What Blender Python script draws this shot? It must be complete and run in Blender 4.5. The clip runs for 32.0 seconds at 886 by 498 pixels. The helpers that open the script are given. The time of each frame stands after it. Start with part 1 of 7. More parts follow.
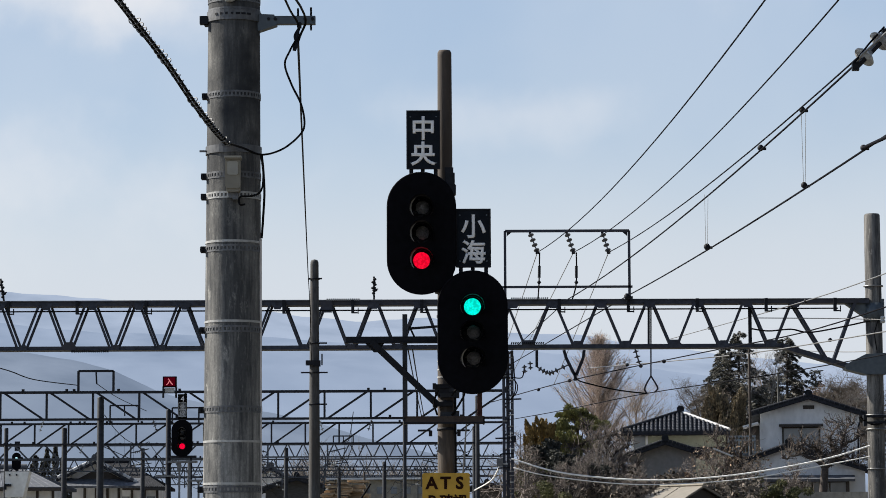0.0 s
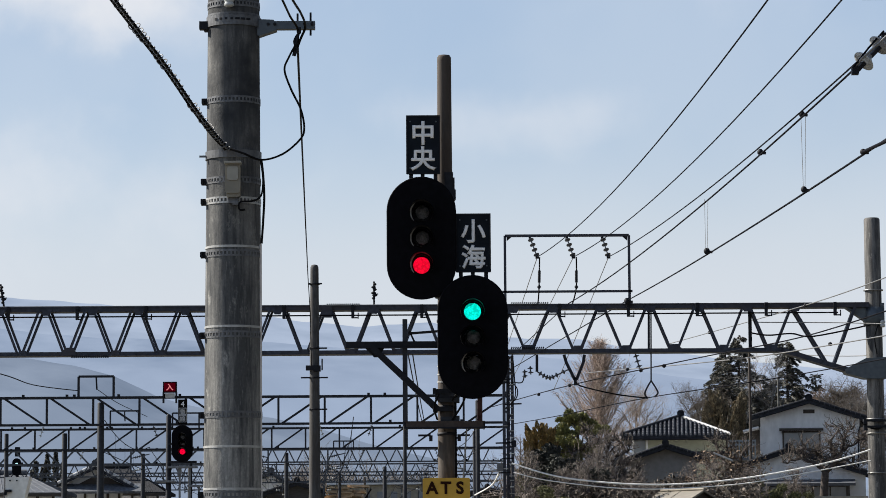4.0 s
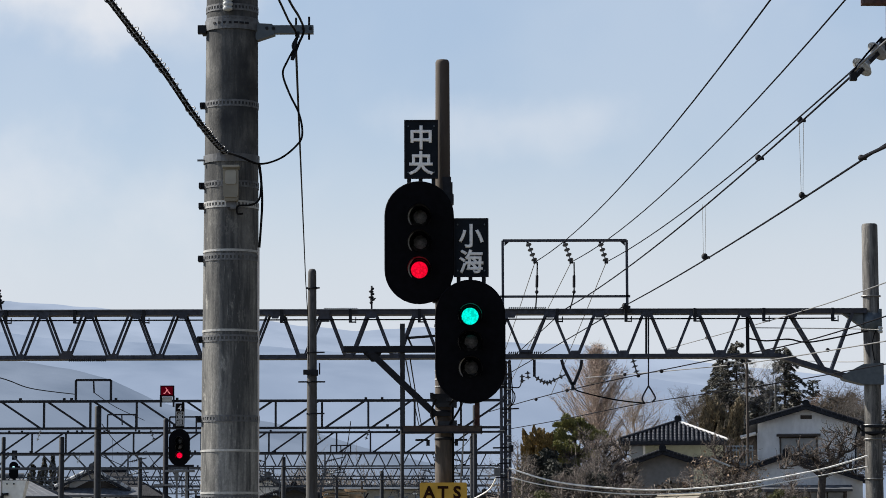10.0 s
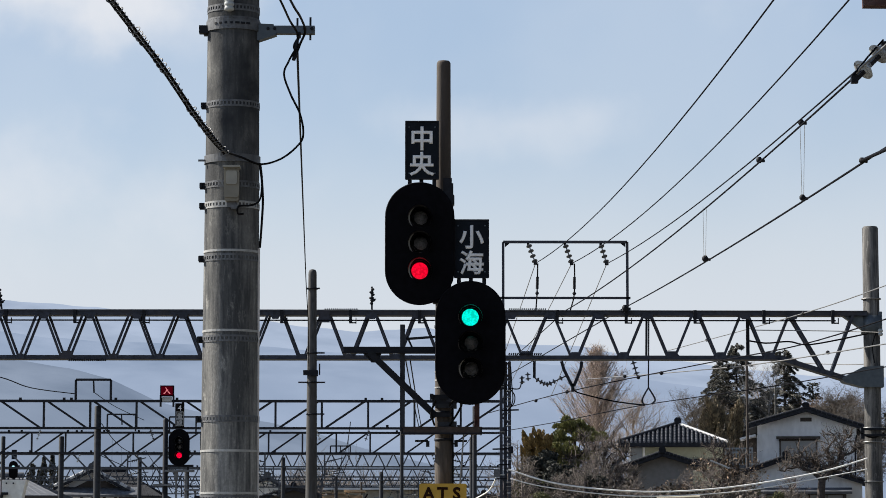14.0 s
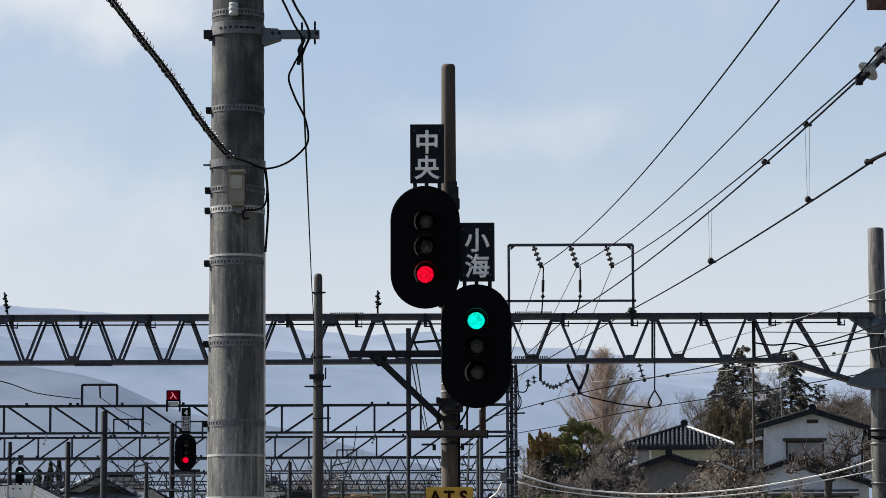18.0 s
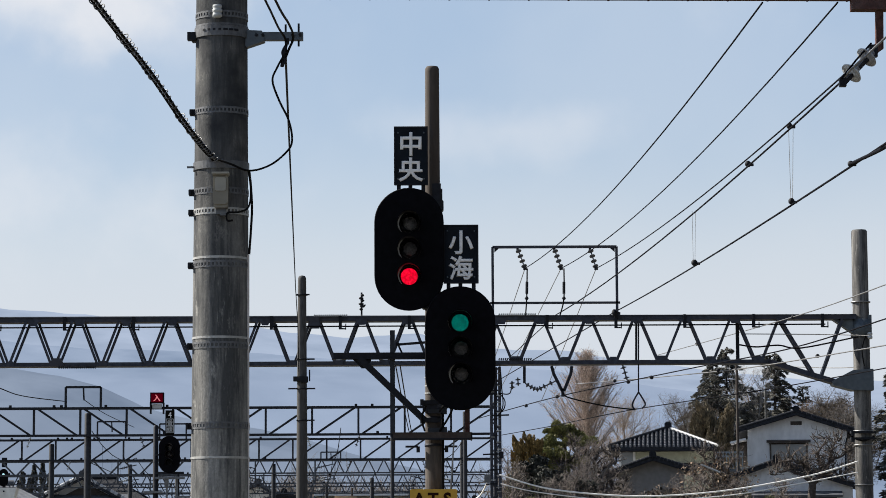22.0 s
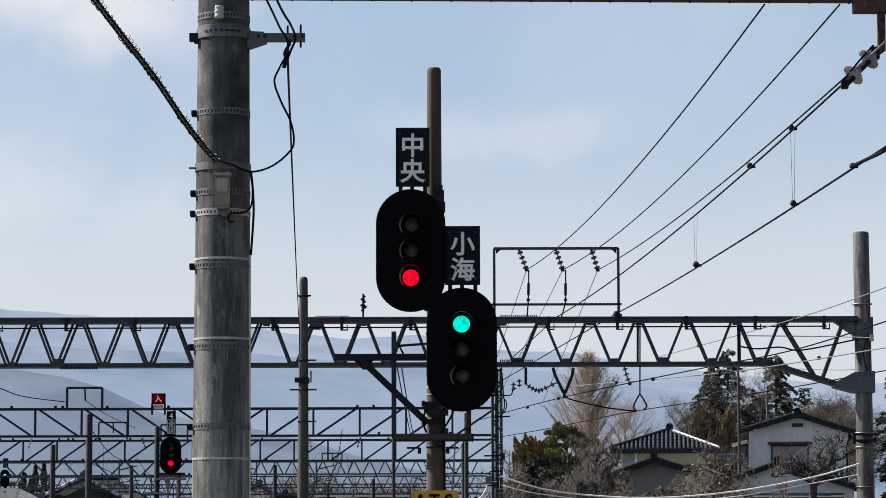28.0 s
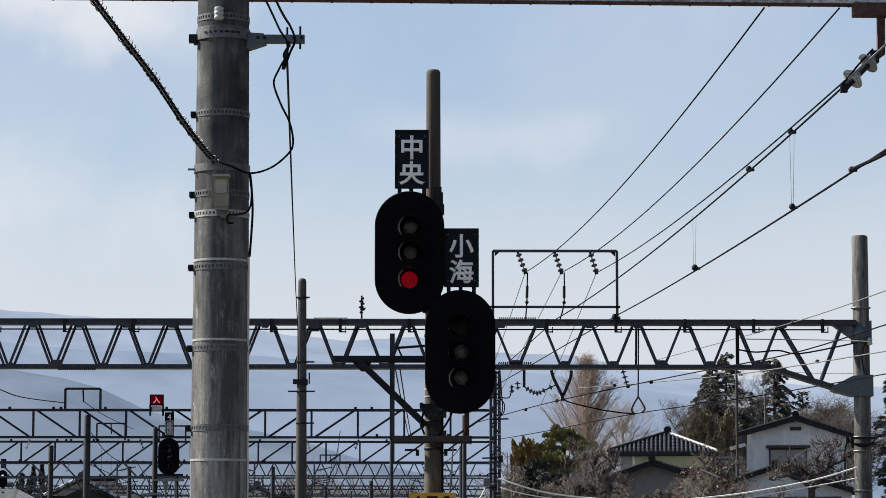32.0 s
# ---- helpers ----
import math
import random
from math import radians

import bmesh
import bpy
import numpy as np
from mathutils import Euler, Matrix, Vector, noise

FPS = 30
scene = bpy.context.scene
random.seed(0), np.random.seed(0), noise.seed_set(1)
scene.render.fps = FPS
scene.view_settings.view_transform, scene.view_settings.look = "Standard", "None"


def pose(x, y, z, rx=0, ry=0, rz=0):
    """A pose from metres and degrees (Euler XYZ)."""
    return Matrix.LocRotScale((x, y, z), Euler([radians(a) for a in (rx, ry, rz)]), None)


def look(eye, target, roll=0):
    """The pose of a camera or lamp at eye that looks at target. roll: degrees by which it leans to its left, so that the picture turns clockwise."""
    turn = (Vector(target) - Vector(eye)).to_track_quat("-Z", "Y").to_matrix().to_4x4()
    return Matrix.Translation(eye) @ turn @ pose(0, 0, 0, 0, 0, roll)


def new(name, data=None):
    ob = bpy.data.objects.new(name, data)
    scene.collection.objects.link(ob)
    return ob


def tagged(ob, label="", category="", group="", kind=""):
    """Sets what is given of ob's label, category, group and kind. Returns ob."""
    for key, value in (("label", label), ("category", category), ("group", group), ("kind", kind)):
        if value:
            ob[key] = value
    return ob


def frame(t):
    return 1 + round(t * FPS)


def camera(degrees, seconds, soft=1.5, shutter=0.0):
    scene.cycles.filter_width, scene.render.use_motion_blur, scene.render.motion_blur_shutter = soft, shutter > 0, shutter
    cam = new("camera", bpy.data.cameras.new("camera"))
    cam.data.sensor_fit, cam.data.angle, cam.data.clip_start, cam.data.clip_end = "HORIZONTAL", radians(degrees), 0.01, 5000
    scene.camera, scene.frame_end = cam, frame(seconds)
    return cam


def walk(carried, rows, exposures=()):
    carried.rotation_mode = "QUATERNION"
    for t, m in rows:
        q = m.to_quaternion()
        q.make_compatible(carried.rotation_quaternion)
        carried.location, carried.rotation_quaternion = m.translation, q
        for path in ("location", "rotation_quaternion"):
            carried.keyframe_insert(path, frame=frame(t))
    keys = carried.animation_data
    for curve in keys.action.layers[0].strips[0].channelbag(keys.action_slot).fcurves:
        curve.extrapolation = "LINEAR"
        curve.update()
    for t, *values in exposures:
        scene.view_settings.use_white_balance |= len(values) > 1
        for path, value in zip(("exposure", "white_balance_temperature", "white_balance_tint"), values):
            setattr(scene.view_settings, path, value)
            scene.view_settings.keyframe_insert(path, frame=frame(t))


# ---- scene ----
from mathutils.geometry import tessellate_polygon

# ======================= camera =======================
EYE = (0.0, 0.0, 2.6)          # a standing person's eye on a low platform, metres above the rails
# seconds, turn to the left, tilt up, roll, in degrees: hand-held sway of a long lens
SWAY = [
    (0, 0.0000, 5.9261, -0.2500),
    (0.5, -0.0132, 5.9380, -0.2964),
    (1, -0.0254, 5.9506, -0.3417),
    (1.5, -0.0358, 5.9709, -0.3880),
    (2, -0.0483, 5.9749, -0.4188),
    (2.5, -0.0399, 5.9934, -0.4124),
    (3, -0.0304, 6.0258, -0.3899),
    (3.5, -0.0131, 6.0365, -0.3544),
    (5.5, 0.0354, 5.9593, -0.3725),
    (6, 0.0154, 5.9848, -0.4103),
    (6.5, -0.0107, 6.0143, -0.4151),
    (7, -0.0241, 6.0456, -0.3960),
    (7.5, -0.0229, 6.0822, -0.3598),
    (8, -0.0059, 6.1193, -0.3102),
    (8.5, -0.0006, 6.1506, -0.2756),
    (9, -0.0133, 6.1532, -0.2551),
    (9.5, -0.0332, 6.1370, -0.2235),
    (10, -0.0473, 6.1177, -0.1809),
    (10.5, -0.0627, 6.1067, -0.1590),
    (11, -0.0780, 6.1198, -0.1548),
    (11.5, -0.0957, 6.1355, -0.1083),
    (12, -0.1130, 6.1529, -0.0687),
    (12.5, -0.1148, 6.1590, -0.0209),
    (13, -0.0981, 6.1539, 0.0047),
    (13.5, -0.0631, 6.1364, 0.0372),
    (14, -0.0375, 6.1385, 0.0498),
    (14.5, -0.0199, 6.1548, 0.0314),
    (16.5, 0.0229, 6.2397, -0.1321),
    (17, 0.0576, 6.2355, -0.1439),
    (17.5, 0.0636, 6.2333, -0.1864),
    (18, 0.0750, 6.2093, -0.2121),
    (18.5, 0.0739, 6.1824, -0.2188),
    (19, 0.0579, 6.1562, -0.2339),
    (19.5, 0.0311, 6.1627, -0.2376),
    (20, -0.0157, 6.2005, -0.2743),
    (20.5, -0.0836, 6.2384, -0.3079),
    (21, -0.1527, 6.2498, -0.2920),
    (21.5, -0.2049, 6.2493, -0.3062),
    (22, -0.2542, 6.2495, -0.2774),
    (22.5, -0.2810, 6.2521, -0.2658),
    (23, -0.3072, 6.2625, -0.1927),
    (23.5, -0.3126, 6.2747, -0.1385),
    (24, -0.3043, 6.2740, -0.0918),
    (24.5, -0.2961, 6.2611, -0.0820),
    (25, -0.2938, 6.2598, -0.0968),
    (25.5, -0.2884, 6.2675, -0.1257),
    (27.5, -0.2283, 6.2830, -0.1636),
    (28, -0.2212, 6.2770, -0.1751),
    (28.5, -0.2169, 6.2758, -0.1910),
    (29, -0.2277, 6.2877, -0.2149),
    (29.5, -0.2400, 6.3060, -0.1964),
    (30, -0.2493, 6.3273, -0.1905),
    (30.5, -0.2656, 6.3332, -0.1106),
    (31, -0.2655, 6.3325, -0.0837),
    (31.5, -0.2545, 6.3192, -0.0015),
    (32, -0.2461, 6.3208, 0.0317),
]


def aim(turn, tilt, roll):
    return pose(*EYE, 90 + tilt, 0, turn) @ pose(0, 0, 0, 0, 0, roll)


cam = camera(17.824, 32.0, soft=0.85)
walk(cam, [(t, aim(a, b, c)) for t, a, b, c in SWAY], exposures=[(0, 0.75), (32, 0.75)])

# ======================= sky and sun =======================
SUN_AWAY, SUN_HIGH = 72.0, 38.0      # degrees to the left of the view, and above the horizon
sun_data = bpy.data.lights.new("sun", "SUN")
sun_data.energy, sun_data.angle, sun_data.color = 5.0, radians(0.6), (1.0, 0.93, 0.82)
sun = new("sun", sun_data)
a, e = radians(SUN_AWAY), radians(SUN_HIGH)
SUN_DIR = Vector((-math.sin(a) * math.cos(e), math.cos(a) * math.cos(e), math.sin(e)))
sun.matrix_world = look((0, 0, 60), Vector((0, 0, 60)) - SUN_DIR)

world = bpy.data.worlds.new("sky")
scene.world = world
world.use_nodes = True
wn, wl = world.node_tree.nodes, world.node_tree.links
wn.clear()
w_out, w_bg = wn.new("ShaderNodeOutputWorld"), wn.new("ShaderNodeBackground")
w_sky = wn.new("ShaderNodeTexSky")
w_sky.sky_type, w_sky.sun_disc = "NISHITA", False
w_sky.sun_elevation, w_sky.sun_rotation = e, -a
w_sky.air_density, w_sky.dust_density, w_sky.ozone_density = 1.0, 0.6, 3.0
w_geo = wn.new("ShaderNodeTexCoord")
w_bg.inputs["Strength"].default_value = 0.0725


def sky_mix(under, factor, color):
    m = wn.new("ShaderNodeMix")
    m.data_type = "RGBA"
    m.inputs["B"].default_value = color
    wl.new(under, m.inputs["A"])
    wl.new(factor, m.inputs["Factor"])
    return m.outputs["Result"]


def sky_range(value, a0, a1, b0, b1):
    m = wn.new("ShaderNodeMapRange")
    m.interpolation_type = "SMOOTHSTEP"
    for key, v in (("From Min", a0), ("From Max", a1), ("To Min", b0), ("To Max", b1)):
        m.inputs[key].default_value = v
    wl.new(value, m.inputs["Value"])
    return m.outputs["Result"]


# pale haze low over the hills
w_xyz = wn.new("ShaderNodeSeparateXYZ")
wl.new(w_geo.outputs["Generated"], w_xyz.inputs["Vector"])
tint = sky_mix(w_sky.outputs["Color"], sky_range(w_xyz.outputs["Z"], 0.07, 0.2, 0.95, 0.05), (5.6, 5.95, 6.5, 1))
# light blue veil higher up, which thins out towards the zenith
veil_low, veil_high, veil = sky_range(w_xyz.outputs["Z"], 0.1, 0.19, 0.0, 0.8), sky_range(w_xyz.outputs["Z"], 0.3, 0.7, 1.0, 0.0), wn.new("ShaderNodeMath")
veil.operation = "MULTIPLY"
wl.new(veil_low, veil.inputs[0])
wl.new(veil_high, veil.inputs[1])
tint = sky_mix(tint, veil.outputs["Value"], (3.5, 4.52, 6.0, 1))
# thin high cloud: a wide veil and a few soft banks (towards x, z, half width, half height, share)
w_noise, w_fine = wn.new("ShaderNodeTexNoise"), wn.new("ShaderNodeTexNoise")
for nd, sc, de in ((w_noise, 9.0, 4.0), (w_fine, 30.0, 5.0)):
    nd.inputs["Scale"].default_value, nd.inputs["Detail"].default_value = sc, de
    wl.new(w_geo.outputs["Generated"], nd.inputs["Vector"])
tint = sky_mix(tint, sky_range(w_noise.outputs["Fac"], 0.4, 0.75, 0.0, 0.24), (5.9, 6.3, 6.8, 1))
for bx, bz, hw, hh, share in ((-0.135, 0.2, 0.085, 0.028, 0.95), (-0.16, 0.125, 0.085, 0.034, 0.55), (0.03, 0.15, 0.045, 0.012, 0.4),
                              (-0.095, 0.183, 0.035, 0.013, 0.45), (0.3, 0.22, 0.2, 0.05, 0.5), (-0.4, 0.25, 0.2, 0.06, 0.6)):
    off, stretch, dist, wob, add = (wn.new("ShaderNodeVectorMath"), wn.new("ShaderNodeVectorMath"), wn.new("ShaderNodeVectorMath"),
                                    wn.new("ShaderNodeMath"), wn.new("ShaderNodeMath"))
    off.operation, stretch.operation, dist.operation, wob.operation, add.operation = "SUBTRACT", "MULTIPLY", "LENGTH", "MULTIPLY", "ADD"
    off.inputs[1].default_value = (bx, 0.97, bz)
    stretch.inputs[1].default_value = (1 / hw, 0.4, 1 / hh)
    wob.inputs[1].default_value = 2.2
    wl.new(w_geo.outputs["Generated"], off.inputs[0])
    wl.new(off.outputs["Vector"], stretch.inputs[0])
    wl.new(stretch.outputs["Vector"], dist.inputs[0])
    wl.new(w_fine.outputs["Fac"], wob.inputs[0])
    wl.new(dist.outputs["Value"], add.inputs[0])
    wl.new(wob.outputs["Value"], add.inputs[1])
    tint = sky_mix(tint, sky_range(add.outputs["Value"], 1.0, 2.3, share, 0.0), (6.6, 6.75, 7.1, 1))
# the haze is brightest on the sun's side and dims towards the other
w_dot, w_mul = wn.new("ShaderNodeVectorMath"), wn.new("ShaderNodeVectorMath")
w_dot.operation, w_mul.operation = "DOT_PRODUCT", "SCALE"
w_dot.inputs[1].default_value = (-0.978, 0.208, 0.0)
wl.new(w_geo.outputs["Generated"], w_dot.inputs[0])
w_dim = sky_range(w_dot.outputs["Value"], -0.7, 0.04, 0.34, 1.0)
wl.new(tint, w_mul.inputs[0])
wl.new(w_dim, w_mul.inputs["Scale"])
wl.new(w_mul.outputs["Vector"], w_bg.inputs["Color"])
wl.new(w_bg.outputs["Background"], w_out.inputs["Surface"])


# ======================= materials =======================
def mat(name, color, rough=0.6, metal=0.0, scale=8.0, vary=0.25, bump=0.0, stretch=(1, 1, 1), second=None, big=0.0,
        by_piece=0.0, spec=0.5):
    """A surface with a fine and a coarse variation of its colour, and a fine relief."""
    m = bpy.data.materials.new(name)
    m.use_nodes = True
    n, l = m.node_tree.nodes, m.node_tree.links
    b = n["Principled BSDF"]
    b.inputs["Roughness"].default_value, b.inputs["Metallic"].default_value = rough, metal
    b.inputs["Specular IOR Level"].default_value = spec
    co, mp = n.new("ShaderNodeTexCoord"), n.new("ShaderNodeMapping")
    mp.inputs["Scale"].default_value = stretch
    l.new(co.outputs["Object"], mp.inputs["Vector"])
    fine, coarse = n.new("ShaderNodeTexNoise"), n.new("ShaderNodeTexNoise")
    fine.inputs["Scale"].default_value, fine.inputs["Detail"].default_value = scale, 6
    coarse.inputs["Scale"].default_value, coarse.inputs["Detail"].default_value = scale * 0.16, 3
    l.new(mp.outputs["Vector"], fine.inputs["Vector"])
    l.new(mp.outputs["Vector"], coarse.inputs["Vector"])
    ramp = n.new("ShaderNodeValToRGB")
    lo = [c * (1 - vary) for c in color]
    hi = [min(1, c * (1 + vary)) for c in color]
    ramp.color_ramp.elements[0].position, ramp.color_ramp.elements[1].position = 0.3, 0.7
    ramp.color_ramp.elements[0].color, ramp.color_ramp.elements[1].color = (*lo, 1), (*hi, 1)
    l.new(fine.outputs["Fac"], ramp.inputs["Fac"])
    out = ramp.outputs["Color"]
    if second:
        r2 = n.new("ShaderNodeValToRGB")
        r2.color_ramp.elements[0].position, r2.color_ramp.elements[1].position = 0.48, 0.62
        mx = n.new("ShaderNodeMix")
        mx.data_type = "RGBA"
        mx.inputs["B"].default_value = (*second, 1)
        ml = n.new("ShaderNodeMath")
        ml.operation = "MULTIPLY"
        ml.inputs[1].default_value = big
        l.new(coarse.outputs["Fac"], r2.inputs["Fac"])
        l.new(r2.outputs["Color"], ml.inputs[0])
        l.new(ml.outputs["Value"], mx.inputs["Factor"])
        l.new(out, mx.inputs["A"])
        out = mx.outputs["Result"]
    if by_piece:
        info, hsv, mr = n.new("ShaderNodeNewGeometry"), n.new("ShaderNodeHueSaturation"), n.new("ShaderNodeMapRange")
        mr.inputs["To Min"].default_value, mr.inputs["To Max"].default_value = 1 - by_piece, 1 + by_piece
        l.new(info.outputs["Random Per Island"], mr.inputs["Value"])
        l.new(mr.outputs["Result"], hsv.inputs["Value"])
        l.new(out, hsv.inputs["Color"])
        out = hsv.outputs["Color"]
    l.new(out, b.inputs["Base Color"])
    if bump:
        bp = n.new("ShaderNodeBump")
        bp.inputs["Strength"].default_value, bp.inputs["Distance"].default_value = bump, 0.01
        l.new(fine.outputs["Fac"], bp.inputs["Height"])
        l.new(bp.outputs["Normal"], b.inputs["Normal"])
    return m


def glow(name, color, power, dots=0.0):
    m = bpy.data.materials.new(name)
    m.use_nodes = True
    n, l = m.node_tree.nodes, m.node_tree.links
    n.clear()
    o, em = n.new("ShaderNodeOutputMaterial"), n.new("ShaderNodeEmission")
    em.inputs["Color"].default_value, em.inputs["Strength"].default_value = (*color, 1), power
    if dots:
        co, vo, mr = n.new("ShaderNodeTexCoord"), n.new("ShaderNodeTexVoronoi"), n.new("ShaderNodeMapRange")
        vo.inputs["Scale"].default_value = dots
        mr.inputs["From Min"].default_value, mr.inputs["From Max"].default_value = 0.0, 0.7
        mr.inputs["To Min"].default_value, mr.inputs["To Max"].default_value = power * 1.25, power * 0.55
        l.new(co.outputs["Object"], vo.inputs["Vector"])
        l.new(vo.outputs["Distance"], mr.inputs["Value"])
        l.new(mr.outputs["Result"], em.inputs["Strength"])
    l.new(em.outputs["Emission"], o.inputs["Surface"])
    return m


def see_through(name, clear, gloss, rough=0.15):
    """Thin glass or a grey filter: lets the share `clear` pass, with a little gloss."""
    m = bpy.data.materials.new(name)
    m.use_nodes = True
    n, l = m.node_tree.nodes, m.node_tree.links
    n.clear()
    o, tr, gl, mx = (n.new("ShaderNodeOutputMaterial"), n.new("ShaderNodeBsdfTransparent"),
                     n.new("ShaderNodeBsdfPrincipled"), n.new("ShaderNodeMixShader"))
    tr.inputs["Color"].default_value = (clear, clear, clear, 1)
    gl.inputs["Base Color"].default_value = (0.08, 0.08, 0.085, 1)
    gl.inputs["Roughness"].default_value = rough
    mx.inputs["Fac"].default_value = gloss
    l.new(tr.outputs["BSDF"], mx.inputs[1])
    l.new(gl.outputs["BSDF"], mx.inputs[2])
    l.new(mx.outputs["Shader"], o.inputs["Surface"])
    return m


def streaked(name, base, dark, drip, lime):
    """Old spun concrete: cloudy dark patches, dark runs and pale lime drips that run down, grain and pocks."""
    m = bpy.data.materials.new(name)
    m.use_nodes = True
    n, l = m.node_tree.nodes, m.node_tree.links
    b = n["Principled BSDF"]
    b.inputs["Roughness"].default_value, b.inputs["Specular IOR Level"].default_value = 0.88, 0.25
    co = n.new("ShaderNodeTexCoord")

    def layer(scale, detail, rough, lo, hi):
        mp, ns, rp = n.new("ShaderNodeMapping"), n.new("ShaderNodeTexNoise"), n.new("ShaderNodeMapRange")
        mp.inputs["Scale"].default_value = scale
        ns.inputs["Scale"].default_value, ns.inputs["Detail"].default_value, ns.inputs["Roughness"].default_value = 1.0, detail, rough
        for key, v in (("From Min", lo), ("From Max", hi)):
            rp.inputs[key].default_value = v
        l.new(co.outputs["Object"], mp.inputs["Vector"])
        l.new(mp.outputs["Vector"], ns.inputs["Vector"])
        l.new(ns.outputs["Fac"], rp.inputs["Value"])
        return rp.outputs["Result"]

    def over(under, factor, share, color):
        ml, mx = n.new("ShaderNodeMath"), n.new("ShaderNodeMix")
        ml.operation, mx.data_type = "MULTIPLY", "RGBA"
        ml.inputs[1].default_value = share
        mx.inputs["B"].default_value = (*color, 1)
        l.new(factor, ml.inputs[0])
        l.new(ml.outputs["Value"], mx.inputs["Factor"])
        if isinstance(under, tuple):
            mx.inputs["A"].default_value = (*under, 1)
        else:
            l.new(under, mx.inputs["A"])
        return mx.outputs["Result"]

    out = over(base, layer((9, 9, 0.9), 6, 0.65, 0.38, 0.58), 0.88, dark)
    out = over(out, layer((34, 34, 1.3), 6, 0.65, 0.5, 0.72), 0.75, [c * 0.6 for c in dark])
    out = over(out, layer((60, 60, 9), 6, 0.75, 0.56, 0.72), lime, drip)
    out = over(out, layer((13, 13, 5), 7, 0.7, 0.6, 0.7), 0.6, drip)
    grain = layer((95, 95, 70), 4, 0.7, 0.3, 0.7)
    out = over(out, grain, 0.4, [c * 0.7 for c in dark])
    l.new(out, b.inputs["Base Color"])
    bp = n.new("ShaderNodeBump")
    bp.inputs["Strength"].default_value, bp.inputs["Distance"].default_value = 0.22, 0.004
    l.new(grain, bp.inputs["Height"])
    l.new(bp.outputs["Normal"], b.inputs["Normal"])
    return m


def darken_upward(m, z0, z1, tone, share):
    """A darker tone, broken up by noise, that thickens with height on a pole."""
    n, l = m.node_tree.nodes, m.node_tree.links
    b = n["Principled BSDF"]
    old = b.inputs["Base Color"].links[0].from_socket
    co, xyz, mr, ns, ml, mx = (n.new("ShaderNodeTexCoord"), n.new("ShaderNodeSeparateXYZ"), n.new("ShaderNodeMapRange"),
                               n.new("ShaderNodeTexNoise"), n.new("ShaderNodeMath"), n.new("ShaderNodeMix"))
    for key, v in (("From Min", z0), ("From Max", z1), ("To Min", 0.0), ("To Max", share)):
        mr.inputs[key].default_value = v
    ns.inputs["Scale"].default_value, ns.inputs["Detail"].default_value = 5.0, 5
    ml.operation, mx.data_type = "MULTIPLY_ADD", "RGBA"
    ml.inputs[1].default_value, ml.inputs[2].default_value = 2.4, -1.2
    mx.inputs["B"].default_value = (*tone, 1)
    l.new(co.outputs["Object"], xyz.inputs["Vector"])
    l.new(co.outputs["Object"], ns.inputs["Vector"])
    l.new(ns.outputs["Fac"], ml.inputs[0])
    add = n.new("ShaderNodeMath")
    add.operation = "ADD"
    add.use_clamp = True
    l.new(xyz.outputs["Z"], mr.inputs["Value"])
    l.new(mr.outputs["Result"], add.inputs[0])
    scl = n.new("ShaderNodeMath")
    scl.operation = "MULTIPLY"
    l.new(ml.outputs["Value"], scl.inputs[0])
    l.new(mr.outputs["Result"], scl.inputs[1])
    l.new(scl.outputs["Value"], add.inputs[1])
    l.new(add.outputs["Value"], mx.inputs["Factor"])
    l.new(old, mx.inputs["A"])
    l.new(mx.outputs["Result"], b.inputs["Base Color"])
    return m


CONCRETE_BROWN = mat("brown_concrete", (0.085, 0.071, 0.06), 0.85, 0, 16, 0.4, 0.2, (3, 3, 0.5), (0.045, 0.038, 0.034), 0.7)
CONCRETE_MAST = streaked("streaked_concrete", (0.43, 0.425, 0.405), (0.05, 0.054, 0.06), (0.68, 0.67, 0.63), 0.55)
# signal post: the sunlit patch below its step is put into the colour
darken_upward(CONCRETE_BROWN, 3.3, 3.95, (0.066, 0.053, 0.045), 0.95)
# mast: darker towards the top
darken_upward(CONCRETE_MAST, 3.3, 5.2, (0.036, 0.039, 0.044), 0.84)
STRAP_STEEL = mat("dull_strap_steel", (0.125, 0.13, 0.14), 0.55, 0.3, 30, 0.35, 0.1)
CONCRETE_COLUMN = streaked("dark_streaked_concrete", (0.27, 0.262, 0.25), (0.042, 0.043, 0.046), (0.46, 0.45, 0.43), 0.45)
CONCRETE = mat("weathered_concrete", (0.128, 0.125, 0.115), 0.85, 0, 9, 0.55, 0.3, (3, 3, 0.45), (0.06, 0.058, 0.053), 0.85)
CONCRETE_SLIM = mat("grey_brown_concrete", (0.064, 0.065, 0.068), 0.85, 0, 16, 0.4, 0.2, (3, 3, 0.5), (0.055, 0.05, 0.045), 0.7)
GALVANISED = mat("galvanised_steel", (0.128, 0.132, 0.14), 0.5, 0.5, 30, 0.2, 0.05)
BRIGHT_BAND = mat("bright_steel_band", (0.425, 0.425, 0.416), 0.45, 0.3, 30, 0.2)
STEEL_GREY = mat("painted_grey_steel", (0.0175, 0.02, 0.028), 0.6, 0.1, 20, 0.4, 0.1, (1, 1, 1), (0.024, 0.024, 0.03), 0.6, spec=0.25)
# pale grey paint of the far lattices, with haze put into the colour
STEEL_FAR = mat("pale_hazed_lattice_steel", (0.064, 0.072, 0.087), 0.6, 0.1, 10, 0.35, 0.1, spec=0.3)
STEEL_COOL = mat("cool_grey_column_steel", (0.0302, 0.0338, 0.0418), 0.6, 0.1, 10, 0.3, 0.1, spec=0.3)
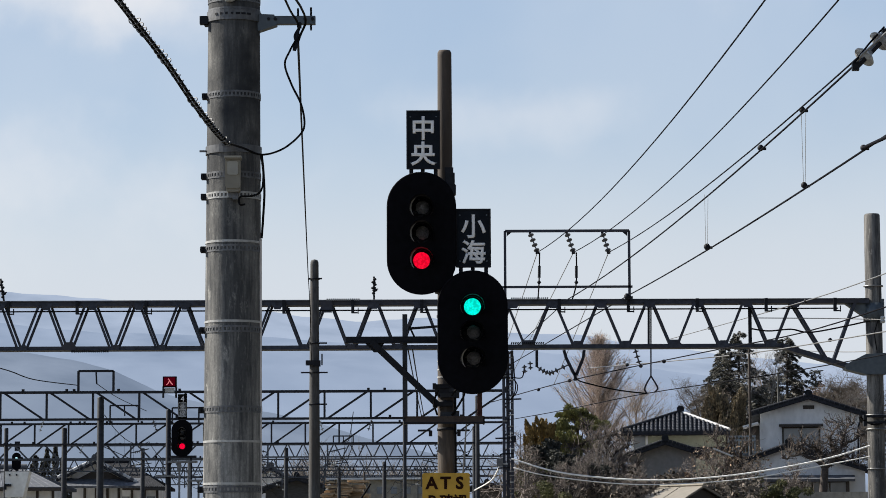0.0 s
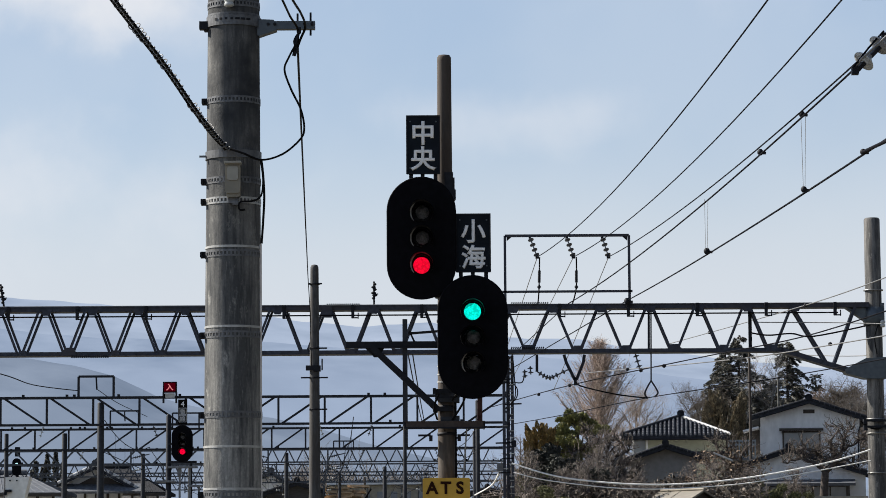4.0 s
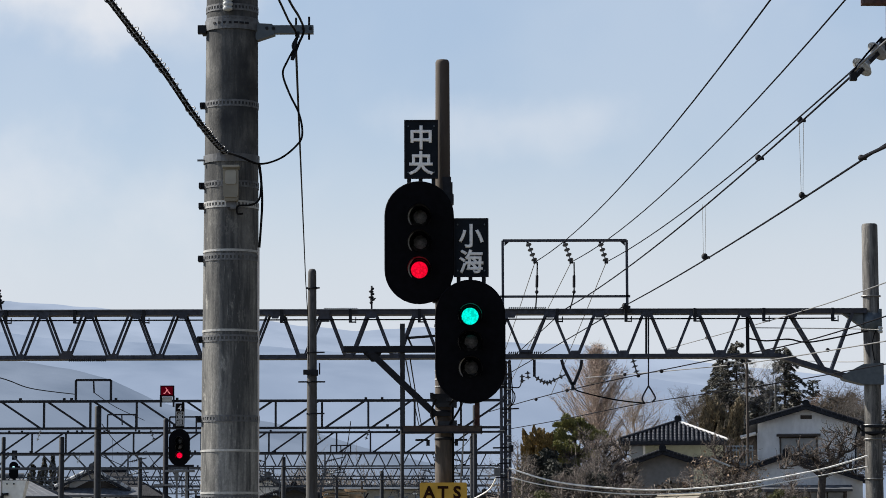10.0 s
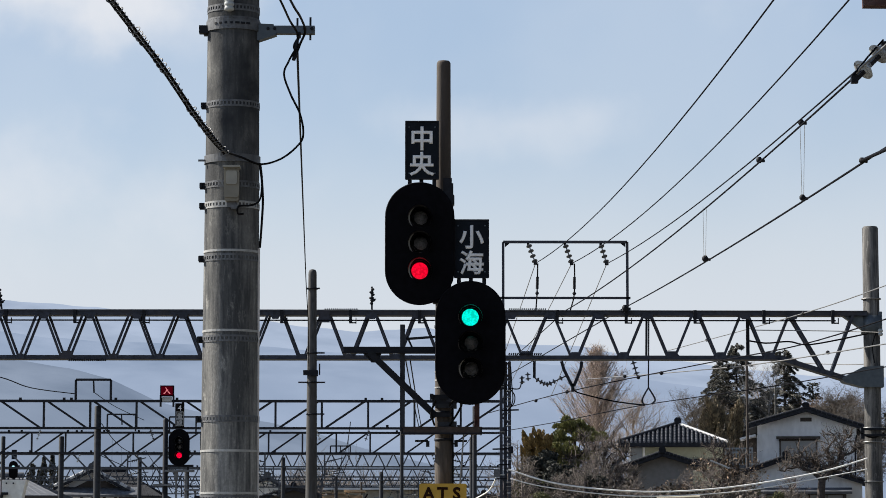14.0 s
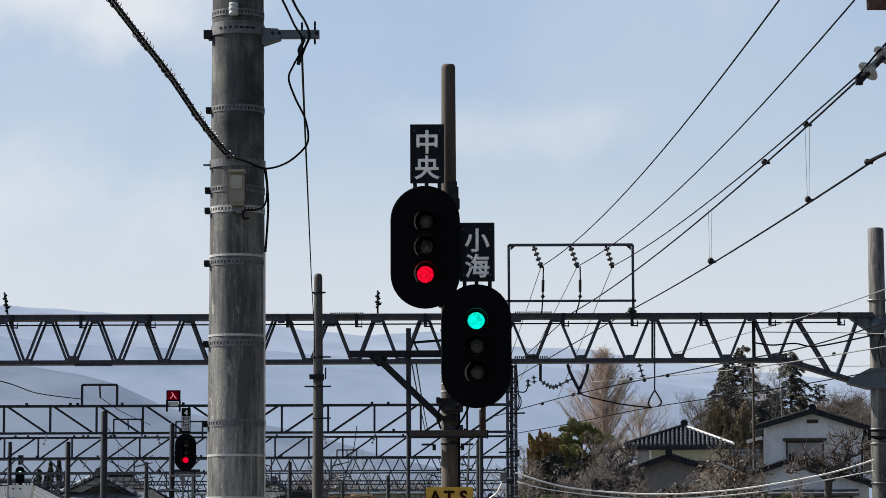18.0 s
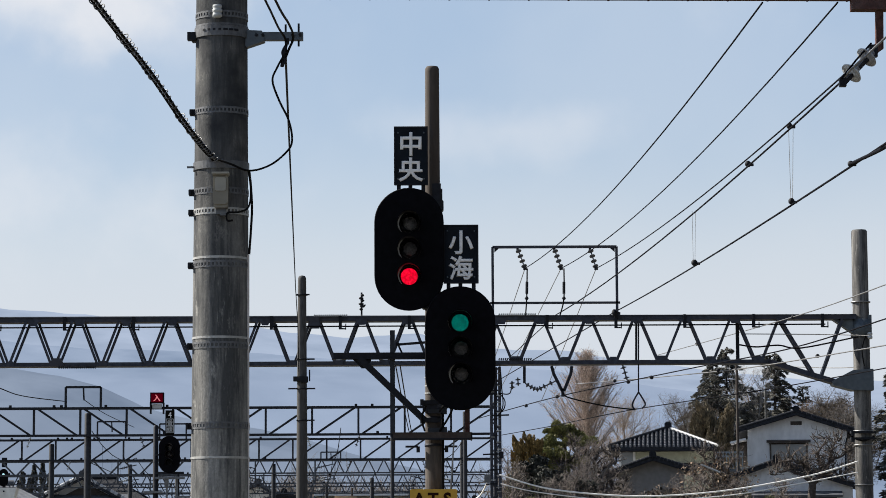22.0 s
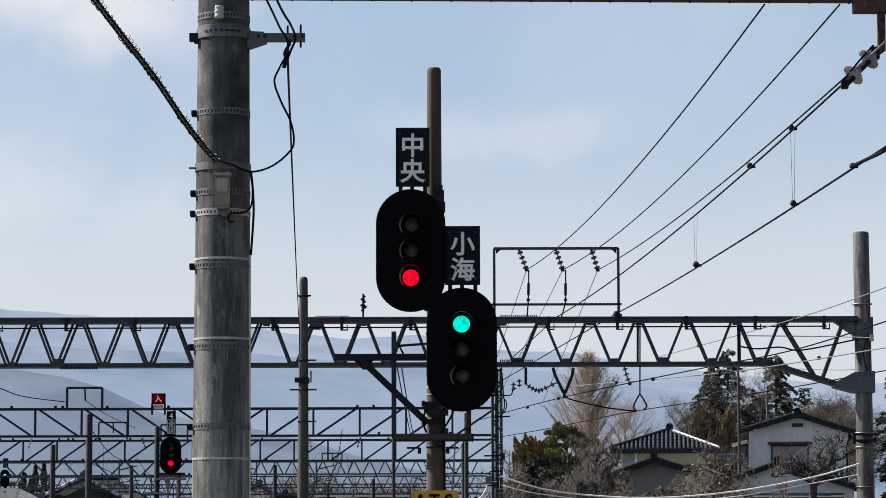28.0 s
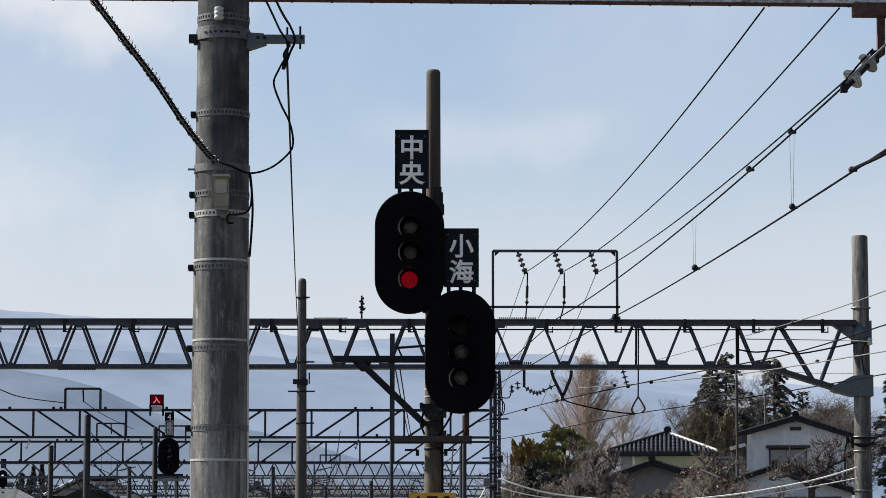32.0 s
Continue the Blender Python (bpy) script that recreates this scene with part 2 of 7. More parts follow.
STEEL_TRUSS = mat("weathered_truss_steel", (0.036, 0.042, 0.061), 0.55, 0.1, 14, 0.4, 0.1, (1, 1, 1), (0.05, 0.045, 0.053), 0.6, spec=0.35)
STEEL_DARK = mat("dark_steel", (0.012, 0.0135, 0.019), 0.65, 0.1, 20, 0.3, 0.1, spec=0.25)
STEEL_BLUE = mat("blue_grey_steel", (0.085, 0.105, 0.125), 0.5, 0.3, 12, 0.2, 0.05)
RUST = mat("rusty_painted_steel", (0.62, 0.59, 0.58), 0.75, 0.1, 30, 0.4, 0.3, (1, 1, 1.4), (0.09, 0.04, 0.032), 0.6)
CONDUIT_PALE = mat("pale_plastic_conduit", (0.7, 0.67, 0.66), 0.5, 0, 12, 0.15)
STEP_STEEL = mat("brown_grey_worn_steel", (0.05, 0.037, 0.033), 0.7, 0.1, 25, 0.4, 0.3, second=(0.05, 0.024, 0.018), big=0.8)
RUST_RED = mat("red_rust", (0.075, 0.03, 0.026), 0.85, 0.1, 25, 0.5, 0.4, second=(0.12, 0.085, 0.08), big=0.5)
BLACK_PAINT = mat("matt_black_paint", (0.004, 0.004, 0.006), 0.7, 0, 20, 0.3, 0.03, spec=0.06)
BLACK_RUBBER = mat("black_cable_sheath", (0.006, 0.006, 0.007), 0.75, 0, 40, 0.3, spec=0.12)
WIRE_METAL = mat("weathered_wire", (0.006, 0.006, 0.009), 0.75, 0.0, 40, 0.2, spec=0.05)
WIRE_GREY = mat("bright_wire", (0.24, 0.24, 0.24), 0.45, 0.6, 40, 0.2)
WHITE_CABLE = mat("white_cable_cover", (0.92, 0.92, 0.9), 0.5, 0, 10, 0.08)
PORCELAIN = mat("white_porcelain", (0.46, 0.48, 0.48), 0.1, 0, 10, 0.06)
PORCELAIN_DARK = mat("grey_porcelain", (0.06, 0.06, 0.068), 0.3, 0, 10, 0.1)
SIGN_DARK = mat("dark_slate_sign_paint", (0.008, 0.012, 0.019), 0.6, 0, 10, 0.25, 0.02, spec=0.12)
SIGN_WHITE = mat("white_lettering", (0.93, 0.93, 0.93), 0.5, 0, 30, 0.08)
SIGN_YELLOW = mat("amber_yellow_sign_paint", (0.62, 0.36, 0.035), 0.5, 0, 12, 0.12, 0.02)
LETTER_BLACK = mat("black_lettering", (0.008, 0.007, 0.006), 0.8, spec=0.05)
LETTER_BROWN = mat("dark_brown_lettering", (0.03, 0.012, 0.007), 0.8, spec=0.05)
PLATFORM_STEEL = mat("pale_platform_steel", (0.16, 0.17, 0.185), 0.6, 0.1, 12, 0.25, 0.1)
BOX_BEIGE = mat("grey_beige_plastic", (0.23, 0.212, 0.17), 0.5, 0, 20, 0.1)
BOX_WHITE = mat("off_white_paint", (0.86, 0.86, 0.83), 0.5, 0, 8, 0.12, 0.05, second=(0.5, 0.48, 0.43), big=0.5)
BOX_PALE = mat("pale_cream_plastic", (0.34, 0.325, 0.28), 0.45, 0, 20, 0.1)
DARK_SIDING = mat("dark_grey_siding", (0.055, 0.058, 0.064), 0.8, 0, 4, 0.3, 0.1, (1, 1, 4))
ROOF_TILE = mat("dark_roof_tiles", (0.026, 0.028, 0.034), 0.8, 0, 6, 0.4, 0.1, by_piece=0.4, spec=0.1)
ROOF_GREY = mat("grey_sheet_roof", (0.085, 0.094, 0.112), 0.7, 0, 3, 0.25, 0.1)
BLOCK_CREAM = mat("cream_concrete_block", (0.36, 0.33, 0.27), 0.85, 0, 5, 0.2, 0.2)
YARD_TILE = mat("grey_weathered_yard_tiles", (0.11, 0.118, 0.135), 0.8, 0, 6, 0.45, 0.1, by_piece=0.5, spec=0.2)
ROOF_BEIGE = mat("beige_sheet_roof", (0.2, 0.18, 0.148), 0.6, 0, 3, 0.12, 0.1)
PLASTER_HOUSE = mat("light_grey_plaster", (0.8, 0.805, 0.815), 0.85, 0, 4, 0.1, 0.1, (1, 1, 0.5), (0.68, 0.685, 0.695), 0.6)
PLASTER = mat("pale_grey_plaster", (0.8, 0.805, 0.81), 0.85, 0, 4, 0.1, 0.1, (1, 1, 0.5), (0.62, 0.625, 0.63), 0.6)
PLASTER_GREEN = mat("cream_green_plaster", (0.36, 0.37, 0.28), 0.85, 0, 4, 0.08, 0.1)
PLASTER_GREY = mat("grey_plaster", (0.22, 0.22, 0.225), 0.85, 0, 4, 0.12, 0.1)
WOOD_DARK = mat("dark_stained_timber", (0.05, 0.04, 0.033), 0.7, 0, 12, 0.3, 0.2, (6, 6, 1))
WINDOW_GLASS = mat("window_glass", (0.22, 0.24, 0.26), 0.08, 0, 2, 0.15)
BARK_DARK = mat("dark_gnarled_bark", (0.058, 0.048, 0.044), 0.9, 0, 10, 0.4, 0.5)
TWIGS = mat("garden_twigs", (0.16, 0.138, 0.126), 0.9, 0, 10, 0.3, 0.3, by_piece=0.75)
BARK_SILVER = mat("silvery_twigs", (0.198, 0.198, 0.201), 0.9, 0, 10, 0.2, 0.2)
BARK_GREY = mat("grey_twigs", (0.13, 0.118, 0.112), 0.9, 0, 10, 0.3, 0.3)
BARK = mat("grey_brown_bark", (0.0912, 0.076, 0.0646), 0.9, 0, 10, 0.3, 0.3)
BARK_PALE = mat("pale_twigs", (0.251, 0.201, 0.16), 0.9, 0, 10, 0.3, 0.2)
BARK_LICHEN = mat("grey_lichened_bark", (0.1, 0.092, 0.088), 0.9, 0, 6, 0.5, 0.5, second=(0.3, 0.3, 0.29), big=0.7)
BARK_LARCH = mat("pinkish_brown_twigs", (0.36, 0.29, 0.25), 0.9, 0, 10, 0.3, 0.2, by_piece=0.4)
NEEDLES = mat("dark_conifer_needles", (0.0228, 0.0258, 0.0205), 0.7, 0, 3, 0.4, by_piece=0.5)
PINE_LEAF = mat("olive_pine_needles", (0.17, 0.17, 0.06), 0.7, 0, 3, 0.4, by_piece=0.5)
BARK_RED = mat("reddish_twigs", (0.182, 0.122, 0.095), 0.9, 0, 10, 0.3, 0.2, by_piece=0.4)
CLIPPED_LEAF = mat("dark_olive_clipped_leaves", (0.085, 0.088, 0.032), 0.8, 0, 3, 0.4, by_piece=0.6)
BROWN_LEAF = mat("brown_clipped_leaves", (0.076, 0.0471, 0.0304), 0.85, 0, 3, 0.4, by_piece=0.6)
# paler than the roof sheet: highlights on the rolls put into the colour
TILE_ROLL = mat("highlit_grey_roof_tiles", (0.105, 0.112, 0.13), 0.55, 0, 6, 0.35, 0.1, by_piece=0.3, spec=0.3)
# mortar colour that also stands in for the sun's glints on ridges
RIDGE_LIT = mat("pale_mortar_and_glint", (0.5, 0.51, 0.52), 0.6, 0, 8, 0.2, 0.1)
HEDGE_LEAF = mat("brown_green_foliage", (0.21, 0.145, 0.05), 0.7, 0, 3, 0.4, by_piece=0.5)
GROUND = mat("ballast_and_dry_grass", (0.09, 0.08, 0.066), 0.95, 0, 0.8, 0.3, 0.4, (1, 1, 1), (0.1, 0.095, 0.05), 0.8)
RED_GLOW = glow("red_lamp_light", (1.0, 0.002, 0.03), 0.967, 55)
GREEN_GLOW = glow("green_lamp_light", (0.0, 0.92, 0.72), 1.009, 55)
RED_FAR = glow("red_far_lamp_light", (1.0, 0.0, 0.04), 0.967, 40)
SIGN_RED = glow("pink_sign_light", (1.0, 0.3, 0.33), 0.416)
RED_PANEL = glow("red_panel_light", (0.3, 0.0, 0.02), 0.126)
WHITE_FAR = glow("pale_far_lamp_light", (0.5, 0.9, 1.0), 0.713)
LENS = see_through("lamp_lens", 0.94, 0.06, 0.25)
FILTER_DIM = see_through("grey_filter_glass", 0.28, 0.0)
FILTER_LIGHT = see_through("light_grey_filter_glass", 0.5, 0.0)
FILTER_DARK = see_through("dark_grey_filter_glass", 0.12, 0.0)
FILTER_SHUT = mat("closed_filter", (0.012, 0.012, 0.013), 0.6, spec=0.1)
SHEEN_GREY = mat("grey_lens_sheen", (0.22, 0.22, 0.235), 0.5, 0.2, 60, 0.4)
HOOD_PAINT = mat("worn_black_hood_paint", (0.02, 0.02, 0.022), 0.6, 0, 25, 0.3, 0.05)


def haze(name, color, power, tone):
    """Far hills: their own dark slopes, with kilometres of lit air put in as blue emission."""
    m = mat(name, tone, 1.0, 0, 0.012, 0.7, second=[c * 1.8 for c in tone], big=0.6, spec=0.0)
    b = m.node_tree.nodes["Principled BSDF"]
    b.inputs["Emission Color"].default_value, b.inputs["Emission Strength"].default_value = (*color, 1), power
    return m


HILL_FAR = haze("far_hills_haze_glow", (0.36, 0.45, 0.61), 0.488, (0.06, 0.065, 0.075))
HILL_MID = haze("middle_hills_haze_glow", (0.278, 0.372, 0.54), 0.458, (0.06, 0.065, 0.075))
HILL_NEAR = haze("near_hills_haze_glow", (0.26, 0.345, 0.5), 0.335, (0.06, 0.068, 0.08))


# ======================= mesh helpers =======================
class Shape:
    """Collects the corners and faces of one mesh."""

    def __init__(self):
        self.v, self.f, self.s = [], [], []

    def add(self, verts, faces, smooth=False):
        k = len(self.v)
        self.v += [tuple(p) for p in verts]
        self.f += [tuple(i + k for i in q) for q in faces]
        self.s += [smooth] * len(faces)
        return self

    def box(self, c, size, m=None, chamfer=0.0):
        x, y, z = (s / 2 for s in size)
        if chamfer:
            h = min(chamfer, x * 0.9, z * 0.9)
            ring = [(-x + h, -z), (x - h, -z), (x, -z + h), (x, z - h), (x - h, z), (-x + h, z), (-x, z - h), (-x, -z + h)]
            p = [Vector((a, -y, b)) for a, b in ring] + [Vector((a, y, b)) for a, b in ring]
            faces = [tuple(range(8)), tuple(range(15, 7, -1))] + [(i + 8, (i + 1) % 8 + 8, (i + 1) % 8, i) for i in range(8)]
        else:
            p = [Vector((a, b, d)) for d in (-z, z) for b in (-y, y) for a in (-x, x)]
            faces = [(0, 2, 3, 1), (4, 5, 7, 6), (0, 1, 5, 4), (2, 6, 7, 3), (0, 4, 6, 2), (1, 3, 7, 5)]
        if m is not None:
            p = [m @ q for q in p]
        return self.add([q + Vector(c) for q in p], faces)

    def bar(self, p, q, w, h=None):
        """A bar of rectangular section from p to q."""
        p, q = Vector(p), Vector(q)
        d = q - p
        m = d.to_track_quat("Y", "Z").to_matrix()
        return self.box((p + q) / 2, (w, d.length, h or w), m)

    def tube(self, pts, r, n=8, cap=True, r_end=None):
        pts = [Vector(p) for p in pts]
        k = len(pts)
        rings, u = [], None
        for i, p in enumerate(pts):
            t = (pts[min(i + 1, k - 1)] - pts[max(i - 1, 0)]).normalized()
            if u is None:
                u = t.orthogonal().normalized()
            u = (u - t * u.dot(t)).normalized()
            w = t.cross(u)
            rr = r if r_end is None else r + (r_end - r) * i / (k - 1)
            rings += [p + (u * math.cos(2 * math.pi * j / n) + w * math.sin(2 * math.pi * j / n)) * rr for j in range(n)]
        faces = [(i * n + j, i * n + (j + 1) % n, (i + 1) * n + (j + 1) % n, (i + 1) * n + j)
                 for i in range(k - 1) for j in range(n)]
        self.add(rings, faces, True)
        if cap:
            self.add(rings[:n], [tuple(range(n - 1, -1, -1))])
            self.add(rings[-n:], [tuple(range(n))])
        return self

    def lathe(self, c, profile, n=24, m=None, ring=False):
        """Rings of (radius, height) about an upright axis through c; m turns the axis; ring: open in the middle."""
        if ring:
            profile = list(profile) + [profile[0]]
        pts = []
        for r, z in profile:
            for j in range(n):
                a = 2 * math.pi * j / n
                q = Vector((r * math.cos(a), r * math.sin(a), z))
                pts.append((m @ q if m is not None else q) + Vector(c))
        k = len(profile)
        faces = [(i * n + j, i * n + (j + 1) % n, (i + 1) * n + (j + 1) % n, (i + 1) * n + j)
                 for i in range(k - 1) for j in range(n)]
        self.add(pts, faces, not ring)
        if not ring:
            self.add(pts[:n], [tuple(range(n - 1, -1, -1))])
            self.add(pts[-n:], [tuple(range(n))])
        return self

    def prism(self, outline, y0, y1):
        """An outline of (x, z) points, pushed out from y0 to y1."""
        n = len(outline)
        p = [(x, y0, z) for x, z in outline] + [(x, y1, z) for x, z in outline]
        faces = [tuple(range(n)), tuple(range(2 * n - 1, n - 1, -1))]
        faces += [(i, i + n, (i + 1) % n + n, (i + 1) % n) for i in range(n)]
        return self.add(p, faces)


ORIGIN = {}
FRONT = Matrix.Rotation(radians(90), 3, "X")      # turns an upright axis towards the viewer


def thing(name, label, category, base, group="", kind=""):
    ob = new(name)
    ob.empty_display_size = 0.2
    ob.location = base
    ORIGIN[ob] = Vector(base)
    return tagged(ob, label, category, group, kind)


def mesh_of(name, shape, material, origin=(0, 0, 0)):
    me = bpy.data.meshes.new(name)
    o = np.array(origin)
    me.from_pydata((np.array(shape.v) - o).tolist(), [], shape.f)
    me.polygons.foreach_set("use_smooth", shape.s)
    me.materials.append(material)
    me.update()
    return me


def part(name, shape, material, parent, label=""):
    o = ORIGIN[parent]
    ob = new(name, mesh_of(name, shape, material, o))
    ob.parent = parent
    ORIGIN[ob] = o
    if label:
        ob["label"] = label
    return ob


def solo(name, shape, material, label, category, group="", kind="", base=None):
    """A thing of a single mesh."""
    if base is None:
        v = np.array(shape.v)
        base = ((v[:, 0].min() + v[:, 0].max()) / 2, (v[:, 1].min() + v[:, 1].max()) / 2, v[:, 2].min())
    ob = new(name, mesh_of(name, shape, material, base))
    ob.location = base
    ORIGIN[ob] = Vector(base)
    return tagged(ob, label, category, group, kind)


def letters(text, size, material, parent, centre, depth=0.004, name="lettering", bold=0.0, squeeze=1.0):
    """Flat raised letters that face the viewer, centred on a point."""
    cu = bpy.data.curves.new("type", "FONT")
    cu.body, cu.size, cu.extrude = text, size, depth
    cu.bevel_depth, cu.bevel_resolution = bold, 0
    cu.align_x, cu.align_y = "CENTER", "CENTER"
    cu.resolution_u = 3
    tmp = bpy.data.objects.new("type", cu)
    scene.collection.objects.link(tmp)
    dg = bpy.context.evaluated_depsgraph_get()
    me = bpy.data.meshes.new_from_object(tmp.evaluated_get(dg))
    bpy.data.objects.remove(tmp)
    xs = [v.co.x for v in me.vertices]
    ys = [v.co.y for v in me.vertices]
    mx, my = (min(xs) + max(xs)) / 2, (min(ys) + max(ys)) / 2
    o = ORIGIN[parent]
    for v in me.vertices:
        x, y, z = (v.co.x - mx) * squeeze, v.co.y - my, v.co.z
        v.co = Vector(centre) + Vector((x, -z, y)) - o
    me.materials.clear()
    me.materials.append(material)
    ob = new(name, me)
    ob.parent = parent
    ORIGIN[ob] = o
    return ob


def lerp(p, q, t):
    return Vector(p).lerp(Vector(q), t)


def hang(p, q, sag, n=16):
    """Points of a wire that sags between p and q."""
    return [lerp(p, q, i / n) - Vector((0, 0, sag * 4 * (i / n) * (1 - i / n))) for i in range(n + 1)]


def glide(pts, n=6):
    """A smooth line through the points."""
    pts = [Vector(p) for p in pts]
    out = []
    for i in range(len(pts) - 1):
        a, b = pts[max(i - 1, 0)], pts[i]
        c, d = pts[i + 1], pts[min(i + 2, len(pts) - 1)]
        for k in range(n):
            t = k / n
            out.append(0.5 * ((2 * b) + (c - a) * t + (2 * a - 5 * b + 4 * c - d) * t * t + (3 * b - a - 3 * c + d) * t ** 3))
    return out + [pts[-1]]


def cable(pts, r, material, label, name="overhead_wire", category="wire", group="overhead wires", n=6):
    return solo(name, Shape().tube(pts, r, n), material, label, category, group)


def insulator(shape, top, bottom, discs, r):
    """A string of discs from top to bottom."""
    top, bottom = Vector(top), Vector(bottom)
    d = bottom - top
    m = d.to_track_quat("Z", "Y").to_matrix()
    shape.tube([top, bottom], r * 0.22, 6)
    for i in range(discs):
        c = top + d * ((i + 0.5) / discs)
        shape.lathe(c, [(r * 0.3, -r * 0.35), (r * 0.45, -r * 0.2), (r, 0.0), (r, r * 0.12), (r * 0.35, r * 0.3)], 12, m)
    return shape


# ======================= ground and hills =======================
def ground():
    """One sheet of ground: flat by the tracks, and a terrace with houses beyond them."""
    xs = [-4600, -2000, -900, -400, -200, -100, -60, -40, -20, -10, 0, 2, 4, 6, 8, 10, 14, 20, 30, 45, 60, 100, 200, 400, 900, 2000, 4600]
    ys = [-600, -200, -60, -20, 0, 20, 40, 60, 80, 90, 96, 102, 108, 114, 120, 130, 150, 200, 300, 500, 1000, 2000, 4600]
    sh = Shape()

    def z(x, y):
        s = min(1, max(0, (x - 3) / 5)) * min(1, max(0, (y - 92) / 20))
        t = min(1, max(0, (y - 700) / 1500))
        return 4.0 * s * s * (3 - 2 * s) * (1 - t)
    p = [(x, y, z(x, y)) for y in ys for x in xs]
    n = len(xs)
    f = [(i * n + j, i * n + j + 1, (i + 1) * n + j + 1, (i + 1) * n + j) for i in range(len(ys) - 1) for j in range(n - 1)]
    sh.add(p, f, True)
    return solo("ground", sh, GROUND, "ballast and dry winter grass by the railway", "ground", kind="structure", base=(0, 0, 0))


def ridge(name, material, dist, crest, rough, label, seed, wide=1.0):
    """A ridge of hills with depth: crest is a list of (x, height) knots, the slopes fall to both sides."""
    sh = Shape()
    cols, rows = 260, 7
    x0, x1 = crest[0][0], crest[-1][0]
    pts = []
    for r in range(rows):
        k = abs(r - 3) / 3
        for c in range(cols + 1):
            x = x0 + (x1 - x0) * c / cols
            h = float(np.interp(x, [q[0] for q in crest], [q[1] for q in crest]))
            y = dist + (r - 3) * dist * 0.06 * wide
            nz = noise.fractal(Vector((x * 0.004 + seed, y * 0.0009, seed)), 0.8, 2.0, 5) * rough
            pts.append((x, y + nz * 2, max(-20, (h + nz) * (1 - k ** 1.5) - 20 * k)))
    n = cols + 1
    f = [(i * n + j, i * n + j + 1, (i + 1) * n + j + 1, (i + 1) * n + j) for i in range(rows - 1) for j in range(cols)]
    sh.add(pts, f, True)
    return solo(name, sh, material, label, "hills", kind="structure")


ground()
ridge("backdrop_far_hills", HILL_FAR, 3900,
      [(-2600, 250), (-1500, 320), (-645.507, 354.353), (-567.176, 352.437), (-512.316, 347.481), (-418.295, 337.641), (-332.152, 328.626), (-238.238, 325.86), (-175.634, 314.599), (-113.065, 304.913), (-19.18, 313.914), (58.929, 293.969), (137.068, 288.142), (199.544, 281.603), (261.963, 271.933), (347.805, 263.732), (425.777, 254.003), (519.323, 244.212), (636.337, 239.011), (1258.81, 183.23)], 9, "distant hills with blue haze put into their colour", 3.1)
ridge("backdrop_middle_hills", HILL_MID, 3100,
      [(-2200, 260), (-512.715, 252.232), (-437.963, 239.437), (-363.332, 234.126), (-282.526, 231.282), (-176.878, 225.838), (-89.906, 217.989), (-52.648, 214.093), (9.474, 217.554), (133.608, 207.059), (195.582, 196.221), (288.515, 184.013), (443.303, 167.203), (875.019, 97.254)], 6, "hills behind the yard with painted blue haze", 8.4)
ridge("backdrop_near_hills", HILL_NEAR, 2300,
      [(-1600, 170), (-380.062, 161.004), (-333.929, 156.188), (-301.635, 151.434), (-269.33, 143.455), (-232.395, 127.174), (-186.335, 115.014), (-140.337, 109.299), (-103.555, 101.33), (-66.804, 89.697), (-11.736, 75.705), (98.312, 61.491), (647.673, 27.123)], 5, "dark wooded hills with painted blue haze", 5.7)


# ======================= the concrete mast =======================
def strap_ring(sh, c, r, h, ties=44):
    """A perforated steel strap: two rims and the bridges between its slots."""
    for dz in (-h * 0.36, h * 0.36):
        sh.lathe((c[0], c[1], c[2] + dz), [(r, -h * 0.14), (r + 0.003, -h * 0.14), (r + 0.003, h * 0.14), (r, h * 0.14)], 40, None, True)
    for i in range(ties):
        t = 2 * math.pi * i / ties
        sh.box((c[0] + (r + 0.0015) * math.cos(t), c[1] + (r + 0.0015) * math.sin(t), c[2]),
               (0.0035, 0.009, h * 0.5), Matrix.Rotation(t, 3, "Z"))
    return sh


